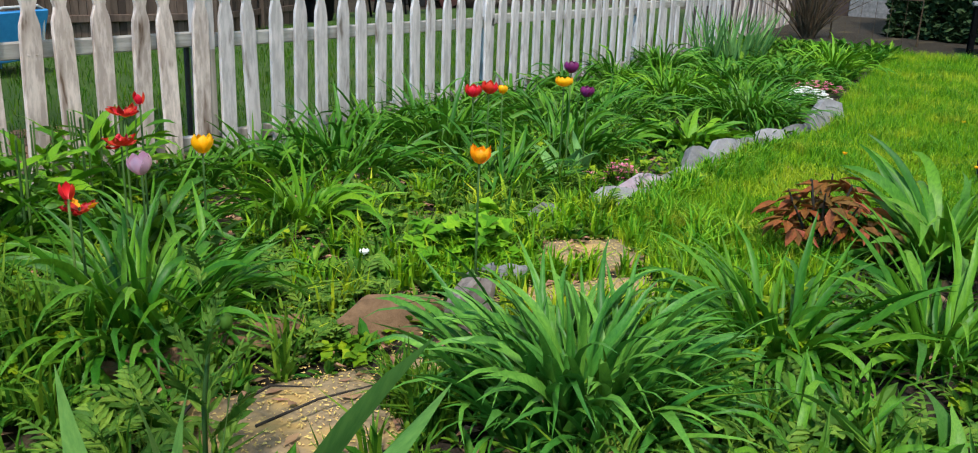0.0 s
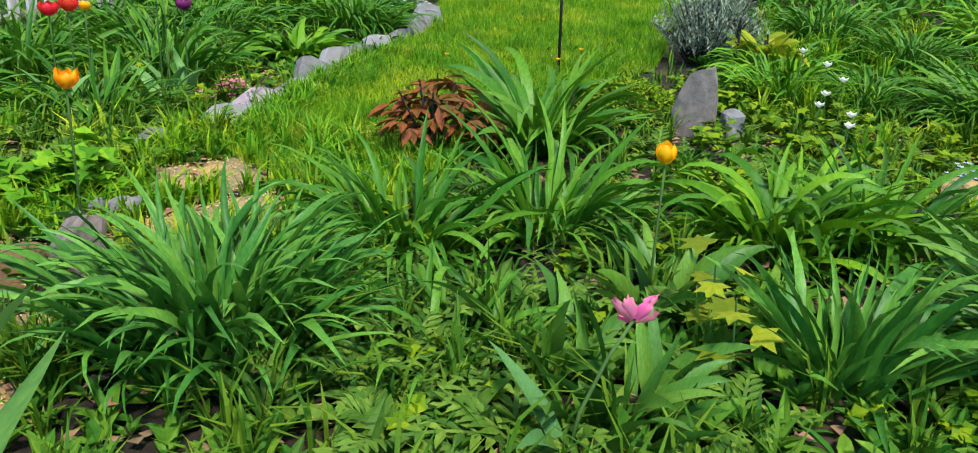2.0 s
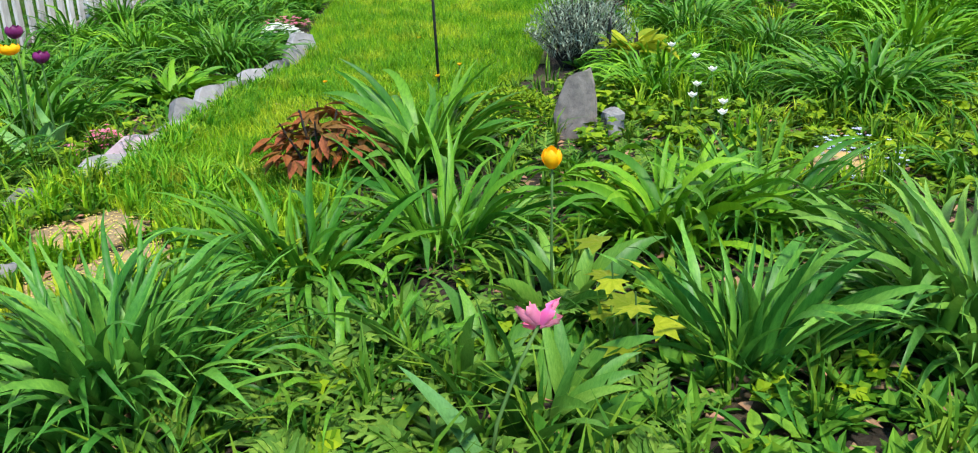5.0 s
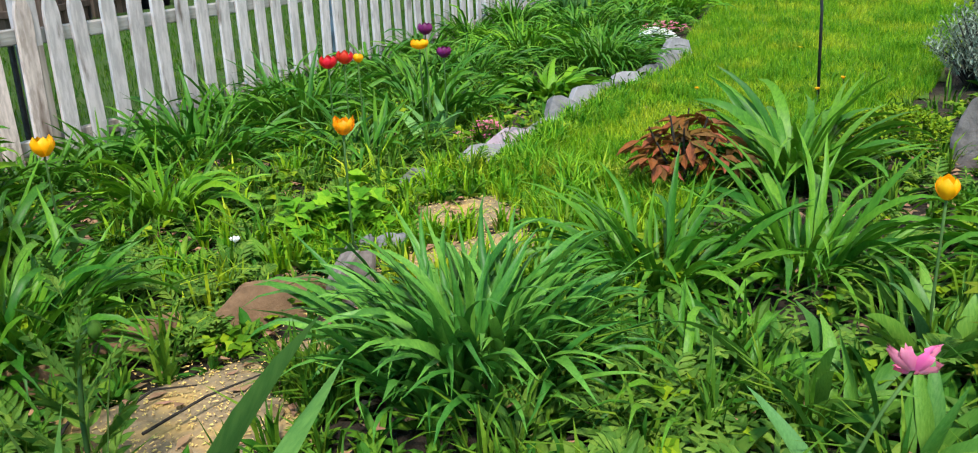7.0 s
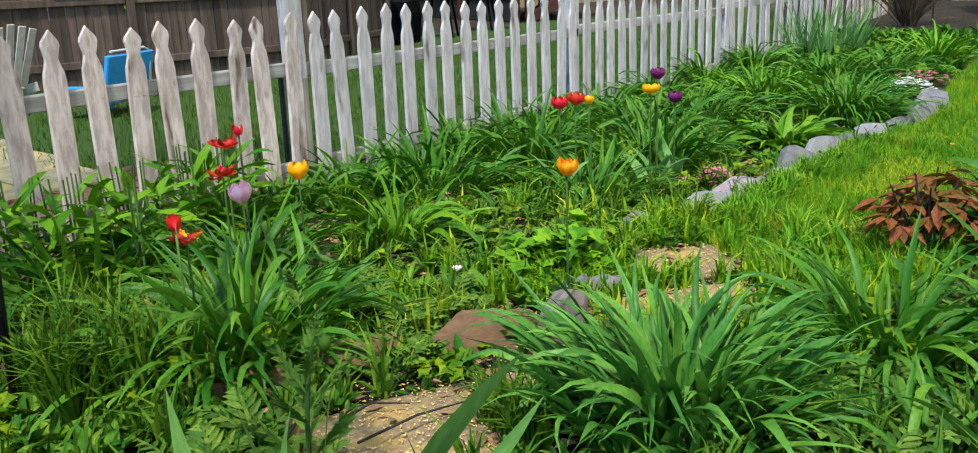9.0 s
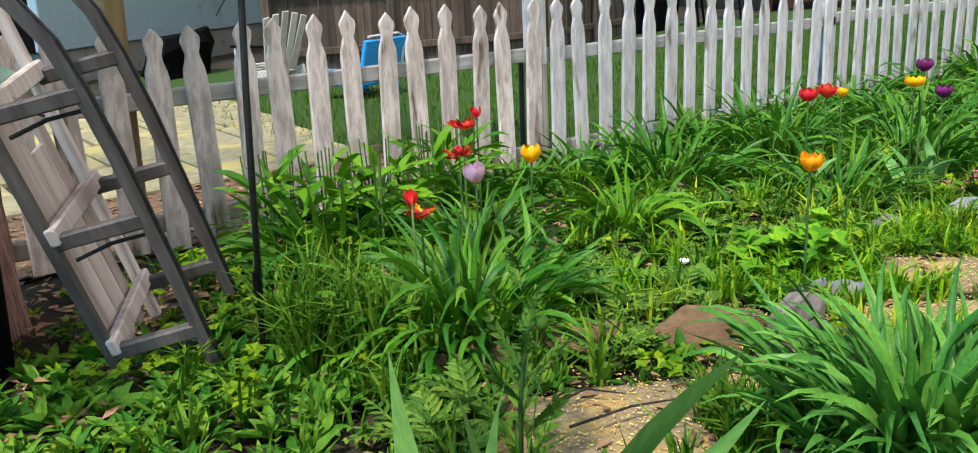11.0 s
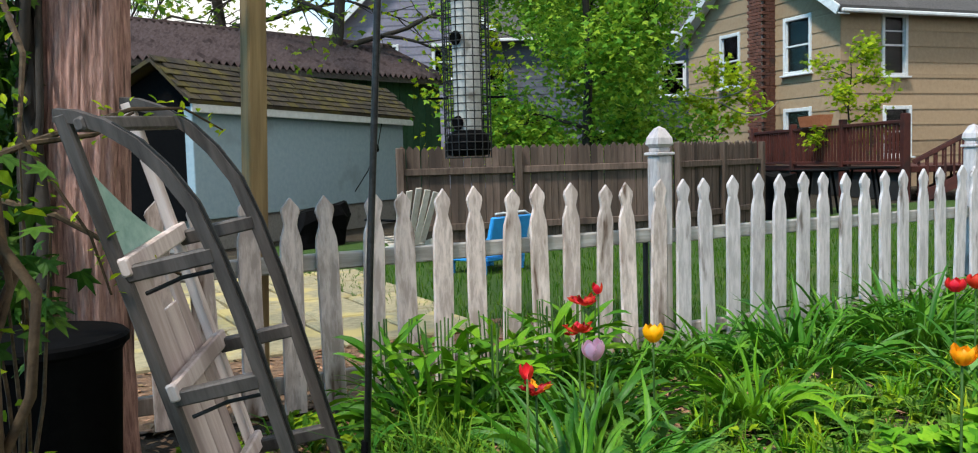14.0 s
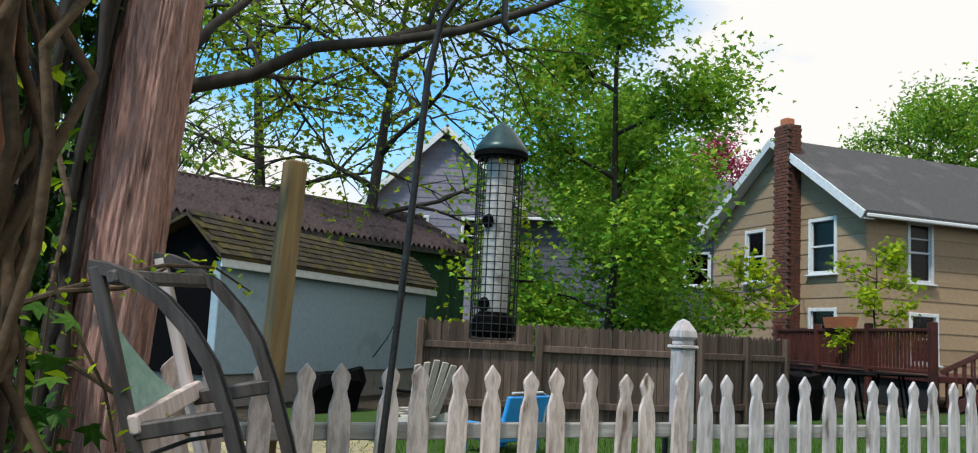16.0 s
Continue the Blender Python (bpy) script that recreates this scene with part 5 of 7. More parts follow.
poppy = thing("poppy", "tall grey-green poppy with a closed bud", "poppy", (1.1, 1.37, 0))
part("stem", Shape().tube([(0, 0, -0.01), (0.01, 0.005, 0.2), (0.03, 0.0, 0.35), (0.05, -0.01, 0.37)], [0.006, 0.005, 0.004, 0.003], 7), STEM, poppy, smooth=True)
bud = Shape().lathe([(0.002, -0.018), (0.011, -0.012), (0.014, 0), (0.011, 0.012), (0.002, 0.018)], (0.058, -0.012, 0.362), 12)
part("bud", bud, PALE, poppy, "round green bud", smooth=True)
ps = Shape()
for i in range(13):
    z = 0.05 + 0.035 * i
    a = i * 137.5
    L = 0.17 - 0.008 * i
    m = pose(0.01 + 0.02 * z, 0, z, 0, 0, a) @ pose(0, 0, 0, 0, -52, 0)
    for j in range(6):
        t = (j + 1) / 6
        for q in (-1, 1):
            leaflet(ps, m @ pose(L * t, 0, 0, 0, 0, q * 42), L * 0.34 * (1.1 - 0.6 * t), L * 0.1)
    leaflet(ps, m, L * 1.15, L * 0.14)
part("foliage", ps, PALE, poppy)

for px_, py_, n_ in ((2.05, -0.17, 7), (1.88, -0.2, 5)):
    sap = thing("maple_seedling", "yellow-green maple seedling among the weeds", "seedling", (px_, py_, 0), group="maple seedlings")
    part("stem", Shape().tube([(0, 0, -0.01), (0.01, 0.0, 0.12), (0.0, 0.01, 0.24)], [0.004, 0.003, 0.002], 6), STEM, sap)
    for i in range(n_):
        s = Shape()
        lobed(s, pose(0, 0, 0.1 + 0.03 * i, U(-10, 10), U(-15, 20), i * 130) @ pose(0.035, 0, 0), U(0.05, 0.075), 5, 0.55)
        part("leaf", s, YELLOW_LEAF, sap)
for x, y in ((2.42, -0.37), (2.15, -0.85), (1.65, -0.1), (2.25, 1.8), (1.2, 1.75), (3.05, 2.4)):
    clump("dock_plant", "round-leaved dark weed beside the daylilies", "weed", x, y, 6, (0.13, 0.2), OVAL, 0.03, (5, 40))

# bronze tree peony
peony = thing("peony", "bronze-red young peony at the lawn edge", "peony", (3.42, 0.79, 0))
crown, under = Shape(), Shape()
for i in range(11):
    a, r_ = i * 137.5, 0.05 + 0.012 * i
    top = Vector((r_ * 1.1 * math.cos(radians(a)), r_ * 1.1 * math.sin(radians(a)), 0.33 - 0.01 * i))
    part("stem", Shape().tube([(0.02 * math.cos(i), 0.02 * math.sin(i), -0.01), top * 0.5, top], [0.007, 0.006, 0.003], 6), BRANCH, peony)
    for k in range(6):
        b = k * 60 + U(-25, 25)
        c0 = top - Vector((0, 0, U(0, 0.14)))
        for q in (-38, 0, 38):
            leaflet(crown if k < 4 else under, pose(*c0, 0, 0, b) @ pose(0.03, 0, 0.0, U(-20, 20), U(-5, 40), q), U(0.07, 0.12), U(0.028, 0.042))
part("foliage", crown, PEONY, peony)
part("foliage", under, PEONY_DARK, peony, "dark bronze lower leaves")

# silver shrub
shrub = thing("silver_shrub", "silver-grey rounded lavender shrub beside the lawn", "shrub", (5.95, -0.42, ground_z(5.95, -0.42)))
ss = Shape()
for i in range(520):
    a, q = U(0, 6.283), math.sqrt(U(0, 1))
    base = Vector((math.cos(a) * q * 0.12, math.sin(a) * q * 0.12, 0))
    top = Vector((math.cos(a) * q * 0.36, math.sin(a) * q * 0.36, 0.5 * math.sqrt(max(0.08, 1 - q * q * 0.8)) * U(0.7, 1.1)))
    if i % 4 == 0:
        part("twig", Shape().tube([base, (base + top) / 2 + Vector((0, 0, 0.04)), top], [0.005, 0.004, 0.002], 5), BRANCH, shrub)
    for k in range(8):
        p = base.lerp(top, 0.35 + 0.65 * k / 7)
        leaflet(ss, pose(*p, 0, 0, U(0, 360)) @ pose(0, 0, 0, 0, -U(20, 70), 0), U(0.03, 0.055), 0.009)
part("foliage", ss, SILVER, shrub)
lime = clump("shrub", "lime-yellow leafed shoot beside the silver shrub", "shrub", 5.4, -0.7, 34, (0.12, 0.2), LIME_OVAL, 0.16, (5, 60), inner=0.4)
lime.location.z += 0.22
part("stem", Shape().tube([(0, 0, -0.23), (0.01, 0.01, 0.05)], 0.008, 6), BRANCH, lime)
part("stem", Shape().tube([(0.06, -0.04, -0.23), (0.03, 0.0, 0.08)], 0.006, 6), BRANCH, lime)

# low clipped mound by the standing stone
mat_ = Shape()
for _ in range(1500):
    a, q = U(0, 6.283), math.sqrt(U(0, 1))
    x, y = math.cos(a) * q * 0.32, math.sin(a) * q * 0.26
    leaflet(mat_, pose(x, y, 0.19 * math.sqrt(max(0.05, 1 - q * q)) * U(0.7, 1.0), 0, 0, U(0, 360)) @ pose(0, 0, 0, 0, -U(0, 50), 0), U(0.02, 0.035), 0.014)
solid("groundcover", mat_, LIME, "low spreading lime green groundcover mound", "groundcover", at=(4.35, 0.05, 0))

# ---- iron hooks ----
hook = thing("shepherd_hook", "slim black iron garden stake at the lawn edge", "garden stake", (5.36, 0.46, 0))
part("pole", Shape().tube([(0, 0, -0.02), (0.03, 0.02, 0.5), (0.06, 0.075, 1.02)], 0.009, 8), METAL, hook, smooth=True)
part("tip", Shape().tube([(0.06, 0.075, 1.02), (0.062, 0.078, 1.09)], 0.012, 8), SLATE, hook)
hook2 = thing("plant_support", "black iron plant support beside the silver shrub", "plant support", (5.35, -0.53, 0))
for dx in (-0.05, 0.05):
    part("rod", Shape().tube([(dx, 0, -0.02), (dx, 0, 0.28), (dx * 0.6, 0, 0.36)], 0.007, 6), METAL, hook2)
part("scroll", Shape().tube([(-0.03 + 0.04 * math.cos(k * 0.5), 0.0, 0.36 + 0.04 * math.sin(k * 0.5)) for k in range(10)], 0.005, 6), METAL, hook2)

feed_pole = thing("shepherd_hook", "tall black iron hook pole that holds the feeder", "garden hook", (0.955, 2.38, 0))
P0 = Vector((0.955, 2.38, 0))
path_pts = [(0.955, 2.38, -0.03), (0.985, 2.345, 0.75), (1.015, 2.32, 1.3), (1.03, 2.29, 1.72), (1.05, 2.27, 1.86), (1.095, 2.245, 1.95), (1.16, 2.21, 1.965), (1.2, 2.19, 1.925), (1.2, 2.19, 1.86), (1.215, 2.185, 1.835), (1.235, 2.175, 1.85)]
part("pole", Shape().tube([Vector(p) - P0 for p in path_pts], 0.0095, 10), METAL, feed_pole, smooth=True)
part("clamp", Shape().tube([(0.006, -0.008, 0.2), (0.008, -0.01, 0.26)], 0.013, 8), BLACK, feed_pole)

# ---- bird feeder ----
FX, FY = 1.21, 2.19
feeder = thing("bird_feeder", "tall caged tube bird feeder hanging from the iron hook", "bird feeder", (FX, FY, 1.02))
part("hanger", Shape().tube([(0, 0, 0.56), (0.004, 0, 0.7), (0, 0, 0.83)], 0.0016, 5), METAL, feeder, "thin hanging wire")
part("cap", Shape().lathe([(0.068, 0.478), (0.07, 0.49), (0.066, 0.5), (0.062, 0.505), (0.05, 0.522), (0.03, 0.548), (0.012, 0.562), (0.004, 0.566)], n=28), FEEDER_GREEN, feeder, "dark green domed cap", smooth=True)
part("cap_rim", Shape().lathe([(0.066, 0.468), (0.071, 0.47), (0.071, 0.483), (0.068, 0.486)], n=28), BLACK, feeder)
part("tube", Shape().lathe([(0.035, 0.06), (0.036, 0.07), (0.036, 0.47), (0.034, 0.474)], n=22), TUBE, feeder, "clear tube half full of seed", smooth=True)
for z in (0.085, 0.3):
    for a in (200, 20):
        s = Shape().lathe([(0.016, -0.004), (0.019, 0.0), (0.016, 0.006)], n=12)
        ob = part("port", s, BLACK, feeder)
        ob.matrix_basis = pose(0.037 * math.cos(radians(a)), 0.037 * math.sin(radians(a)), z, 0, 90, a)
s = Shape().lathe([(0.04, 0.0), (0.056, 0.004), (0.058, 0.03), (0.05, 0.055), (0.037, 0.066)], n=24)
part("base", s, BLACK, feeder, "black seed tray", smooth=True)
cage = Shape()
for k in range(18):
    a = 2 * math.pi * k / 18
    c, sn = math.cos(a) * 0.06, math.sin(a) * 0.06
    cage.tube([(c, sn, -0.005), (c, sn, 0.47)], 0.0015, 4)
for j in range(25):
    z = -0.004 + 0.0196 * j
    cage.tube([(0.06 * math.cos(2 * math.pi * k / 20), 0.06 * math.sin(2 * math.pi * k / 20), z) for k in range(21)], 0.0014, 4, cap=False)
part("wire_cage", cage, METAL, feeder, "dark wire mesh cage")
for a in (-28, 152):
    part("perch", Shape().tube([(0.05 * math.cos(radians(a)), 0.05 * math.sin(radians(a)), 0.15), (0.1 * math.cos(radians(a)), 0.1 * math.sin(radians(a)), 0.15)], 0.003, 6), BLACK, feeder)
tag = Shape().box((0, 0, 0), (0.014, 0.003, 0.012))
ob = part("tag", tag, YELLOW_LEAF, feeder, "small yellow tag")
ob.matrix_basis = pose(-0.028, -0.056, 0.452, 0, 0, 27)

# ---- sled ----
U_ = Vector((0.4557, 0.8795, 0.1371))
V_ = Vector((-0.2812, -0.0039, 0.9596))
N_ = Vector((0.8445, -0.4759, 0.2455))
SB = Vector((0.607, 2.497, 0.0))
SLED_M = Matrix(((U_.x, V_.x, N_.x, SB.x), (U_.y, V_.y, N_.y, SB.y), (U_.z, V_.z, N_.z, SB.z), (0, 0, 0, 1)))
sled = new("sled")
sled.matrix_basis = SLED_M
tagged(sled, "antique weathered wooden sled leaning upright against the tree", "sled")
SW, SL = 0.403, 1.196


def bar(p, q, w, d, edge=0.005):
    """A square-cut bar from p to q."""
    p, q = Vector(p), Vector(q)
    m = Matrix.Translation((p + q) / 2) @ (q - p).to_track_quat("Z", "Y").to_matrix().to_4x4()
    return Shape().box((0, 0, 0), (w, d, (q - p).length), m, edge)


for u in (0.0, SW):
    pts = [(-0.025, 0.242), (0.3, 0.247), (0.6, 0.248), (0.77, 0.241), (0.9, 0.226), (1.0, 0.19), (1.08, 0.145), (1.14, 0.09), (1.18, 0.03), (1.196, -0.015)]
    s = Shape()
    for v, w in pts:
        i = pts.index((v, w))
        a, b = pts[max(0, i - 1)], pts[min(len(pts) - 1, i + 1)]
        d = Vector((b[0] - a[0], b[1] - a[1])).normalized()
        n_ = Vector((-d.y, d.x)) * 0.016
        for du, k in ((-0.014, -1), (0.014, -1), (0.014, 1), (-0.014, 1)):
            s.v.append((u + du, v + n_.x * k, w + n_.y * k))
    for i in range(len(pts) - 1):
        s.f += [(4 * i + k, 4 * i + (k + 1) % 4, 4 * i + 4 + (k + 1) % 4, 4 * i + 4 + k) for k in range(4)]
    s.f += [(3, 2, 1, 0), tuple(4 * (len(pts) - 1) + k for k in range(4))]
    runner = part("runner", s, DARK_WOOD, sled, "dark curved wooden runner")
    sh = Shape().tube([(u, v + 0.0, w + 0.019) for v, w in pts[:-2]], 0.006, 5)
    part("shoe", sh, METAL, runner, "thin iron shoe strip")
    part("side_rail", bar((u, -0.02, 0), (u, SL, 0), 0.03, 0.034), SLED_BOARD if u else DARK_WOOD, sled)
for v in (0.093, 0.433, 0.777):
    for u in (0.0, SW):
        part("strut", bar((u, v, 0.012), (u, v - 0.01, 0.24), 0.032, 0.042), DARK_WOOD, sled)
    part("crossbeam", bar((-0.02, v + 0.02, 0.02), (SW + 0.02, v + 0.02, 0.02), 0.05, 0.03), SLED_BOARD, sled)
    part("brace_iron", Shape().tube([(0.0, v - 0.06, 0.04), (0.0, v - 0.045, 0.14), (0.0, v - 0.05, 0.235)], 0.006, 6), METAL, sled)
for u, w, v0, v1 in ((0.096, 0.15, 0.01, 0.8), (0.222, 0.094, 0.03, 0.63), (0.305, 0.06, 0.02, 0.8)):
    part("deck_board", Shape().box((u, (v0 + v1) / 2, -0.012), (w, v1 - v0, 0.012), edge=0.003), SLED_BOARD, sled)
dash = Shape()
top = [(0.02 + 0.36 * k / 8, 0.8 + 0.25 * (1 - k / 8) ** 1.6) for k in range(9)]
for wz in (-0.006, 0.006):
    dash.v += [(0.02 + 0.36 * k / 8, 0.77, wz) for k in range(9)] + [(a, b, wz) for a, b in top]
for k in range(8):
    dash.f += [(k, k + 1, k + 10, k + 9), (k + 18 + 1, k + 18, k + 27, k + 28), (k + 9, k + 10, k + 28, k + 27), (k + 1, k, k + 18, k + 19)]
dash.f += [(0, 9, 27, 18), (8, 26, 35, 17)]
part("dashboard", dash, SLED_GREEN, sled, "faded green curved front board")
part("top_bar", bar((-0.02, 1.16, 0.04), (SW + 0.02, 1.1, 0.11), 0.035, 0.03), DARK_WOOD, sled)
part("bolt", Shape().lathe([(0.012, -0.004), (0.014, 0), (0.01, 0.006)], (0.02, 1.13, 0.1), 10), METAL, sled)

# ---- near tree with limbs ----
tree = thing("tree", "large furrowed red-brown tree trunk with spreading limbs", "tree", (0.28, 3.2, 0))
tr = Shape()
N = 190
rings = [(-0.05, 0.2, 0.0), (0.1, 0.178, 0.0), (0.4, 0.168, 0.005), (0.8, 0.162, 0.02), (1.2, 0.158, 0.05), (1.6, 0.152, 0.075), (2.0, 0.155, 0.1), (2.4, 0.15, 0.13), (3.0, 0.14, 0.17), (4.0, 0.12, 0.22), (5.5, 0.09, 0.3)]
dense = []
for (z0, r0, x0), (z1, r1, x1) in zip(rings, rings[1:]):
    for k in range(7):
        t = k / 7
        dense.append((z0 + (z1 - z0) * t, r0 + (r1 - r0) * t, x0 + (x1 - x0) * t))
for z, r_, ox in dense:
    for k in range(N):
        a = 2 * math.pi * k / N
        w = 0.8 * r_ * (1 + 0.1 * noise.noise((math.cos(a) * 2.6, math.sin(a) * 2.6, z * 0.5)) + 0.13 * abs(noise.noise((math.cos(a) * 9, math.sin(a) * 9, z * 1.2))) ** 0.5 + 0.06 * noise.noise((math.cos(a) * 20, math.sin(a) * 20, z * 5)))
        tr.v.append((ox + 0.035 + w * math.cos(a), w * math.sin(a) - 0.015, z))
for i in range(len(dense) - 1):
    tr.f += [(i * N + k, i * N + (k + 1) % N, (i + 1) * N + (k + 1) % N, (i + 1) * N + k) for k in range(N)]
part("trunk", tr, BARK, tree, smooth=True)


def limb_tree(parent, start, direction, length, radius, depth, leaves, size, name="limb", spread=38, mat=BRANCH, droop=0.05, up=0.0, r=rng):
    """A forked limb drawn into one mesh, and its leaf places."""
    s = Shape()
    spots = []

    def grow(p, d, L, rad, lev):
        pts, rr = [p.copy()], [rad]
        q, dd = p.copy(), d.normalized()
        for i in range(5):
            dd = (dd + Vector((r.uniform(-1, 1), r.uniform(-1, 1), r.uniform(-1, 1))) * 0.17 + Vector((0, 0, up - droop))).normalized()
            q = q + dd * L / 5
            pts.append(q.copy())
            rr.append(rad * (1 - 0.13 * (i + 1)))
            if lev <= 1:
                spots.append((q.copy(), dd.copy()))
            if lev > 0 and i >= 1:
                side = dd.cross(Vector((r.uniform(-1, 1), r.uniform(-1, 1), r.uniform(-1, 1)))).normalized()
                grow(q, (dd * math.cos(radians(spread)) + side * math.sin(radians(spread))), L * r.uniform(0.5, 0.72), rad * (0.62 - 0.04 * i), lev - 1)
        s.tube(pts, rr, 7 if lev > 1 else 5)

    grow(Vector(start), Vector(direction), length, radius, depth)
    ob = part(name, s, mat, parent, smooth=True)
    return ob, spots


def leaf_cloud(parent, spots, per, size, scatter, mat, name="leaves", lobes=5, r=rng):
    s = Shape()
    for p, d in spots:
        for _ in range(per):
            c = p + Vector((r.gauss(0, 1), r.gauss(0, 1), r.gauss(0, 0.8))) * scatter
            m = pose(*c, r.uniform(-50, 50), r.uniform(-10, 60), r.uniform(0, 360))
            if lobes:
                lobed(s, m, size * r.uniform(0.6, 1.15), lobes, 0.5)
            else:
                leaflet(s, m, size * r.uniform(0.7, 1.2), size * 0.5)
    return part(name, s, mat, parent)


near_spots = []
o = Vector((0.28, 3.2, 0))
limb_pts = [(0.45, 3.35, 1.82), (0.57, 3.59, 1.9), (0.79, 3.54, 1.97), (1.0, 3.45, 2.1), (1.33, 3.36, 2.17), (1.57, 3.3, 2.24), (1.85, 3.2, 2.36), (2.3, 3.0, 2.6)]
part("limb", Shape().tube([Vector(p) - o for p in limb_pts], [0.035, 0.03, 0.027, 0.023, 0.02, 0.018, 0.015, 0.01], 9), BRANCH, tree, smooth=True)
for st, dr, L in (((0.55, 3.5, 2.0), (0.6, 0.5, 0.75), 1.3), ((0.3, 3.4, 2.6), (0.9, 0.9, 0.55), 1.8), ((1.3, 3.36, 2.17), (0.5, 0.5, 0.6), 0.9), ((0.3, 3.3, 3.0), (0.8, 0.6, 0.1), 1.5), ((0.7, 3.55, 1.95), (0.3, 0.7, 0.25), 0.9), ((0.3, 3.5, 2.3), (-0.3, 1.0, 0.5), 1.6)):
    _, sp = limb_tree(tree, Vector(st) - o, dr, L, 0.022, 2, 0, 0, up=0.02)
    near_spots += sp
leaf_cloud(tree, near_spots, 13, 0.027, 0.1, CANOPY, "foliage", 3)

# ivy and saplings round the trunk
sap = thing("maple_sapling", "young maple sprouts in front of the tree trunk", "sapling", (0.1, 2.4, 0))
sp_l = Shape()
for i in range(10):
    a = U(0, 6.283)
    top = Vector((U(-0.12, 0.13), U(-0.28, -0.08), U(0.8, 1.1)))
    part("stem", Shape().tube([(U(-0.1, 0.05), U(-0.1, 0.1), -0.02), top * 0.5 + Vector((0.03, 0, 0.05)), top], [0.007, 0.005, 0.002], 5), VINE, sap)
    for k in range(11):
        t = U(0.76, 1.0)
        p = top * t + Vector((U(-0.07, 0.07), U(-0.07, 0.07), U(-0.06, 0.06)))
        lobed(sp_l, pose(*p, U(-40, 40), U(0, 70), U(0, 360)), U(0.03, 0.06), 5, 0.5)
# Sprout leaves take the colour darkened for shade.
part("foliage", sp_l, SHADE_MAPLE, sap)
ivy = thing("vine_sprays", "yellow-green vine shoots trailing over the sled top", "vine", (0.3, 2.7, 0))
vl = Shape()
runs = [[(-0.2, 0.05, 1.05), (0.0, 0.0, 1.12), (0.15, -0.02, 1.17), (0.3, 0.08, 1.18), (0.42, 0.15, 1.12)], [(-0.25, -0.1, 1.02), (-0.1, -0.12, 1.08), (0.05, -0.1, 1.1), (0.15, -0.06, 1.16)],
        [(-0.15, 0.1, 1.5), (-0.1, -0.1, 1.3), (-0.12, -0.2, 1.1), (0.02, -0.22, 0.85), (0.06, -0.2, 0.7)], [(-0.2, 0.0, 0.95), (-0.05, -0.1, 0.9), (0.1, -0.12, 0.8), (0.25, -0.05, 0.72)]]
for run in runs:
    part("stem", Shape().tube(run, [0.009, 0.008, 0.006, 0.004, 0.003][:len(run)], 6), VINE, ivy)
    for a, b in zip(run, run[1:]):
        for k in range(8):
            p = Vector(a).lerp(Vector(b), U(0, 1)) + Vector((U(-0.03, 0.03), U(-0.03, 0.03), U(-0.03, 0.03)))
            leaflet(vl, pose(*p, U(-40, 40), U(-60, 30), U(0, 360)), U(0.02, 0.042), 0.016)
part("foliage", vl, SPRING, ivy)
clump("ivy_plants", "round green leaves at the foot of the sled", "ivy", 0.45, 2.33, 26, (0.1, 0.16), OVAL, 0.16, (10, 65))
clump("ivy_plants", "round green leaves beside the black bin", "ivy", 0.68, 2.75, 16, (0.08, 0.13), OVAL, 0.14, (10, 65))

trunk_ivy = thing("trunk_ivy", "dark ivy and bare vine stems climbing the trunk", "vine", (0.02, 3.08, 0))
for i in range(14):
    x0 = U(-0.14, 0.16)
    part("stem", Shape().tube([(x0 + 0.016 * k + 0.05 * noise.noise((i * 4.3, k * 0.6, 1)), U(-0.08, 0.08), -0.02 + 0.3 * k) for k in range(11)], U(0.01, 0.026), 6), BRANCH, trunk_ivy, smooth=True)
iv = Shape()
for _ in range(2600):
    z = U(0.3, 2.9)
    lobed(iv, pose(U(-0.2, 0.13) + 0.055 * z, U(-0.04, 0.22), z, U(40, 110), U(-30, 30), U(0, 360)), U(0.025, 0.05), 5, 0.5)
# Ivy leaves too are coloured dark to stand for shade beside the trunk.
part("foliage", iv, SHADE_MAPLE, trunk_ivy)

# black bin
bin_ = thing("compost_bin", "black plastic compost bin in the shade of the tree", "bin", (0.18, 2.8, 0))
bin_.scale = (1.0, 1.0, 0.86)
part("body", Shape().lathe([(0.19, -0.01), (0.2, 0.02), (0.225, 0.6), (0.235, 0.62), (0.235, 0.65), (0.215, 0.655), (0.205, 0.62), (0.18, 0.05)], n=32), BLACK, bin_, smooth=True)
part("rim", Shape().lathe([(0.236, 0.62), (0.245, 0.63), (0.245, 0.65), (0.236, 0.66)], n=32), BLACK, bin_)

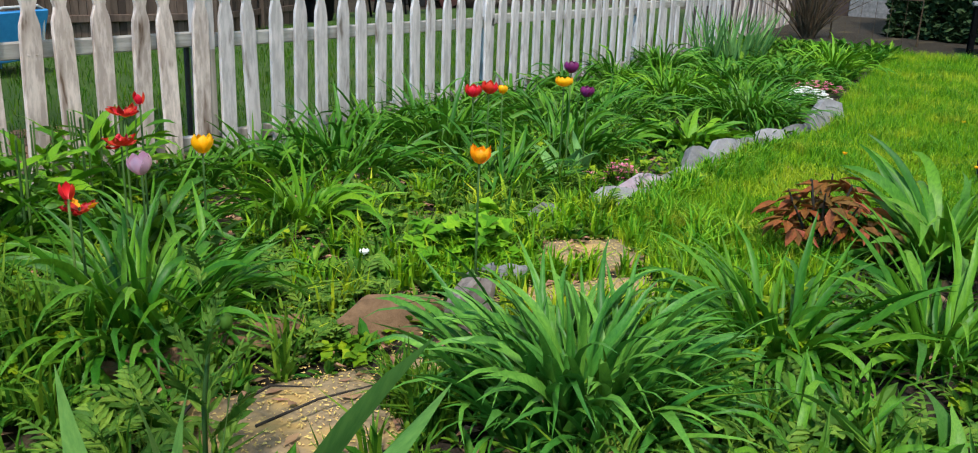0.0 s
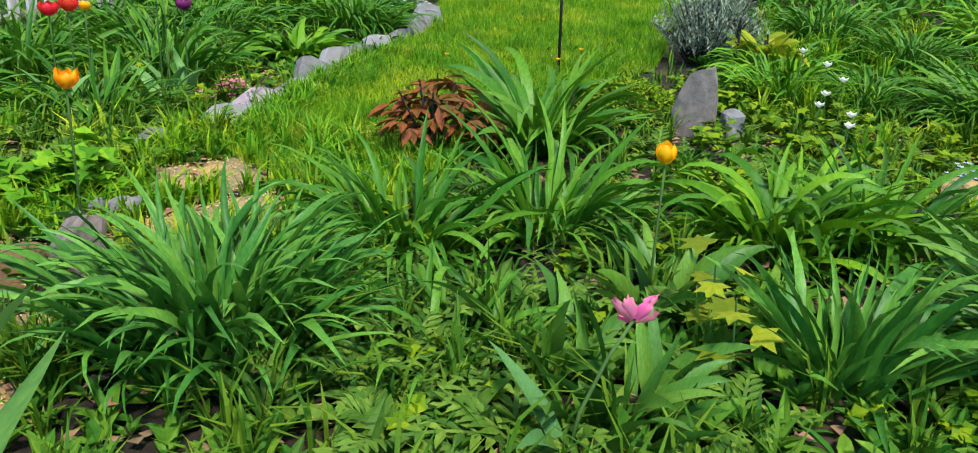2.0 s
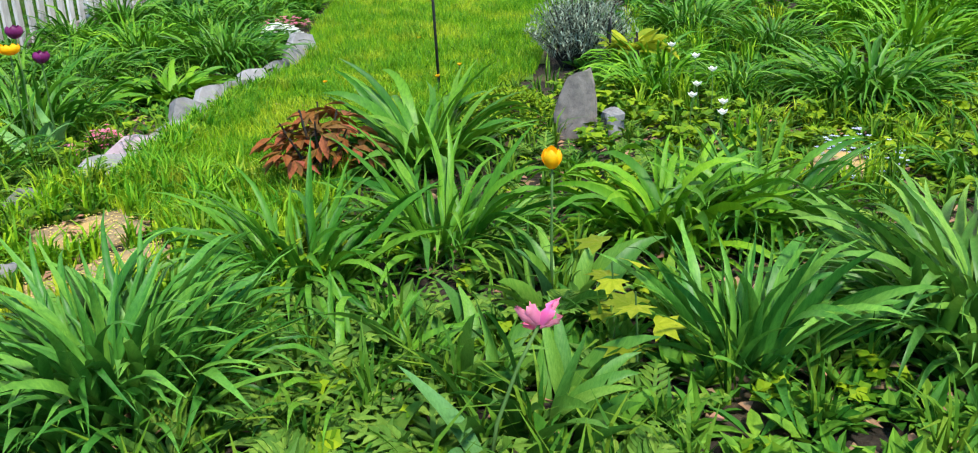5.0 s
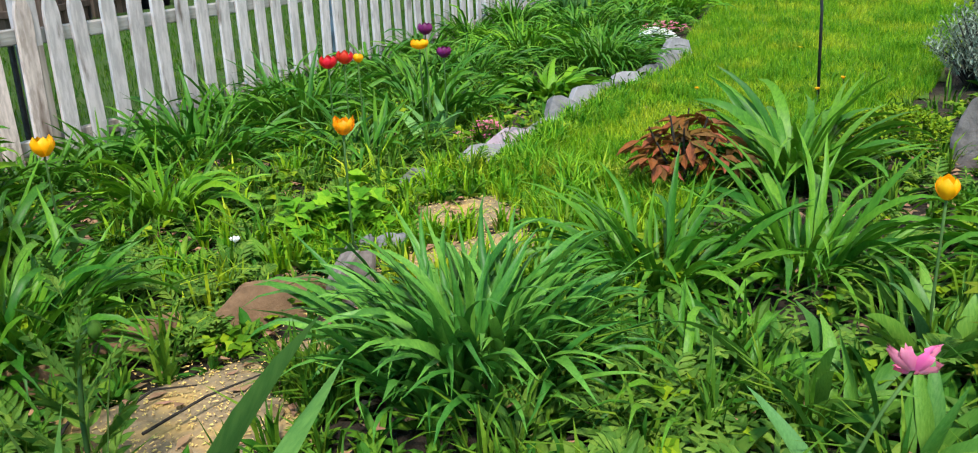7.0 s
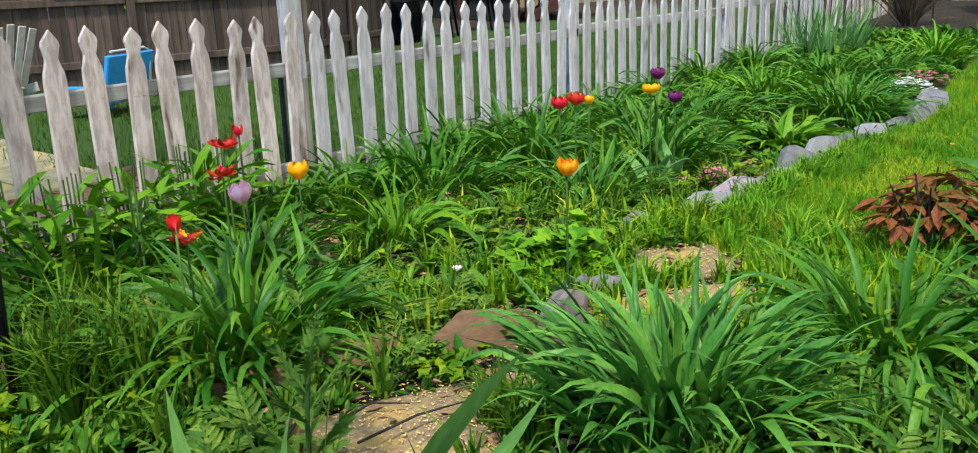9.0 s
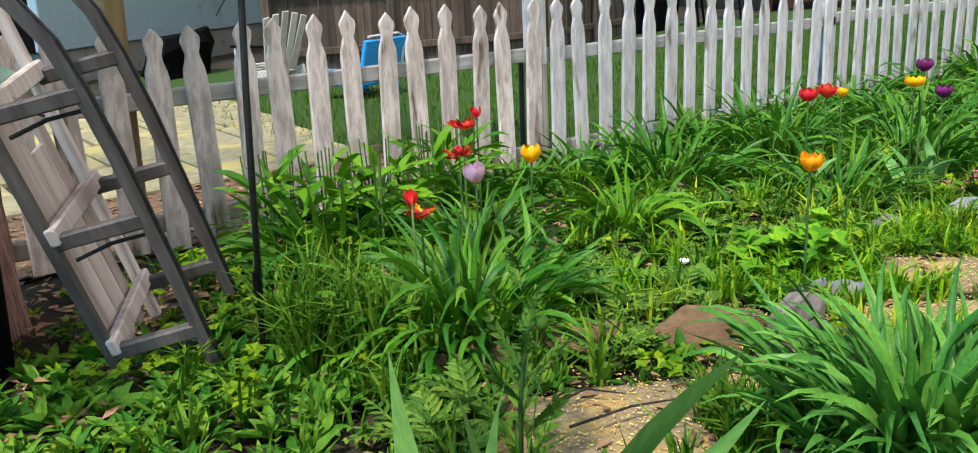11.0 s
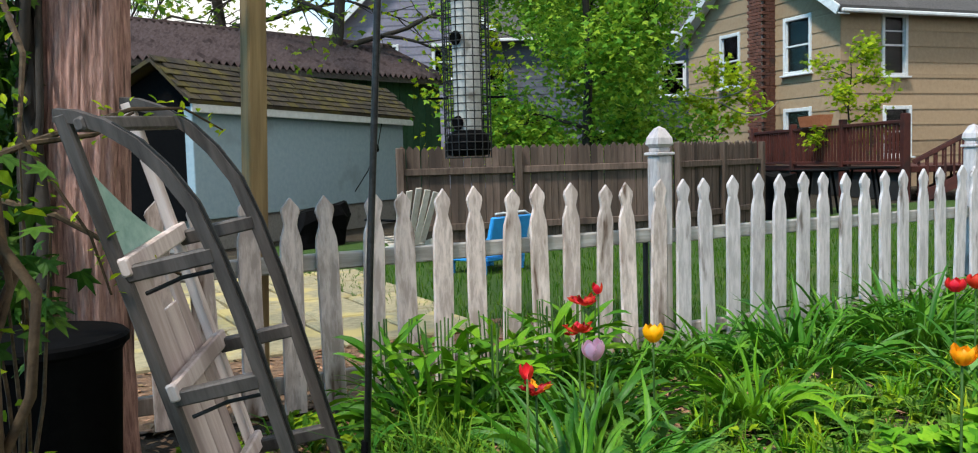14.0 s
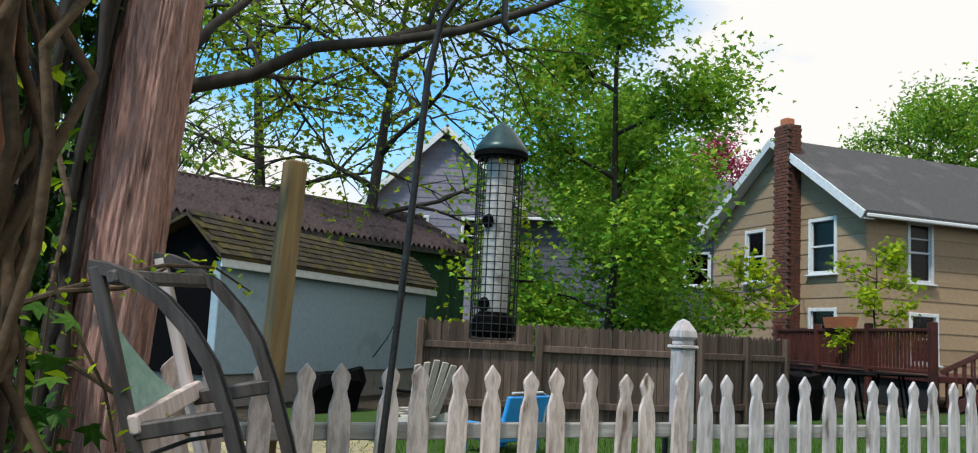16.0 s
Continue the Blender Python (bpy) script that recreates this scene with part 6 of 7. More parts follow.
# vine-wrapped stem close by
vt = thing("climbing_vine", "old stem wrapped in twisted grey-brown vines", "vine", (0.106, 1.06, 0))
part("stem", Shape().tube([(0.0, 0, -0.02), (-0.005, 0, 0.4), (-0.025, 0.0, 0.9), (-0.03, 0.01, 1.5), (-0.04, 0.01, 2.4)], [0.06, 0.05, 0.045, 0.042, 0.04], 14), RED_STEM, vt, "reddish bare old stem", smooth=True)
for i in range(26):
    s = Shape()
    ph, rad, tr_ = U(0, 6.28), U(0.025, 0.07), U(1.5, 7.0)
    pts = []
    for k in range(26):
        z = -0.02 + 2.3 * k / 25
        a = ph + tr_ * z + 1.6 * noise.noise((i * 3.1, z * 3, 0))
        q = rad + 0.09 * noise.noise((i * 7.7, z * 6.0, 5))
        pts.append((q * math.cos(a) - 0.01, q * math.sin(a), z))
    s.tube(pts, U(0.003, 0.008), 7)
    part("vine", s, VINE, vt, smooth=True)
s = Shape()
for _ in range(40):
    z, a = U(0.7, 1.5), U(-0.8, 2.2)
    leaflet(s, pose(0.07 * math.cos(a), 0.07 * math.sin(a) + 0.02, z, U(-40, 40), U(-40, 40), U(0, 360)), U(0.015, 0.03), 0.012)
part("foliage", s, SPRING, vt)
stone("stump", "broken weathered wood stump beneath the vines", (0.17, 1.02, 0.28), (0.07, 0.08, 0.62), 10, VINE, 41)

# ---- yard behind the fence ----
solid("wooden_post", Shape().box((0, 0, 0.83), (0.08, 0.08, 1.72), edge=0.007), POST_TAN, "tall bare timber post behind the fence", "post", at=(0.965, 3.68, 0), turn=12).rotation_euler = Euler((0, radians(2.2), radians(12)))

for i in range(7):
    for j in range(4):
        s = Shape().box((0, 0, 0.02), (0.44 + U(-0.03, 0.02), 0.8, 0.05), edge=0.012)
        solid("paving_slab", s, YARD_STONE, "tan paving slab strewn with pollen", "paving slab", "yard paving slabs", at=(-0.4 + 0.46 * i + 0.1 * j, 5.1 + 0.84 * j, 0.0), turn=U(-2, 2))


def chair_adirondack(x, y, turn):
    c = thing("adirondack_chair", "beige wooden slat-back garden chair", "chair", (x, y, 0), turn)
    c.scale = (0.72, 0.72, 0.86)
    for i in range(5):
        a = (i - 2) * 5
        part("back_slat", Shape().box((0, 0, 0.36), (0.1, 0.02, 0.74 - 0.05 * abs(i - 2)), pose((i - 2) * 0.1, 0.2, 0.2, -20, a, 0), edge=0.006), WICKER, c)
        part("seat_slat", Shape().box((0, -0.22 + 0.1 * i, 0.3 - 0.02 * i), (0.52, 0.09, 0.02), edge=0.005), WICKER, c)
    for sx in (-0.3, 0.3):
        part("arm", Shape().box((sx, -0.05, 0.52), (0.12, 0.62, 0.022), edge=0.006), BLACK, c)
        part("leg", Shape().box((sx, -0.28, 0.25), (0.09, 0.03, 0.52), edge=0.005), WICKER, c)
        part("leg", Shape().box((0, 0, 0), (0.03, 0.7, 0.1), pose(sx * 0.9, 0.05, 0.17, 12, 0, 0), edge=0.005), WICKER, c)


chair_adirondack(3.55, 8.5, 195)


def chair_blue(x, y, turn):
    c = thing("plastic_chair", "bright blue moulded plastic chair", "chair", (x, y, 0), turn)
    c.scale = (0.95, 0.9, 0.72)
    part("seat", Shape().box((0, 0, 0.2), (0.62, 0.5, 0.06), edge=0.02), BLUE_PLASTIC, c)
    part("backrest", Shape().box((0, 0, 0.26), (0.64, 0.05, 0.46), pose(0, 0.24, 0.24, -12, 0, 0), edge=0.02), BLUE_PLASTIC, c)
    for sx in (-0.3, 0.3):
        part("armrest", Shape().box((sx, 0, 0.36), (0.06, 0.46, 0.05), edge=0.015), BLUE_PLASTIC, c)
        for sy in (-0.2, 0.2):
            part("leg", Shape().box((sx, sy, 0.1), (0.06, 0.06, 0.2), edge=0.01), BLUE_PLASTIC, c)
    part("handle", Shape().tube([(-0.28, 0.3, 0.3), (-0.27, 0.34, 0.72), (-0.2, 0.34, 0.76), (0.26, 0.34, 0.76)], 0.014, 8), WHITE_TRIM, c, "white tube handle")


chair_blue(3.9, 7.3, 205)
cover = stone_shape(0.9, 0.55, 0.5, 71, 0.2)
cov = solid("covered_grill", cover, BLACK, "low heap under a black plastic cover by the shed", "grill cover")
cov.matrix_basis = pose(3.4, 10.9, 0.22, 0, 0, 30)

cov2 = solid("covered_grill", stone_shape(0.8, 0.5, 0.75, 72, 0.16), BLACK, "black covered grill beside the stockade fence", "grill cover")
cov2.matrix_basis = pose(10.4, 10.2, 0.33, 0, 0, 20)
for x, y, w in ((11.6, 10.4, 0.9), (13.2, 10.9, 1.1)):
    t_ = thing("patio_table", "dark patio table in front of the deck", "table", (x, y, 0), 30, group="patio tables")
    part("tabletop", Shape().lathe([(0.02, 0.68), (w / 2, 0.69), (w / 2 + 0.01, 0.71), (w / 2, 0.725), (0.02, 0.73)], n=24), BLACK, t_)
    for k in range(4):
        a = radians(45 + 90 * k)
        part("leg", Shape().tube([(w * 0.38 * math.cos(a), w * 0.38 * math.sin(a), -0.01), (w * 0.25 * math.cos(a), w * 0.25 * math.sin(a), 0.69)], 0.02, 6), BLACK, t_)
# stockade fence


def stockade(a, b, height, label, post_every=2.4):
    a, b = Vector(a), Vector(b)
    L = (b - a).length
    f = thing("stockade_fence", label, "fence", a, math.degrees(math.atan2(b.y - a.y, b.x - a.x)), group="stockade fence panels")
    n = int(L / 0.085)
    meshes = []
    for i in range(5):
        s = Shape()
        w, t, h_ = 0.04, 0.009, height - U(0.0, 0.02)
        s.hexa([(-w, -t, 0.03), (w, -t, 0.03), (w, t, 0.03), (-w, t, 0.03)], [(-w, -t, h_ - 0.04), (w, -t, h_ - 0.04), (w, t, h_ - 0.04), (-w, t, h_ - 0.04)])
        s.hexa([(-w, -t, h_ - 0.04), (w, -t, h_ - 0.04), (w, t, h_ - 0.04), (-w, t, h_ - 0.04)], [(-0.006, -t, h_), (0.006, -t, h_), (0.006, t, h_), (-0.006, t, h_)])
        meshes.append(s.mesh("board", STOCKADE))
    for i in range(n):
        piece("board", meshes[i % 5], f, pose(0.085 * (i + 0.5), U(-0.004, 0.004), U(-0.012, 0.01), 0, U(-0.4, 0.4), 0))
    for z in (0.25, height - 0.3):
        part("rail", Shape().box((L / 2, -0.03, z), (L, 0.05, 0.08), edge=0.006), STOCKADE, f)
    k = 0
    while k * post_every <= L:
        part("post", Shape().box((k * post_every, -0.05, height / 2), (0.08, 0.08, height - 0.04), edge=0.008), STOCKADE, f)
        k += 1


stockade((4.02, 9.65, 0), (5.35, 9.35, 0), 1.2, "grey weathered stockade fence panel beside the shed", 1.75)
stockade((5.4, 9.34, 0), (7.35, 8.92, 0), 1.2, "grey weathered stockade fence panel behind the lawn", 1.95)
stockade((7.4, 8.9, 0), (9.75, 9.85, 0), 1.2, "grey weathered stockade fence panel before the houses", 1.26)

# ---- shed ----


def gable_rows(wall, mat, length, z0, z1, pitch, openings, top=None, thick=0.12, proud=0.018, x0=0.0):
    """Lapped siding courses on the plane y = 0 (outside is -y) with openings cut through; top(z) narrows the rows."""
    z = z0
    while z < z1 - 1e-6:
        za = min(z + pitch, z1)
        s = Shape()
        cuts = sorted({z, za, *[o[k] for o in openings for k in (2, 3) if z < o[k] < za]})
        for c0, c1 in zip(cuts, cuts[1:]):
            lo, hi = (top(c0) if top else (x0, x0 + length)), (top(c1) if top else (x0, x0 + length))
            segs, start = [], None
            holes = sorted((o[0], o[1]) for o in openings if o[2] <= c0 + 1e-6 and o[3] >= c1 - 1e-6)
            edge_l, edge_lh = lo[0], hi[0]
            for a, b in holes:
                segs.append((edge_l, a, edge_lh, a))
                edge_l = edge_lh = b
            segs.append((edge_l, lo[1], edge_lh, hi[1]))
            p0, p1 = proud * (za - c0) / pitch, proud * (za - c1) / pitch
            for a, b, ah, bh in segs:
                if b - a > 0.005:
                    s = Shape()
                    s.hexa([(a, -p0 - 0.002, c0), (b, -p0 - 0.002, c0), (b, thick, c0), (a, thick, c0)], [(ah, -p1 - 0.002, c1), (bh, -p1 - 0.002, c1), (bh, thick, c1), (ah, thick, c1)])
                    part("board", s, mat, wall)
        z = za


def wall_of(parent):
    w = new("wall")
    w.parent = parent
    return w


shed = thing("shed", "pale blue shed with a mossy shingle roof", "shed", (1.985, 10.96, 0), math.degrees(math.atan2(3.68, 4.145)))
SLN, SD, SE = 5.54, 1.5, 1.74
part("foundation", Shape().box((SLN / 2, SD / 2 + 0.05, 0.2), (SLN - 0.1, SD, 0.42), edge=0.02), CONCRETE, shed)
s = Shape()
for c, sz in (((SLN / 2, 0.06, 1.07), (SLN, 0.12, 1.34)), ((SLN / 2, SD - 0.06, 1.07), (SLN, 0.12, 1.34)), ((SLN - 0.06, SD / 2, 1.07), (0.12, SD - 0.24, 1.34))):
    s.box(c, sz, edge=0.01)
part("wall", s, SHED_BLUE, shed)
# Gable end is near-black: its shade is put into the colour.
part("wall", Shape().box((0.06, SD / 2, 1.07), (0.12, SD - 0.24, 1.34)).hexa([(0.0, 0.02, 1.74), (0.12, 0.02, 1.74), (0.12, SD - 0.02, 1.74), (0.0, SD - 0.02, 1.74)], [(0.0, 0.36, 2.2), (0.12, 0.36, 2.2), (0.12, 0.44, 2.2), (0.0, 0.44, 2.2)]), BLACK, shed, "gable end coloured near-black for shade")
part("fascia", Shape().box((SLN / 2, -0.12, SE - 0.02), (SLN + 0.3, 0.03, 0.12), edge=0.006), WHITE_TRIM, shed, "pale fascia board")
roof = Shape().hexa([(-0.2, -0.14, SE + 0.02), (SLN + 0.2, -0.14, SE + 0.02), (SLN + 0.2, 0.4, 2.26), (-0.2, 0.4, 2.26)], [(-0.2, -0.14, SE + 0.06), (SLN + 0.2, -0.14, SE + 0.06), (SLN + 0.2, 0.4, 2.31), (-0.2, 0.4, 2.31)])
roof.hexa([(-0.2, 0.4, 2.26), (SLN + 0.2, 0.4, 2.26), (SLN + 0.2, SD + 0.15, 1.7), (-0.2, SD + 0.15, 1.7)], [(-0.2, 0.4, 2.31), (SLN + 0.2, 0.4, 2.31), (SLN + 0.2, SD + 0.15, 1.75), (-0.2, SD + 0.15, 1.75)])
roof_ob = part("roof", roof, MOSS_SHINGLE, shed)
sh_mesh = Shape().hexa([(0, 0, 0.003), (0.2, 0, 0.003), (0.2, 0.12, 0.0), (0, 0.12, 0.0)], [(0, 0, 0.02), (0.2, 0, 0.02), (0.2, 0.12, 0.006), (0, 0.12, 0.006)]).mesh("shingle", MOSS_SHINGLE)
tilt = math.degrees(math.atan2(0.53, 0.54))
for r_ in range(7):
    for c_ in range(29):
        m = pose(-0.2 + 0.205 * c_ + (0.1 if r_ % 2 else 0) + U(-0.006, 0.006), -0.14, SE + 0.062, tilt, 0, U(-1, 1)) @ pose(0, 0.108 * r_, 0)
        if -0.2 + 0.205 * c_ < SLN:
            piece("shingle", sh_mesh, roof_ob, m)
part("cable", Shape().tube([(4.5, -0.13, 1.66), (4.3, -0.15, 1.3), (3.95, -0.14, 0.9), (3.6, -0.1, 0.6)], 0.008, 5), BLACK, shed, "hanging black cable")
part("lamp", Shape().lathe([(0.02, 0.0), (0.035, 0.03), (0.03, 0.1), (0.01, 0.12)], (4.25, -0.16, 1.2), 10), BLACK, shed)

# ---- garage with corrugated roof ----
garage = thing("garage", "dark green garage with a brown corrugated roof", "garage", (1.89 - 2.8, 17.03 - 1.07, 0), math.degrees(math.atan2(0.356, 0.934)))
GL = 10.9
gwall = wall_of(garage)
gboard = Shape().box((0, 0.1, 1.5), (0.194, 0.1, 3.0), edge=0.006).mesh("board", GARAGE_GREEN)
for i in range(int(GL / 0.2)):
    piece("board", gboard, gwall, pose(0.1 + 0.2 * i, U(-0.004, 0.004), 0))
part("wall", Shape().box((GL, 2.2, 1.5), (0.12, 4.2, 3.0)).box((0.0, 2.2, 1.5), (0.12, 4.2, 3.0)).box((GL / 2, 4.3, 1.5), (GL, 0.1, 3.0)), GARAGE_GREEN, garage)
s = Shape()
n = int((GL + 0.6) / 0.08)
pts = [(-0.3 + 0.08 * i, 0.055 * (1 if i % 2 else -1)) for i in range(n)]
for (y0, z0), (y1, z1) in (((-0.25, 2.98), (2.05, 4.02)), ((2.05, 4.02), (4.6, 2.9))):
    b = len(s.v)
    for x, dz in pts:
        s.v += [(x, y0, z0 + dz), (x, y1, z1 + dz), (x, y0, z0 + dz - 0.012), (x, y1, z1 + dz - 0.012)]
    for i in range(n - 1):
        k = b + 4 * i
        s.f += [(k, k + 4, k + 5, k + 1), (k + 2, k + 3, k + 7, k + 6), (k, k + 2, k + 6, k + 4), (k + 1, k + 5, k + 7, k + 3)]
part("roof", s, CORRUGATED, garage, "ribbed corrugated roofing")
part("ridge", Shape().tube([(-0.3, 2.05, 4.03), (GL + 0.3, 2.05, 4.03)], 0.06, 8), CORRUGATED, garage)
part("fascia", Shape().box((GL / 2, -0.2, 2.9), (GL + 0.4, 0.04, 0.12)), DARK_WOOD, garage)

# ---- houses ----


def window(parent, x0, x1, z0, z1, bars=1, blind=False):
    w = new("window")
    w.parent = parent
    s = Shape()
    t = 0.1
    for c, sz in (((x0 - t / 2 + 0.02, 0, (z0 + z1) / 2), (t, 0.1, z1 - z0 + 2 * t)), ((x1 + t / 2 - 0.02, 0, (z0 + z1) / 2), (t, 0.1, z1 - z0 + 2 * t)),
                  (((x0 + x1) / 2, 0, z1 + t / 2 - 0.01), (x1 - x0 - 0.04, 0.1, t)), (((x0 + x1) / 2, 0, z0 - t / 2 + 0.01), (x1 - x0 - 0.04, 0.1, t))):
        s.box(c, sz, edge=0.01)
    part("window_frame", s, WHITE_TRIM, w, "white painted frame")
    part("window_sill", Shape().box(((x0 + x1) / 2, -0.05, z0 - 0.1), (x1 - x0 + 0.26, 0.16, 0.05), edge=0.01), WHITE_TRIM, w)
    mid = (z0 + z1) / 2
    s = Shape().box(((x0 + x1) / 2, 0.02, mid), (x1 - x0, 0.05, 0.05), edge=0.005)
    for a in (x0 + 0.025, x1 - 0.025):
        s.box((a, 0.025, mid), (0.04, 0.045, z1 - z0), edge=0.005)
    if bars > 1:
        for k in range(1, bars):
            s.box(((x0 + x1) / 2, 0.026, mid + (z1 - mid) * k / bars), (x1 - x0, 0.04, 0.03))
    part("sash", s, WHITE_TRIM, w)
    for a, b in ((z0, mid - 0.025), (mid + 0.025, z1)):
        pane = part("pane", Shape().box(((x0 + x1) / 2, 0.045, (a + b) / 2), (x1 - x0 - 0.06, 0.006, b - a)), GLASS, w)
        pane.visible_shadow = False
    if blind:
        part("curtain", Shape().box(((x0 + x1) / 2, 0.11, z1 - 0.3 * (z1 - z0)), (x1 - x0, 0.01, 0.6 * (z1 - z0))), WHITE_SIDING, w)
    return w


# tan house: gable wall from its right corner, then the long side
HG = math.degrees(math.atan2(7.55, 0.81))
house = thing("house", "tan two-storey house with a brick chimney", "house", (19.98, 23.4, 0), HG + 180)
HW, HE, HA, HL = 6.85, 4.8, 7.17, 10.0
g_open = [(HW - 5.05, HW - 4.2, 3.12, 4.6), (HW - 2.1, HW - 1.13, 3.25, 4.67), (HW - 2.1, HW - 1.13, 1.0, 2.15)]
gw = wall_of(house)
gable_rows(gw, TAN, HW, 0.0, HE, 0.42, g_open)
gable_rows(gw, TAN, HW, HE, HA - 0.03, 0.42, [], top=lambda z: (HW / 2 * (z - HE) / (HA - HE), HW - HW / 2 * (z - HE) / (HA - HE)))
for i, o_ in enumerate(g_open):
    window(house, *o_)
side = new("side_wall")
side.parent = house
side.matrix_basis = pose(HW, 0, 0, 0, 0, 90)
s_open = [(1.45, 2.2, 3.05, 4.55), (1.5, 2.35, 0.9, 2.1), (5.5, 6.4, 3.0, 4.55)]
gable_rows(side, TAN, HL, 0.0, HE, 0.42, s_open, x0=0.0)
for o_ in s_open[:1]:
    window(side, *o_, bars=2)
for o_ in s_open[1:]:
    window(side, *o_)
part("wall", Shape().box((HW / 2, HL, HE / 2), (HW, 0.15, HE)).box((0.08, HL / 2 + 0.1, HE / 2), (0.15, HL - 0.3, HE)).hexa([(0, HL - 0.07, HE), (HW, HL - 0.07, HE), (HW, HL + 0.07, HE), (0, HL + 0.07, HE)], [(HW / 2 - 0.05, HL - 0.07, HA), (HW / 2 + 0.05, HL - 0.07, HA), (HW / 2 + 0.05, HL + 0.07, HA), (HW / 2 - 0.05, HL + 0.07, HA)]), TAN, house)
# Unseen dark panels added behind the openings so the windows read unlit.
part("inner_wall", Shape().box((HW / 2 - 0.2, 0.6, 2.4), (HW - 1.0, 0.04, 4.6)).box((HW - 0.6, HL / 2 + 0.3, 2.4), (0.04, HL - 0.8, 4.6)), SHADE_FILL, house)
part("floor", Shape().box((HW / 2, HL / 2, 2.6), (HW - 0.4, HL - 0.4, 0.2)), SHADE_FILL, house)
rf = Shape()
for sx in (-1, 1):
    xa, xb = HW / 2, HW / 2 + sx * (HW / 2 + 0.35)
    zb = HE - 0.35 * (HA - HE) / (HW / 2)
    ya, yb = -0.4, HL + 0.4
    p = [(xa, ya, HA + 0.02), (xa, yb, HA + 0.02), (xb, yb, zb + 0.02), (xb, ya, zb + 0.02)]
    q = [(a, b, c + 0.16) for a, b, c in p]
    rf.hexa(p, q) if sx < 0 else rf.hexa(p[::-1], q[::-1])
part("roof", rf, ROOF, house)
for sx in (-1, 1):
    a, b = Vector((HW / 2, -0.42, HA + 0.04)), Vector((HW / 2 + sx * (HW / 2 + 0.36), -0.42, HE - 0.2))
    part("bargeboard", bar(a, b, 0.04, 0.24), WHITE_TRIM, house, "pale bargeboard")
    part("soffit", bar(a + Vector((0, 0.2, -0.1)), b + Vector((0, 0.2, -0.1)), 0.36, 0.03), WHITE_TRIM, house)
part("gutter", Shape().box((HW + 0.36, HL / 2, HE - 0.2), (0.12, HL + 0.6, 0.1), edge=0.03), WHITE_TRIM, house)
part("vent", Shape().box((HW / 2 + 0.35, -0.03, 5.7), (0.2, 0.05, 0.7), edge=0.01), WHITE_TRIM, house)
# brick chimney on the gable
CX = HW - 2.86
chim = part("chimney", Shape().box((0, 0, 3.8), (0.6, 0.42, 7.6)), MORTAR, house, "red-brown brick chimney")
chim.location = (CX, -0.26, 0)
brick = Shape().box((0, 0, 0), (0.2, 0.1, 0.085), edge=0.008).mesh("brick", BRICK)
rows_ = 80
for r_ in range(rows_):
    z = 7.55 - 0.095 * r_
    if r_ < 72:
        for k in range(3):
            piece("brick", brick, chim, pose(-0.2 + 0.205 * k + (0.05 if r_ % 2 else -0.03), -0.18, z, 0, 0, 0))
ends = Shape()
for r_ in range(rows_):
    for sx in (-0.275, 0.275):
        for k in range(2):
            ends.box((sx, -0.06 + 0.2 * k + (0.03 if r_ % 2 else 0), 7.55 - 0.095 * r_), (0.1, 0.19, 0.085))
tagged(part("side_bricks", ends, BRICK, chim), kind="stuff")
part("flue", Shape().box((0.0, 0.0, 7.7), (0.3, 0.3, 0.25), edge=0.02), TERRACOTTA, chim)

# slate-blue house beyond
dk = thing("house", "dark slate-blue clapboard house half hidden by trees", "house", (14.2, 33.6, 0), math.degrees(math.atan2(-6.4, 9.6)))
DL = 11.7
d_open = [(10.0, 10.9, 3.4, 4.6), (7.0, 7.9, 3.4, 4.6), (3.0, 3.9, 3.4, 4.6), (7.2, 8.0, 0.9, 2.0)]
gable_rows(wall_of(dk), GREYBLUE, DL, 0, 5.8, 0.3, d_open)
for o_ in d_open:
    window(dk, *o_)
part("wall", Shape().box((DL / 2, 6, 2.9), (DL, 0.2, 5.8)).box((0.1, 3, 2.9), (0.2, 5.7, 5.8)).box((DL - 0.1, 3, 2.9), (0.2, 5.7, 5.8)), GREYBLUE, dk)
part("roof", Shape().hexa([(-0.4, -0.5, 5.7), (DL + 0.4, -0.5, 5.7), (DL + 0.4, 3, 7.9), (-0.4, 3, 7.9)], [(-0.4, -0.5, 5.85), (DL + 0.4, -0.5, 5.85), (DL + 0.4, 3, 8.05), (-0.4, 3, 8.05)])
     .hexa([(-0.4, 3, 7.9), (DL + 0.4, 3, 7.9), (DL + 0.4, 6.5, 5.7), (-0.4, 6.5, 5.7)], [(-0.4, 3, 8.05), (DL + 0.4, 3, 8.05), (DL + 0.4, 6.5, 5.85), (-0.4, 6.5, 5.85)]), ROOF, dk)
# Unseen dark panel added to keep these panes dark.
part("inner_wall", Shape().box((DL / 2, 0.6, 2.8), (DL - 0.6, 0.04, 5.4)), SHADE_FILL, dk)
part("gutter", Shape().box((DL / 2, -0.52, 5.72), (DL + 0.8, 0.1, 0.12), edge=0.02), WHITE_TRIM, dk)
part("chimney", Shape().box((6.5, 3.0, 8.4), (0.6, 0.6, 1.6), edge=0.02), BRICK, dk)
dish = part("dish", Shape().lathe([(0.02, 0.0), (0.2, 0.03), (0.36, 0.12), (0.38, 0.14)], n=20), SLATE, dk, "round grey dish")
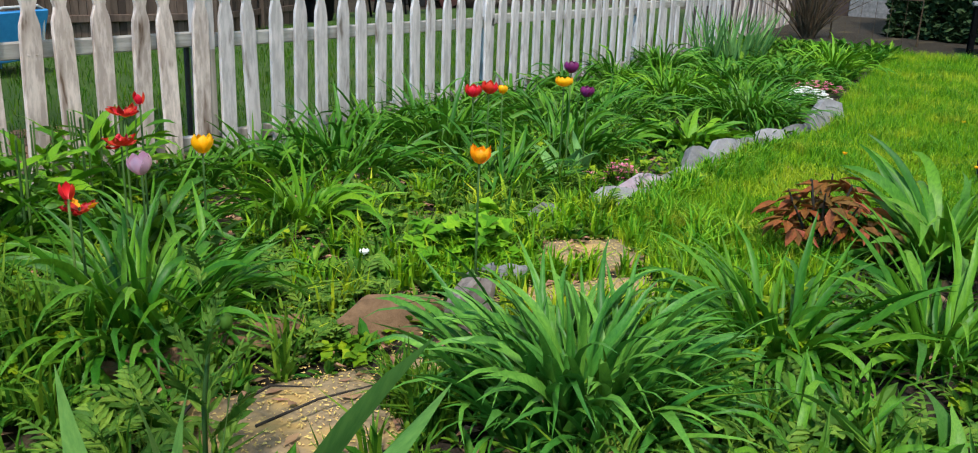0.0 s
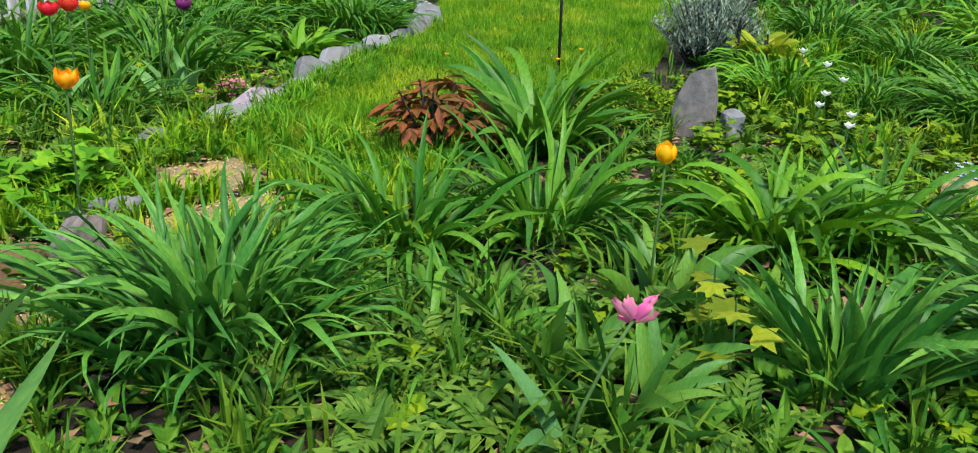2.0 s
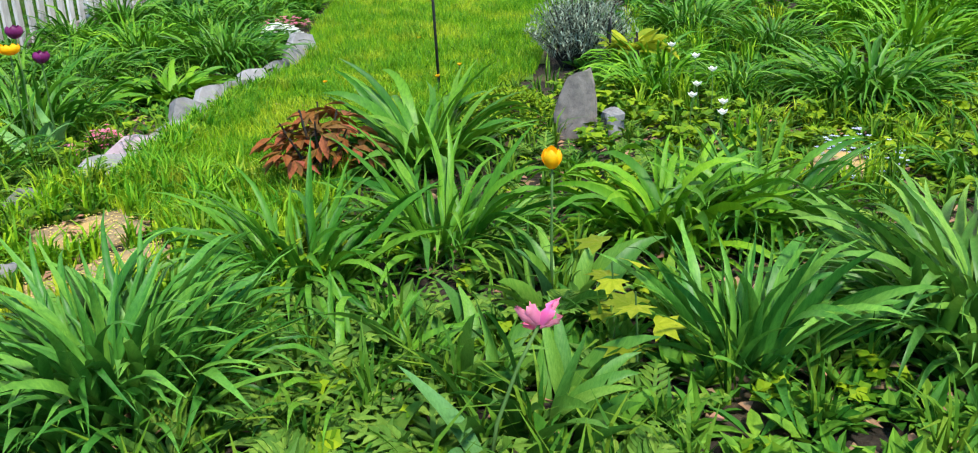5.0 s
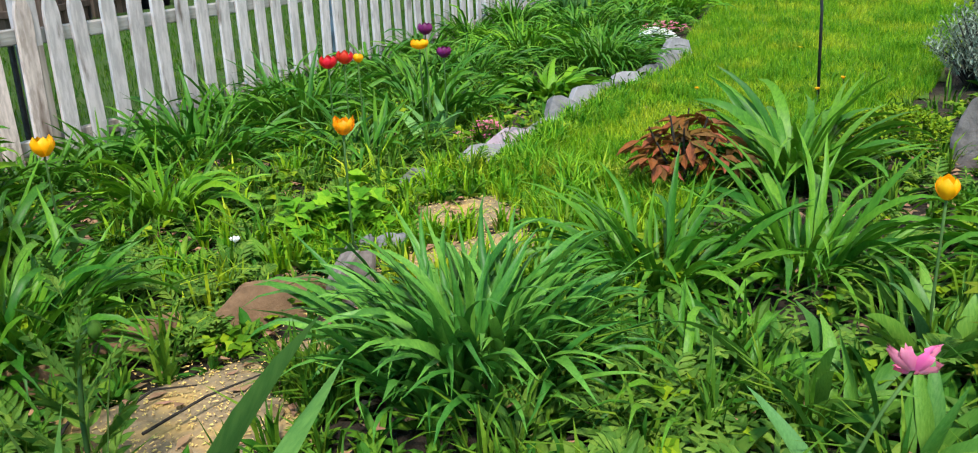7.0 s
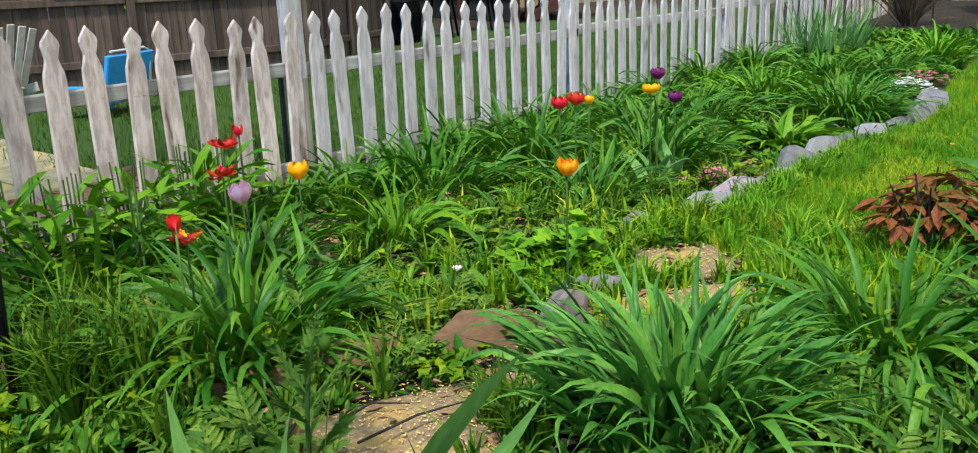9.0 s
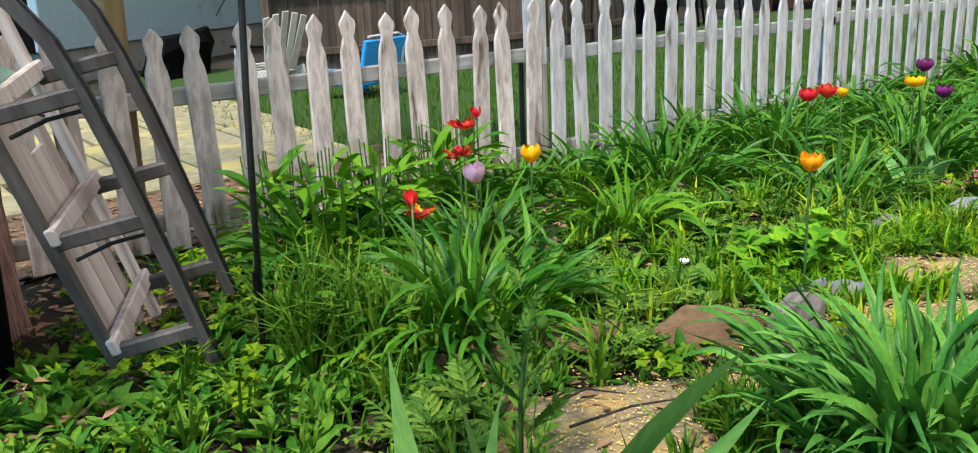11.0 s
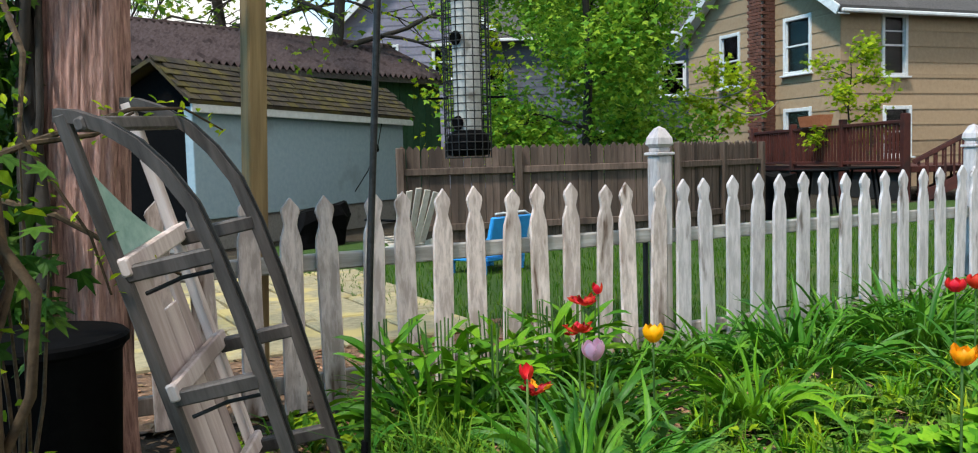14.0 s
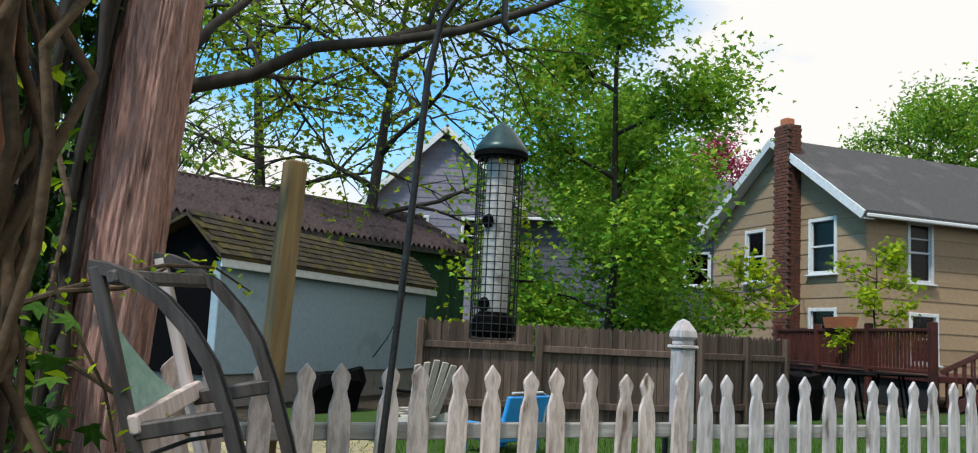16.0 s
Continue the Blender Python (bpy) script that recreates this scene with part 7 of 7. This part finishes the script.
dish.matrix_basis = pose(10.6, 2.2, 7.9, 60, 0, -30)

# mauve house with a gable
mv = thing("house", "mauve-grey gabled house behind the trees", "house", (11.05, 32.8, 0), -26)
MW, ME, MA = 5.6, 6.2, 8.9
m_open = [(3.6, 4.4, 4.2, 5.4), (1.4, 2.2, 4.2, 5.4)]
mg = wall_of(mv)
gable_rows(mg, MAUVE, MW, 0, ME, 0.3, m_open)
gable_rows(mg, MAUVE, MW, ME, MA - 0.03, 0.3, [], top=lambda z: (MW / 2 * (z - ME) / (MA - ME), MW - MW / 2 * (z - ME) / (MA - ME)))
for o_ in m_open:
    window(mv, *o_)
part("wall", Shape().box((MW - 0.1, 4, ME / 2), (0.2, 7.7, ME)).box((0.1, 4, ME / 2), (0.2, 7.7, ME)).box((MW / 2, 8, ME / 2), (MW, 0.2, ME)), MAUVE, mv)
rf = Shape()
for sx in (-1, 1):
    xa, xb = MW / 2, MW / 2 + sx * (MW / 2 + 0.3)
    zb = ME - 0.3
    p = [(xa, -0.35, MA + 0.02), (xa, 8.3, MA + 0.02), (xb, 8.3, zb), (xb, -0.35, zb)]
    q = [(a, b, c + 0.15) for a, b, c in p]
    rf.hexa(p, q) if sx < 0 else rf.hexa(p[::-1], q[::-1])
    part("bargeboard", bar((xa, -0.37, MA), (xb, -0.37, zb - 0.05), 0.04, 0.22), WHITE_TRIM, mv)
part("roof", rf, ROOF, mv)
# Added panel, hidden indoors, that darkens the gable windows.
part("inner_wall", Shape().box((MW / 2, 0.6, 3.0), (MW - 0.6, 0.04, 5.8)), SHADE_FILL, mv)

# ---- red deck ----
deck = thing("deck", "red-brown painted timber deck with baluster rails", "deck", (18.0, 18.4, 0), math.degrees(math.atan2(-6.8, -2.75)))
DK = 7.33
part("floor", Shape().box((DK / 2, 1.5, 0.62), (DK, 3.0, 0.12), edge=0.01), DECK_RED, deck)
# Dark sheet put where there is only shade beneath the deck floor.
part("skirt", Shape().box((DK / 2, 0.1, 0.3), (DK, 0.04, 0.56)), SHADE_FILL, deck, "dark sheet as shade under the deck")
rail = new("railing")
rail.parent = deck
for z in (0.75, 1.55):
    part("rail", Shape().box((DK / 2, 0, z), (DK, 0.09, 0.07), edge=0.01), DECK_RED, rail)
bal = Shape().box((0, 0, 1.15), (0.045, 0.045, 0.8)).mesh("baluster", DECK_RED)
for i in range(52):
    piece("baluster", bal, rail, pose(0.14 * (i + 0.4), 0, 0))
for x in (0, 2.4, 4.9, DK):
    part("post", Shape().box((x, 0, 0.85), (0.14, 0.14, 1.7), edge=0.01), DECK_RED, rail)
part("planter", Shape().hexa([(3.05, -0.12, 1.6), (4.1, -0.12, 1.6), (4.1, 0.12, 1.6), (3.05, 0.12, 1.6)], [(3.0, -0.16, 1.85), (4.15, -0.16, 1.85), (4.15, 0.16, 1.85), (3.0, 0.16, 1.85)]), TERRACOTTA, deck, "terracotta window box")
stairs = new("stairs")
stairs.parent = deck
stairs.matrix_basis = pose(DK, 0.4, 0, 0, 0, 60)
for k in range(4):
    part("tread", Shape().box((0.2 + 0.28 * k, 0.5, 0.16 + 0.17 * k), (0.3, 1.0, 0.04), edge=0.005), DECK_RED, stairs)
for yy_ in (0.0, 1.0):
    part("handrail", bar((-0.2, yy_, 0.75), (2.2, yy_, 2.1), 0.09, 0.08), DECK_RED, stairs)
    part("stringer", bar((-0.1, yy_, 0.05), (1.5, yy_, 0.85), 0.06, 0.22), DECK_RED, stairs)
    for k in range(15):
        part("baluster", Shape().box((-0.1 + 0.15 * k, yy_, 0.45 + 0.084 * k), (0.04, 0.04, 0.8)), DECK_RED, stairs)

# string of lights and wires
for a, b, sag in (((9.5, 9.8, 1.95), (19.6, 24.0, 4.0), 0.5), ((9.0, 13.0, 2.6), (20.2, 24.4, 4.3), 0.5), ((9.5, 10.4, 1.8), (19.5, 19.0, 2.5), 0.3)):
    a, b = Vector(a), Vector(b)
    pts = [a.lerp(b, k / 14) - Vector((0, 0, sag * 4 * (k / 14) * (1 - k / 14))) for k in range(15)]
    ob = solid("cable", Shape().tube(pts, 0.012, 5), SLATE, "thin sagging outdoor cable between yard and house", "cable")

# ---- trees beyond ----


def far_tree(label, x, y, height, crown_z, crown_r, mat, leaf, per, trunk_r=0.14, seed=1, lean=(0, 0), depth=3, lobes=5, scatter=0.45, branch=BRANCH, first=0.4, spread=42):
    r = random.Random(seed)
    t = thing("tree", label, "tree", (x, y, 0))
    pts = [(0, 0, -0.05)] + [(lean[0] * k / 5 + r.uniform(-0.06, 0.06), lean[1] * k / 5 + r.uniform(-0.06, 0.06), height * k / 5) for k in range(1, 6)]
    part("trunk", Shape().tube(pts, [trunk_r * (1 - 0.15 * k) for k in range(6)], 9), branch, t, smooth=True)
    spots = []
    for k in range(9):
        f = first + (0.98 - first) * k / 8
        p = Vector(pts[0]).lerp(Vector(pts[-1]), f)
        a = k * 2.4 + r.uniform(-0.4, 0.4)
        d = Vector((math.cos(a), math.sin(a), 0.55))
        _, sp = limb_tree(t, p, d, crown_r * (1.0 - 0.45 * abs(f - 0.6)), trunk_r * 0.42, depth - 1, 0, 0, spread=spread, mat=branch, r=r, droop=0.03)
        spots += sp
    leaf_cloud(t, spots, per, leaf, scatter, mat, "crown", lobes, r)


far_tree("full green maple behind the stockade fence", 8.1, 11.85, 6.6, 3.5, 1.35, MAPLE, 0.075, 30, 0.09, 11, first=0.12, scatter=0.3, lobes=3)
far_tree("full green maple beside the slate house", 11.3, 16.4, 5.7, 3.5, 1.25, MAPLE, 0.09, 30, 0.1, 12, first=0.1, scatter=0.36, lobes=3)
far_tree("thin spring-leaved tree behind the shed", 6.6, 20.8, 10.5, 6, 3.6, SPRING, 0.12, 2, 0.2, 13, lean=(1.2, 0), first=0.35)
far_tree("thin spring-leaved tree behind the garage", 5.2, 23.0, 11.0, 6, 3.6, SPRING, 0.13, 2, 0.2, 14, lean=(-1.0, 0), first=0.4)
far_tree("green tree behind the garage", 1.2, 24.0, 9.5, 6, 3.4, MAPLE, 0.15, 2, 0.18, 15, first=0.35)
far_tree("dark red-leaved tree beyond the houses", 31.3, 36.4, 11.0, 8, 1.7, REDLEAF, 0.2, 10, 0.2, 16, first=0.62, lobes=0)
far_tree("green tree behind the tan house", 38.0, 29.0, 12.5, 8, 2.6, MAPLE, 0.24, 16, 0.25, 17, first=0.45, lobes=0, scatter=0.6)
far_tree("large green tree beyond the tan roof", 44.0, 26.5, 15.5, 9, 3.6, MAPLE, 0.28, 18, 0.3, 18, first=0.4, lobes=0, scatter=0.8)
far_tree("small sapling before the tan house", 16.8, 14.2, 3.3, 2, 0.75, SPRING, 0.1, 5, 0.035, 19, first=0.35, scatter=0.12, depth=2)
far_tree("small sapling beside the deck", 15.2, 16.9, 2.9, 2, 0.9, SPRING, 0.12, 5, 0.035, 20, first=0.3, scatter=0.14, depth=2)
far_tree("young green tree at the garage corner", 9.5, 18.6, 3.6, 2, 0.9, SPRING, 0.1, 4, 0.05, 21, first=0.2, scatter=0.2, depth=2)

# ---- far end of the lawn ----
wh = thing("house", "white clapboard house beyond the far fence", "house", (14.3, 5.6, 0), -78)
gable_rows(wall_of(wh), WHITE_SIDING, 4.4, 0.85, 5.0, 0.12, [], thick=0.2)
part("foundation", Shape().box((2.2, 0.12, 0.45), (4.4, 0.22, 0.9)), CORRUGATED, wh, "grey cellar wall")
part("wall", Shape().box((2.2, 5.0, 2.5), (4.4, 0.2, 5.0)).box((0.1, 2.6, 2.5), (0.2, 4.6, 5.0)).box((4.3, 2.6, 2.5), (0.2, 4.6, 5.0)), WHITE_SIDING, wh)
part("roof", Shape().hexa([(-0.3, -0.4, 4.95), (4.7, -0.4, 4.95), (4.7, 5.4, 4.95), (-0.3, 5.4, 4.95)], [(-0.3, 2.4, 7.0), (4.7, 2.4, 7.0), (4.7, 2.6, 7.0), (-0.3, 2.6, 7.0)]), ROOF, wh)
part("hatch", Shape().box((2.9, -0.02, 0.55), (1.0, 0.05, 0.5), edge=0.01), SLATE, wh, "grey cellar window")

hedge = thing("hedge", "tall dark evergreen hedge at the end of the lawn", "hedge", (12.4, 1.0, ground_z(12.4, 1.0)))
hl, hb = Shape(), Shape()
for _ in range(15000):
    x, y, z = U(-0.5, 0.5), U(-1.35, 1.2), U(0.0, 2.6)
    b = 0.5 + 0.14 * noise.noise((y * 1.3, z * 1.3, 0))
    x = -b + abs(rng.gauss(0, 0.12))
    lobed(hl, pose(x, y, z, U(-50, 50), U(-30, 60), U(0, 360)), U(0.04, 0.075), 2, 0.8)
for i in range(12):
    hb.tube([(U(-0.1, 0.3), -1.2 + 0.2 * i, -0.05), (U(-0.1, 0.2), -1.2 + 0.2 * i, 1.2), (U(-0.1, 0.2), -1.2 + 0.2 * i, 2.5)], [0.05, 0.035, 0.02], 6)
part("core", hb.box((0.15, -0.1, 1.25), (0.4, 2.4, 2.5)), HEDGE, hedge)
part("foliage", hl, HEDGE, hedge)
table = thing("garden_table", "dark low garden table in front of the hedge", "table", (11.0, 0.7, ground_z(11, 0.7)), 8)
part("tabletop", Shape().box((0, 0, 0.52), (0.5, 1.0, 0.04), edge=0.01), SLATE, table)
for sx in (-0.2, 0.2):
    for sy in (-0.45, 0.45):
        part("leg", Shape().box((sx, sy, 0.25), (0.05, 0.05, 0.52), edge=0.006), BLACK, table)
part("shelf", Shape().box((0, 0, 0.2), (0.45, 0.95, 0.03), edge=0.005), BLACK, table)
brush = thing("bare_shrub", "bare brown twiggy shrub by the far fence corner", "shrub", (11.2, 2.9, ground_z(11.2, 2.9)))
for i in range(120):
    a, h_ = U(0, 6.28), U(0.4, 1.15)
    d = U(0.1, 0.85)
    part("twig", Shape().tube([(U(-0.06, 0.06), U(-0.06, 0.06), 0), (d * 0.5 * math.cos(a), d * 0.5 * math.sin(a), h_ * 0.6), (d * math.cos(a), d * math.sin(a), h_)], [0.009, 0.006, 0.002], 5), VINE, brush)
grid = thing("wire_gate", "rusty wire panel at the end of the bed", "gate", (11.3, 2.2, ground_z(11.3, 2.2)), 80)
part("frame", Shape().tube([(-0.5, 0, 0), (-0.5, 0, 0.5), (0.5, 0, 0.5), (0.5, 0, 0)], 0.012, 6), VINE, grid)
for k in range(1, 6):
    part("wire", Shape().tube([(-0.5 + k / 6, 0, 0), (-0.5 + k / 6, 0, 0.5)], 0.003, 4), VINE, grid)

# ---- terrace ----


def pot(label, x, y, r, h_, mat, z=0.0, scallop=False, plant=None, name="plant_pot"):
    p = thing(name, label, "pot", (x, y, ground_z(x, y) + z))
    part("body", Shape().lathe([(r * 0.72, 0), (r * 0.74, 0.01), (r * 0.97, h_ * 0.9), (r, h_ * 0.9), (r, h_), (r * 0.92, h_), (r * 0.9, h_ * 0.85), (0.01, h_ * 0.84)], n=26), mat, p, smooth=False)
    part("soil", Shape().lathe([(0.01, h_ * 0.86), (r * 0.9, h_ * 0.87)], n=18), SOIL, p)
    if scallop:
        for k in range(12):
            a = 6.283 * k / 12
            part("scallop", Shape().lathe([(0.01, -0.02), (0.045, -0.01), (0.05, 0.01), (0.03, 0.03), (0.005, 0.035)], (r * math.cos(a), r * math.sin(a), h_), 10), WHITE_TRIM, p, "pale scalloped rim", smooth=True)
    if plant:
        for _ in range(60):
            q = U(0.35, 0.65)
            piece("leaf", plant[rng.randrange(len(plant))], p, pose(U(-r, r) * 0.6, U(-r, r) * 0.6, h_ * 0.85, 0, 0, U(0, 360)) @ pose(0, 0, 0, 0, U(0, 25), 0) @ Matrix.Diagonal((q, q * 0.5, q, 1)))
    return p


def staves(label, x, y, r, h_, plant=None):
    p = thing("barrel_planter", label, "planter", (x, y, ground_z(x, y)))
    n = 20
    for k in range(n):
        a0, a1 = 6.283 * k / n, 6.283 * (k + 0.94) / n
        s = Shape()
        for z, q in ((0, 0.86), (h_ * 0.5, 0.99), (h_, 1.0)):
            s.v += [(r * q * math.cos(a0), r * q * math.sin(a0), z), (r * q * math.cos(a1), r * q * math.sin(a1), z), ((r * q - 0.03) * math.cos(a1), (r * q - 0.03) * math.sin(a1), z), ((r * q - 0.03) * math.cos(a0), (r * q - 0.03) * math.sin(a0), z)]
        for j in range(2):
            s.f += [(4 * j + i, 4 * j + (i + 1) % 4, 4 * j + 4 + (i + 1) % 4, 4 * j + 4 + i) for i in range(4)]
        s.f += [(3, 2, 1, 0), (8, 9, 10, 11)]
        part("stave", s, TIMBER, p)
    for z in (h_ * 0.2, h_ * 0.75):
        part("hoop", Shape().lathe([(r * 0.93 + 0.05 * z, z - 0.02), (r * 0.99 + 0.01, z - 0.015), (r * 0.99 + 0.01, z + 0.015), (r * 0.93, z + 0.02)], n=24), METAL, p)
    part("soil", Shape().lathe([(0.01, h_ * 0.88), (r * 0.95, h_ * 0.88)], n=18), SOIL, p)
    if plant:
        for _ in range(90):
            q = U(0.45, 0.8)
            piece("leaf", plant[rng.randrange(len(plant))], p, pose(U(-r, r) * 0.6, U(-r, r) * 0.6, h_ * 0.85, 0, 0, U(0, 360)) @ pose(0, 0, 0, 0, U(0, 25), 0) @ Matrix.Diagonal((q, q * 0.4, q, 1)))


pot("dark green planter bowl with a pale scalloped rim", 9.6, -0.55, 0.26, 0.3, POT_GREEN, scallop=True)
pot("bright pink plastic pot on the terrace edge", 10.25, -1.28, 0.14, 0.24, PINK_PLASTIC)
pot("large black plastic nursery pot", 10.75, -1.62, 0.24, 0.4, BLACK)
pot("terracotta pot beside the black pot", 10.9, -1.97, 0.14, 0.24, TERRACOTTA)
staves("half-barrel planter full of ornamental grass", 11.3, -0.95, 0.42, 0.5, LILY_FAR_B)
staves("large weathered barrel at the back of the terrace", 11.6, -5.2, 0.6, 0.8)

terr = solid("terrace", grid_sheet([10.2 + 0.5 * i for i in range(9)], [-6.5 + 0.5 * i for i in range(11)], 0.06), PATIO, "pale gravel and stone terrace", "terrace", kind="structure", smooth=True)
for i in range(7):
    y0 = -1.35 - 0.62 * i
    z = ground_z(10.15, y0)
    solid("landscape_timber", Shape().box((0, 0, 0.06), (0.14, 0.6, 0.16), edge=0.015), TIMBER, "weathered timber edging the terrace", "timber", "terrace edging timbers", at=(10.12 + U(-0.02, 0.02), y0, z), turn=U(-3, 3))
for i in range(6):
    solid("paving_slab", Shape().box((0, 0, 0.01), (0.5, 0.56, 0.05), edge=0.01), PATIO, "pale pink-grey terrace paving slab", "paving slab", "terrace paving slabs", at=(10.65, -2.0 - 0.6 * i, ground_z(10.65, -2.0 - 0.6 * i) + 0.07), turn=U(-3, 3))

solid("gravel_path", grid_sheet([8.5 + 0.4 * i for i in range(5)], [-8.7 + 0.4 * i for i in range(18)], 0.03, lambda x, y: x > 9.9 + 0.45 * (y + 2.2)), GRAVEL, "tan gravel between the bed and the terrace timbers", "path", kind="structure", smooth=True)

bench = thing("garden_bench", "cast concrete garden bench on baluster legs", "bench", (9.85, -5.1, ground_z(9.85, -5.1)), -84)
part("seat", Shape().box((0, 0, 0.44), (1.35, 0.36, 0.07), edge=0.025), CONCRETE, bench)
for sx in (-0.5, 0.5):
    for sy in (-0.08, 0.08):
        part("leg", Shape().lathe([(0.075, 0.0), (0.075, 0.05), (0.05, 0.09), (0.065, 0.2), (0.045, 0.3), (0.06, 0.36), (0.075, 0.405)], (sx, sy, 0), 14), CONCRETE, bench, smooth=True)
obel = thing("obelisk", "black iron garden obelisk with scrolled top", "obelisk", (7.6, -3.0, ground_z(7.6, -3.0)))
for k in range(4):
    a = radians(45 + 90 * k)
    part("rod", Shape().tube([(0.17 * math.cos(a), 0.17 * math.sin(a), -0.02), (0.04 * math.cos(a), 0.04 * math.sin(a), 0.95)], 0.011, 6), METAL, obel)
    part("scroll", Shape().tube([(math.cos(a) * (0.04 + 0.02 * j), math.sin(a) * (0.04 + 0.02 * j), 0.95 + 0.07 * math.sin(j * 0.7)) for j in range(9)], 0.009, 6), METAL, obel)
for z, q in ((0.35, 0.125), (0.7, 0.078)):
    part("ring", Shape().tube([(q * math.cos(k * 0.3142), q * math.sin(k * 0.3142), z) for k in range(21)], 0.006, 5), METAL, obel)
walk_ = thing("folding_chair", "white tubular metal chair frame on the terrace", "chair", (11.3, -2.0, ground_z(11.3, -2.0)), 10)
for sy in (-0.22, 0.22):
    part("side_tube", Shape().tube([(-0.2, sy, 0.05), (-0.15, sy, 0.6), (-0.05, sy, 0.78), (0.12, sy, 0.75), (0.25, sy, 0.05)], 0.014, 8), WHITE_TRIM, walk_, smooth=True)
part("seat", Shape().box((0, 0, 0.42), (0.36, 0.4, 0.03), edge=0.01), BLACK, walk_)
part("crossbar", Shape().tube([(-0.05, -0.22, 0.78), (-0.05, 0.22, 0.78)], 0.014, 8), WHITE_TRIM, walk_)
tb2 = thing("side_table", "thin metal table on the terrace", "table", (12.6, -3.0, ground_z(12.6, -3.0)), 10)
part("tabletop", Shape().box((0, 0, 0.68), (0.5, 0.9, 0.025), edge=0.006), SLATE, tb2)
for sx in (-0.2, 0.2):
    for sy in (-0.4, 0.4):
        part("leg", Shape().tube([(sx, sy, 0), (sx * 0.9, sy * 0.9, 0.68)], 0.013, 6), BLACK, tb2)
stockade((14.6, -0.6, 0.25), (15.4, -9.5, 0.4), 1.9, "grey weathered stockade fence behind the terrace")
clump("shrub", "low green shrub at the back of the terrace", "shrub", 14.0, -4.0, 60, (0.2, 0.36), OVAL, 0.4, (0, 70))
clump("shrub", "low green shrub at the back of the terrace", "shrub", 13.9, -5.0, 50, (0.18, 0.3), OVAL, 0.3, (0, 70))
for i, (x, y) in enumerate(((11.4, -7.0), (11.2, -8.2))):
    solid("landscape_timber", Shape().box((0, 0, 0.12), (0.3, 1.1, 0.26), edge=0.02), TIMBER, "stacked weathered timber beside the bench", "timber", "terrace edging timbers", at=(x, y, ground_z(x, y)), turn=U(-6, 6))
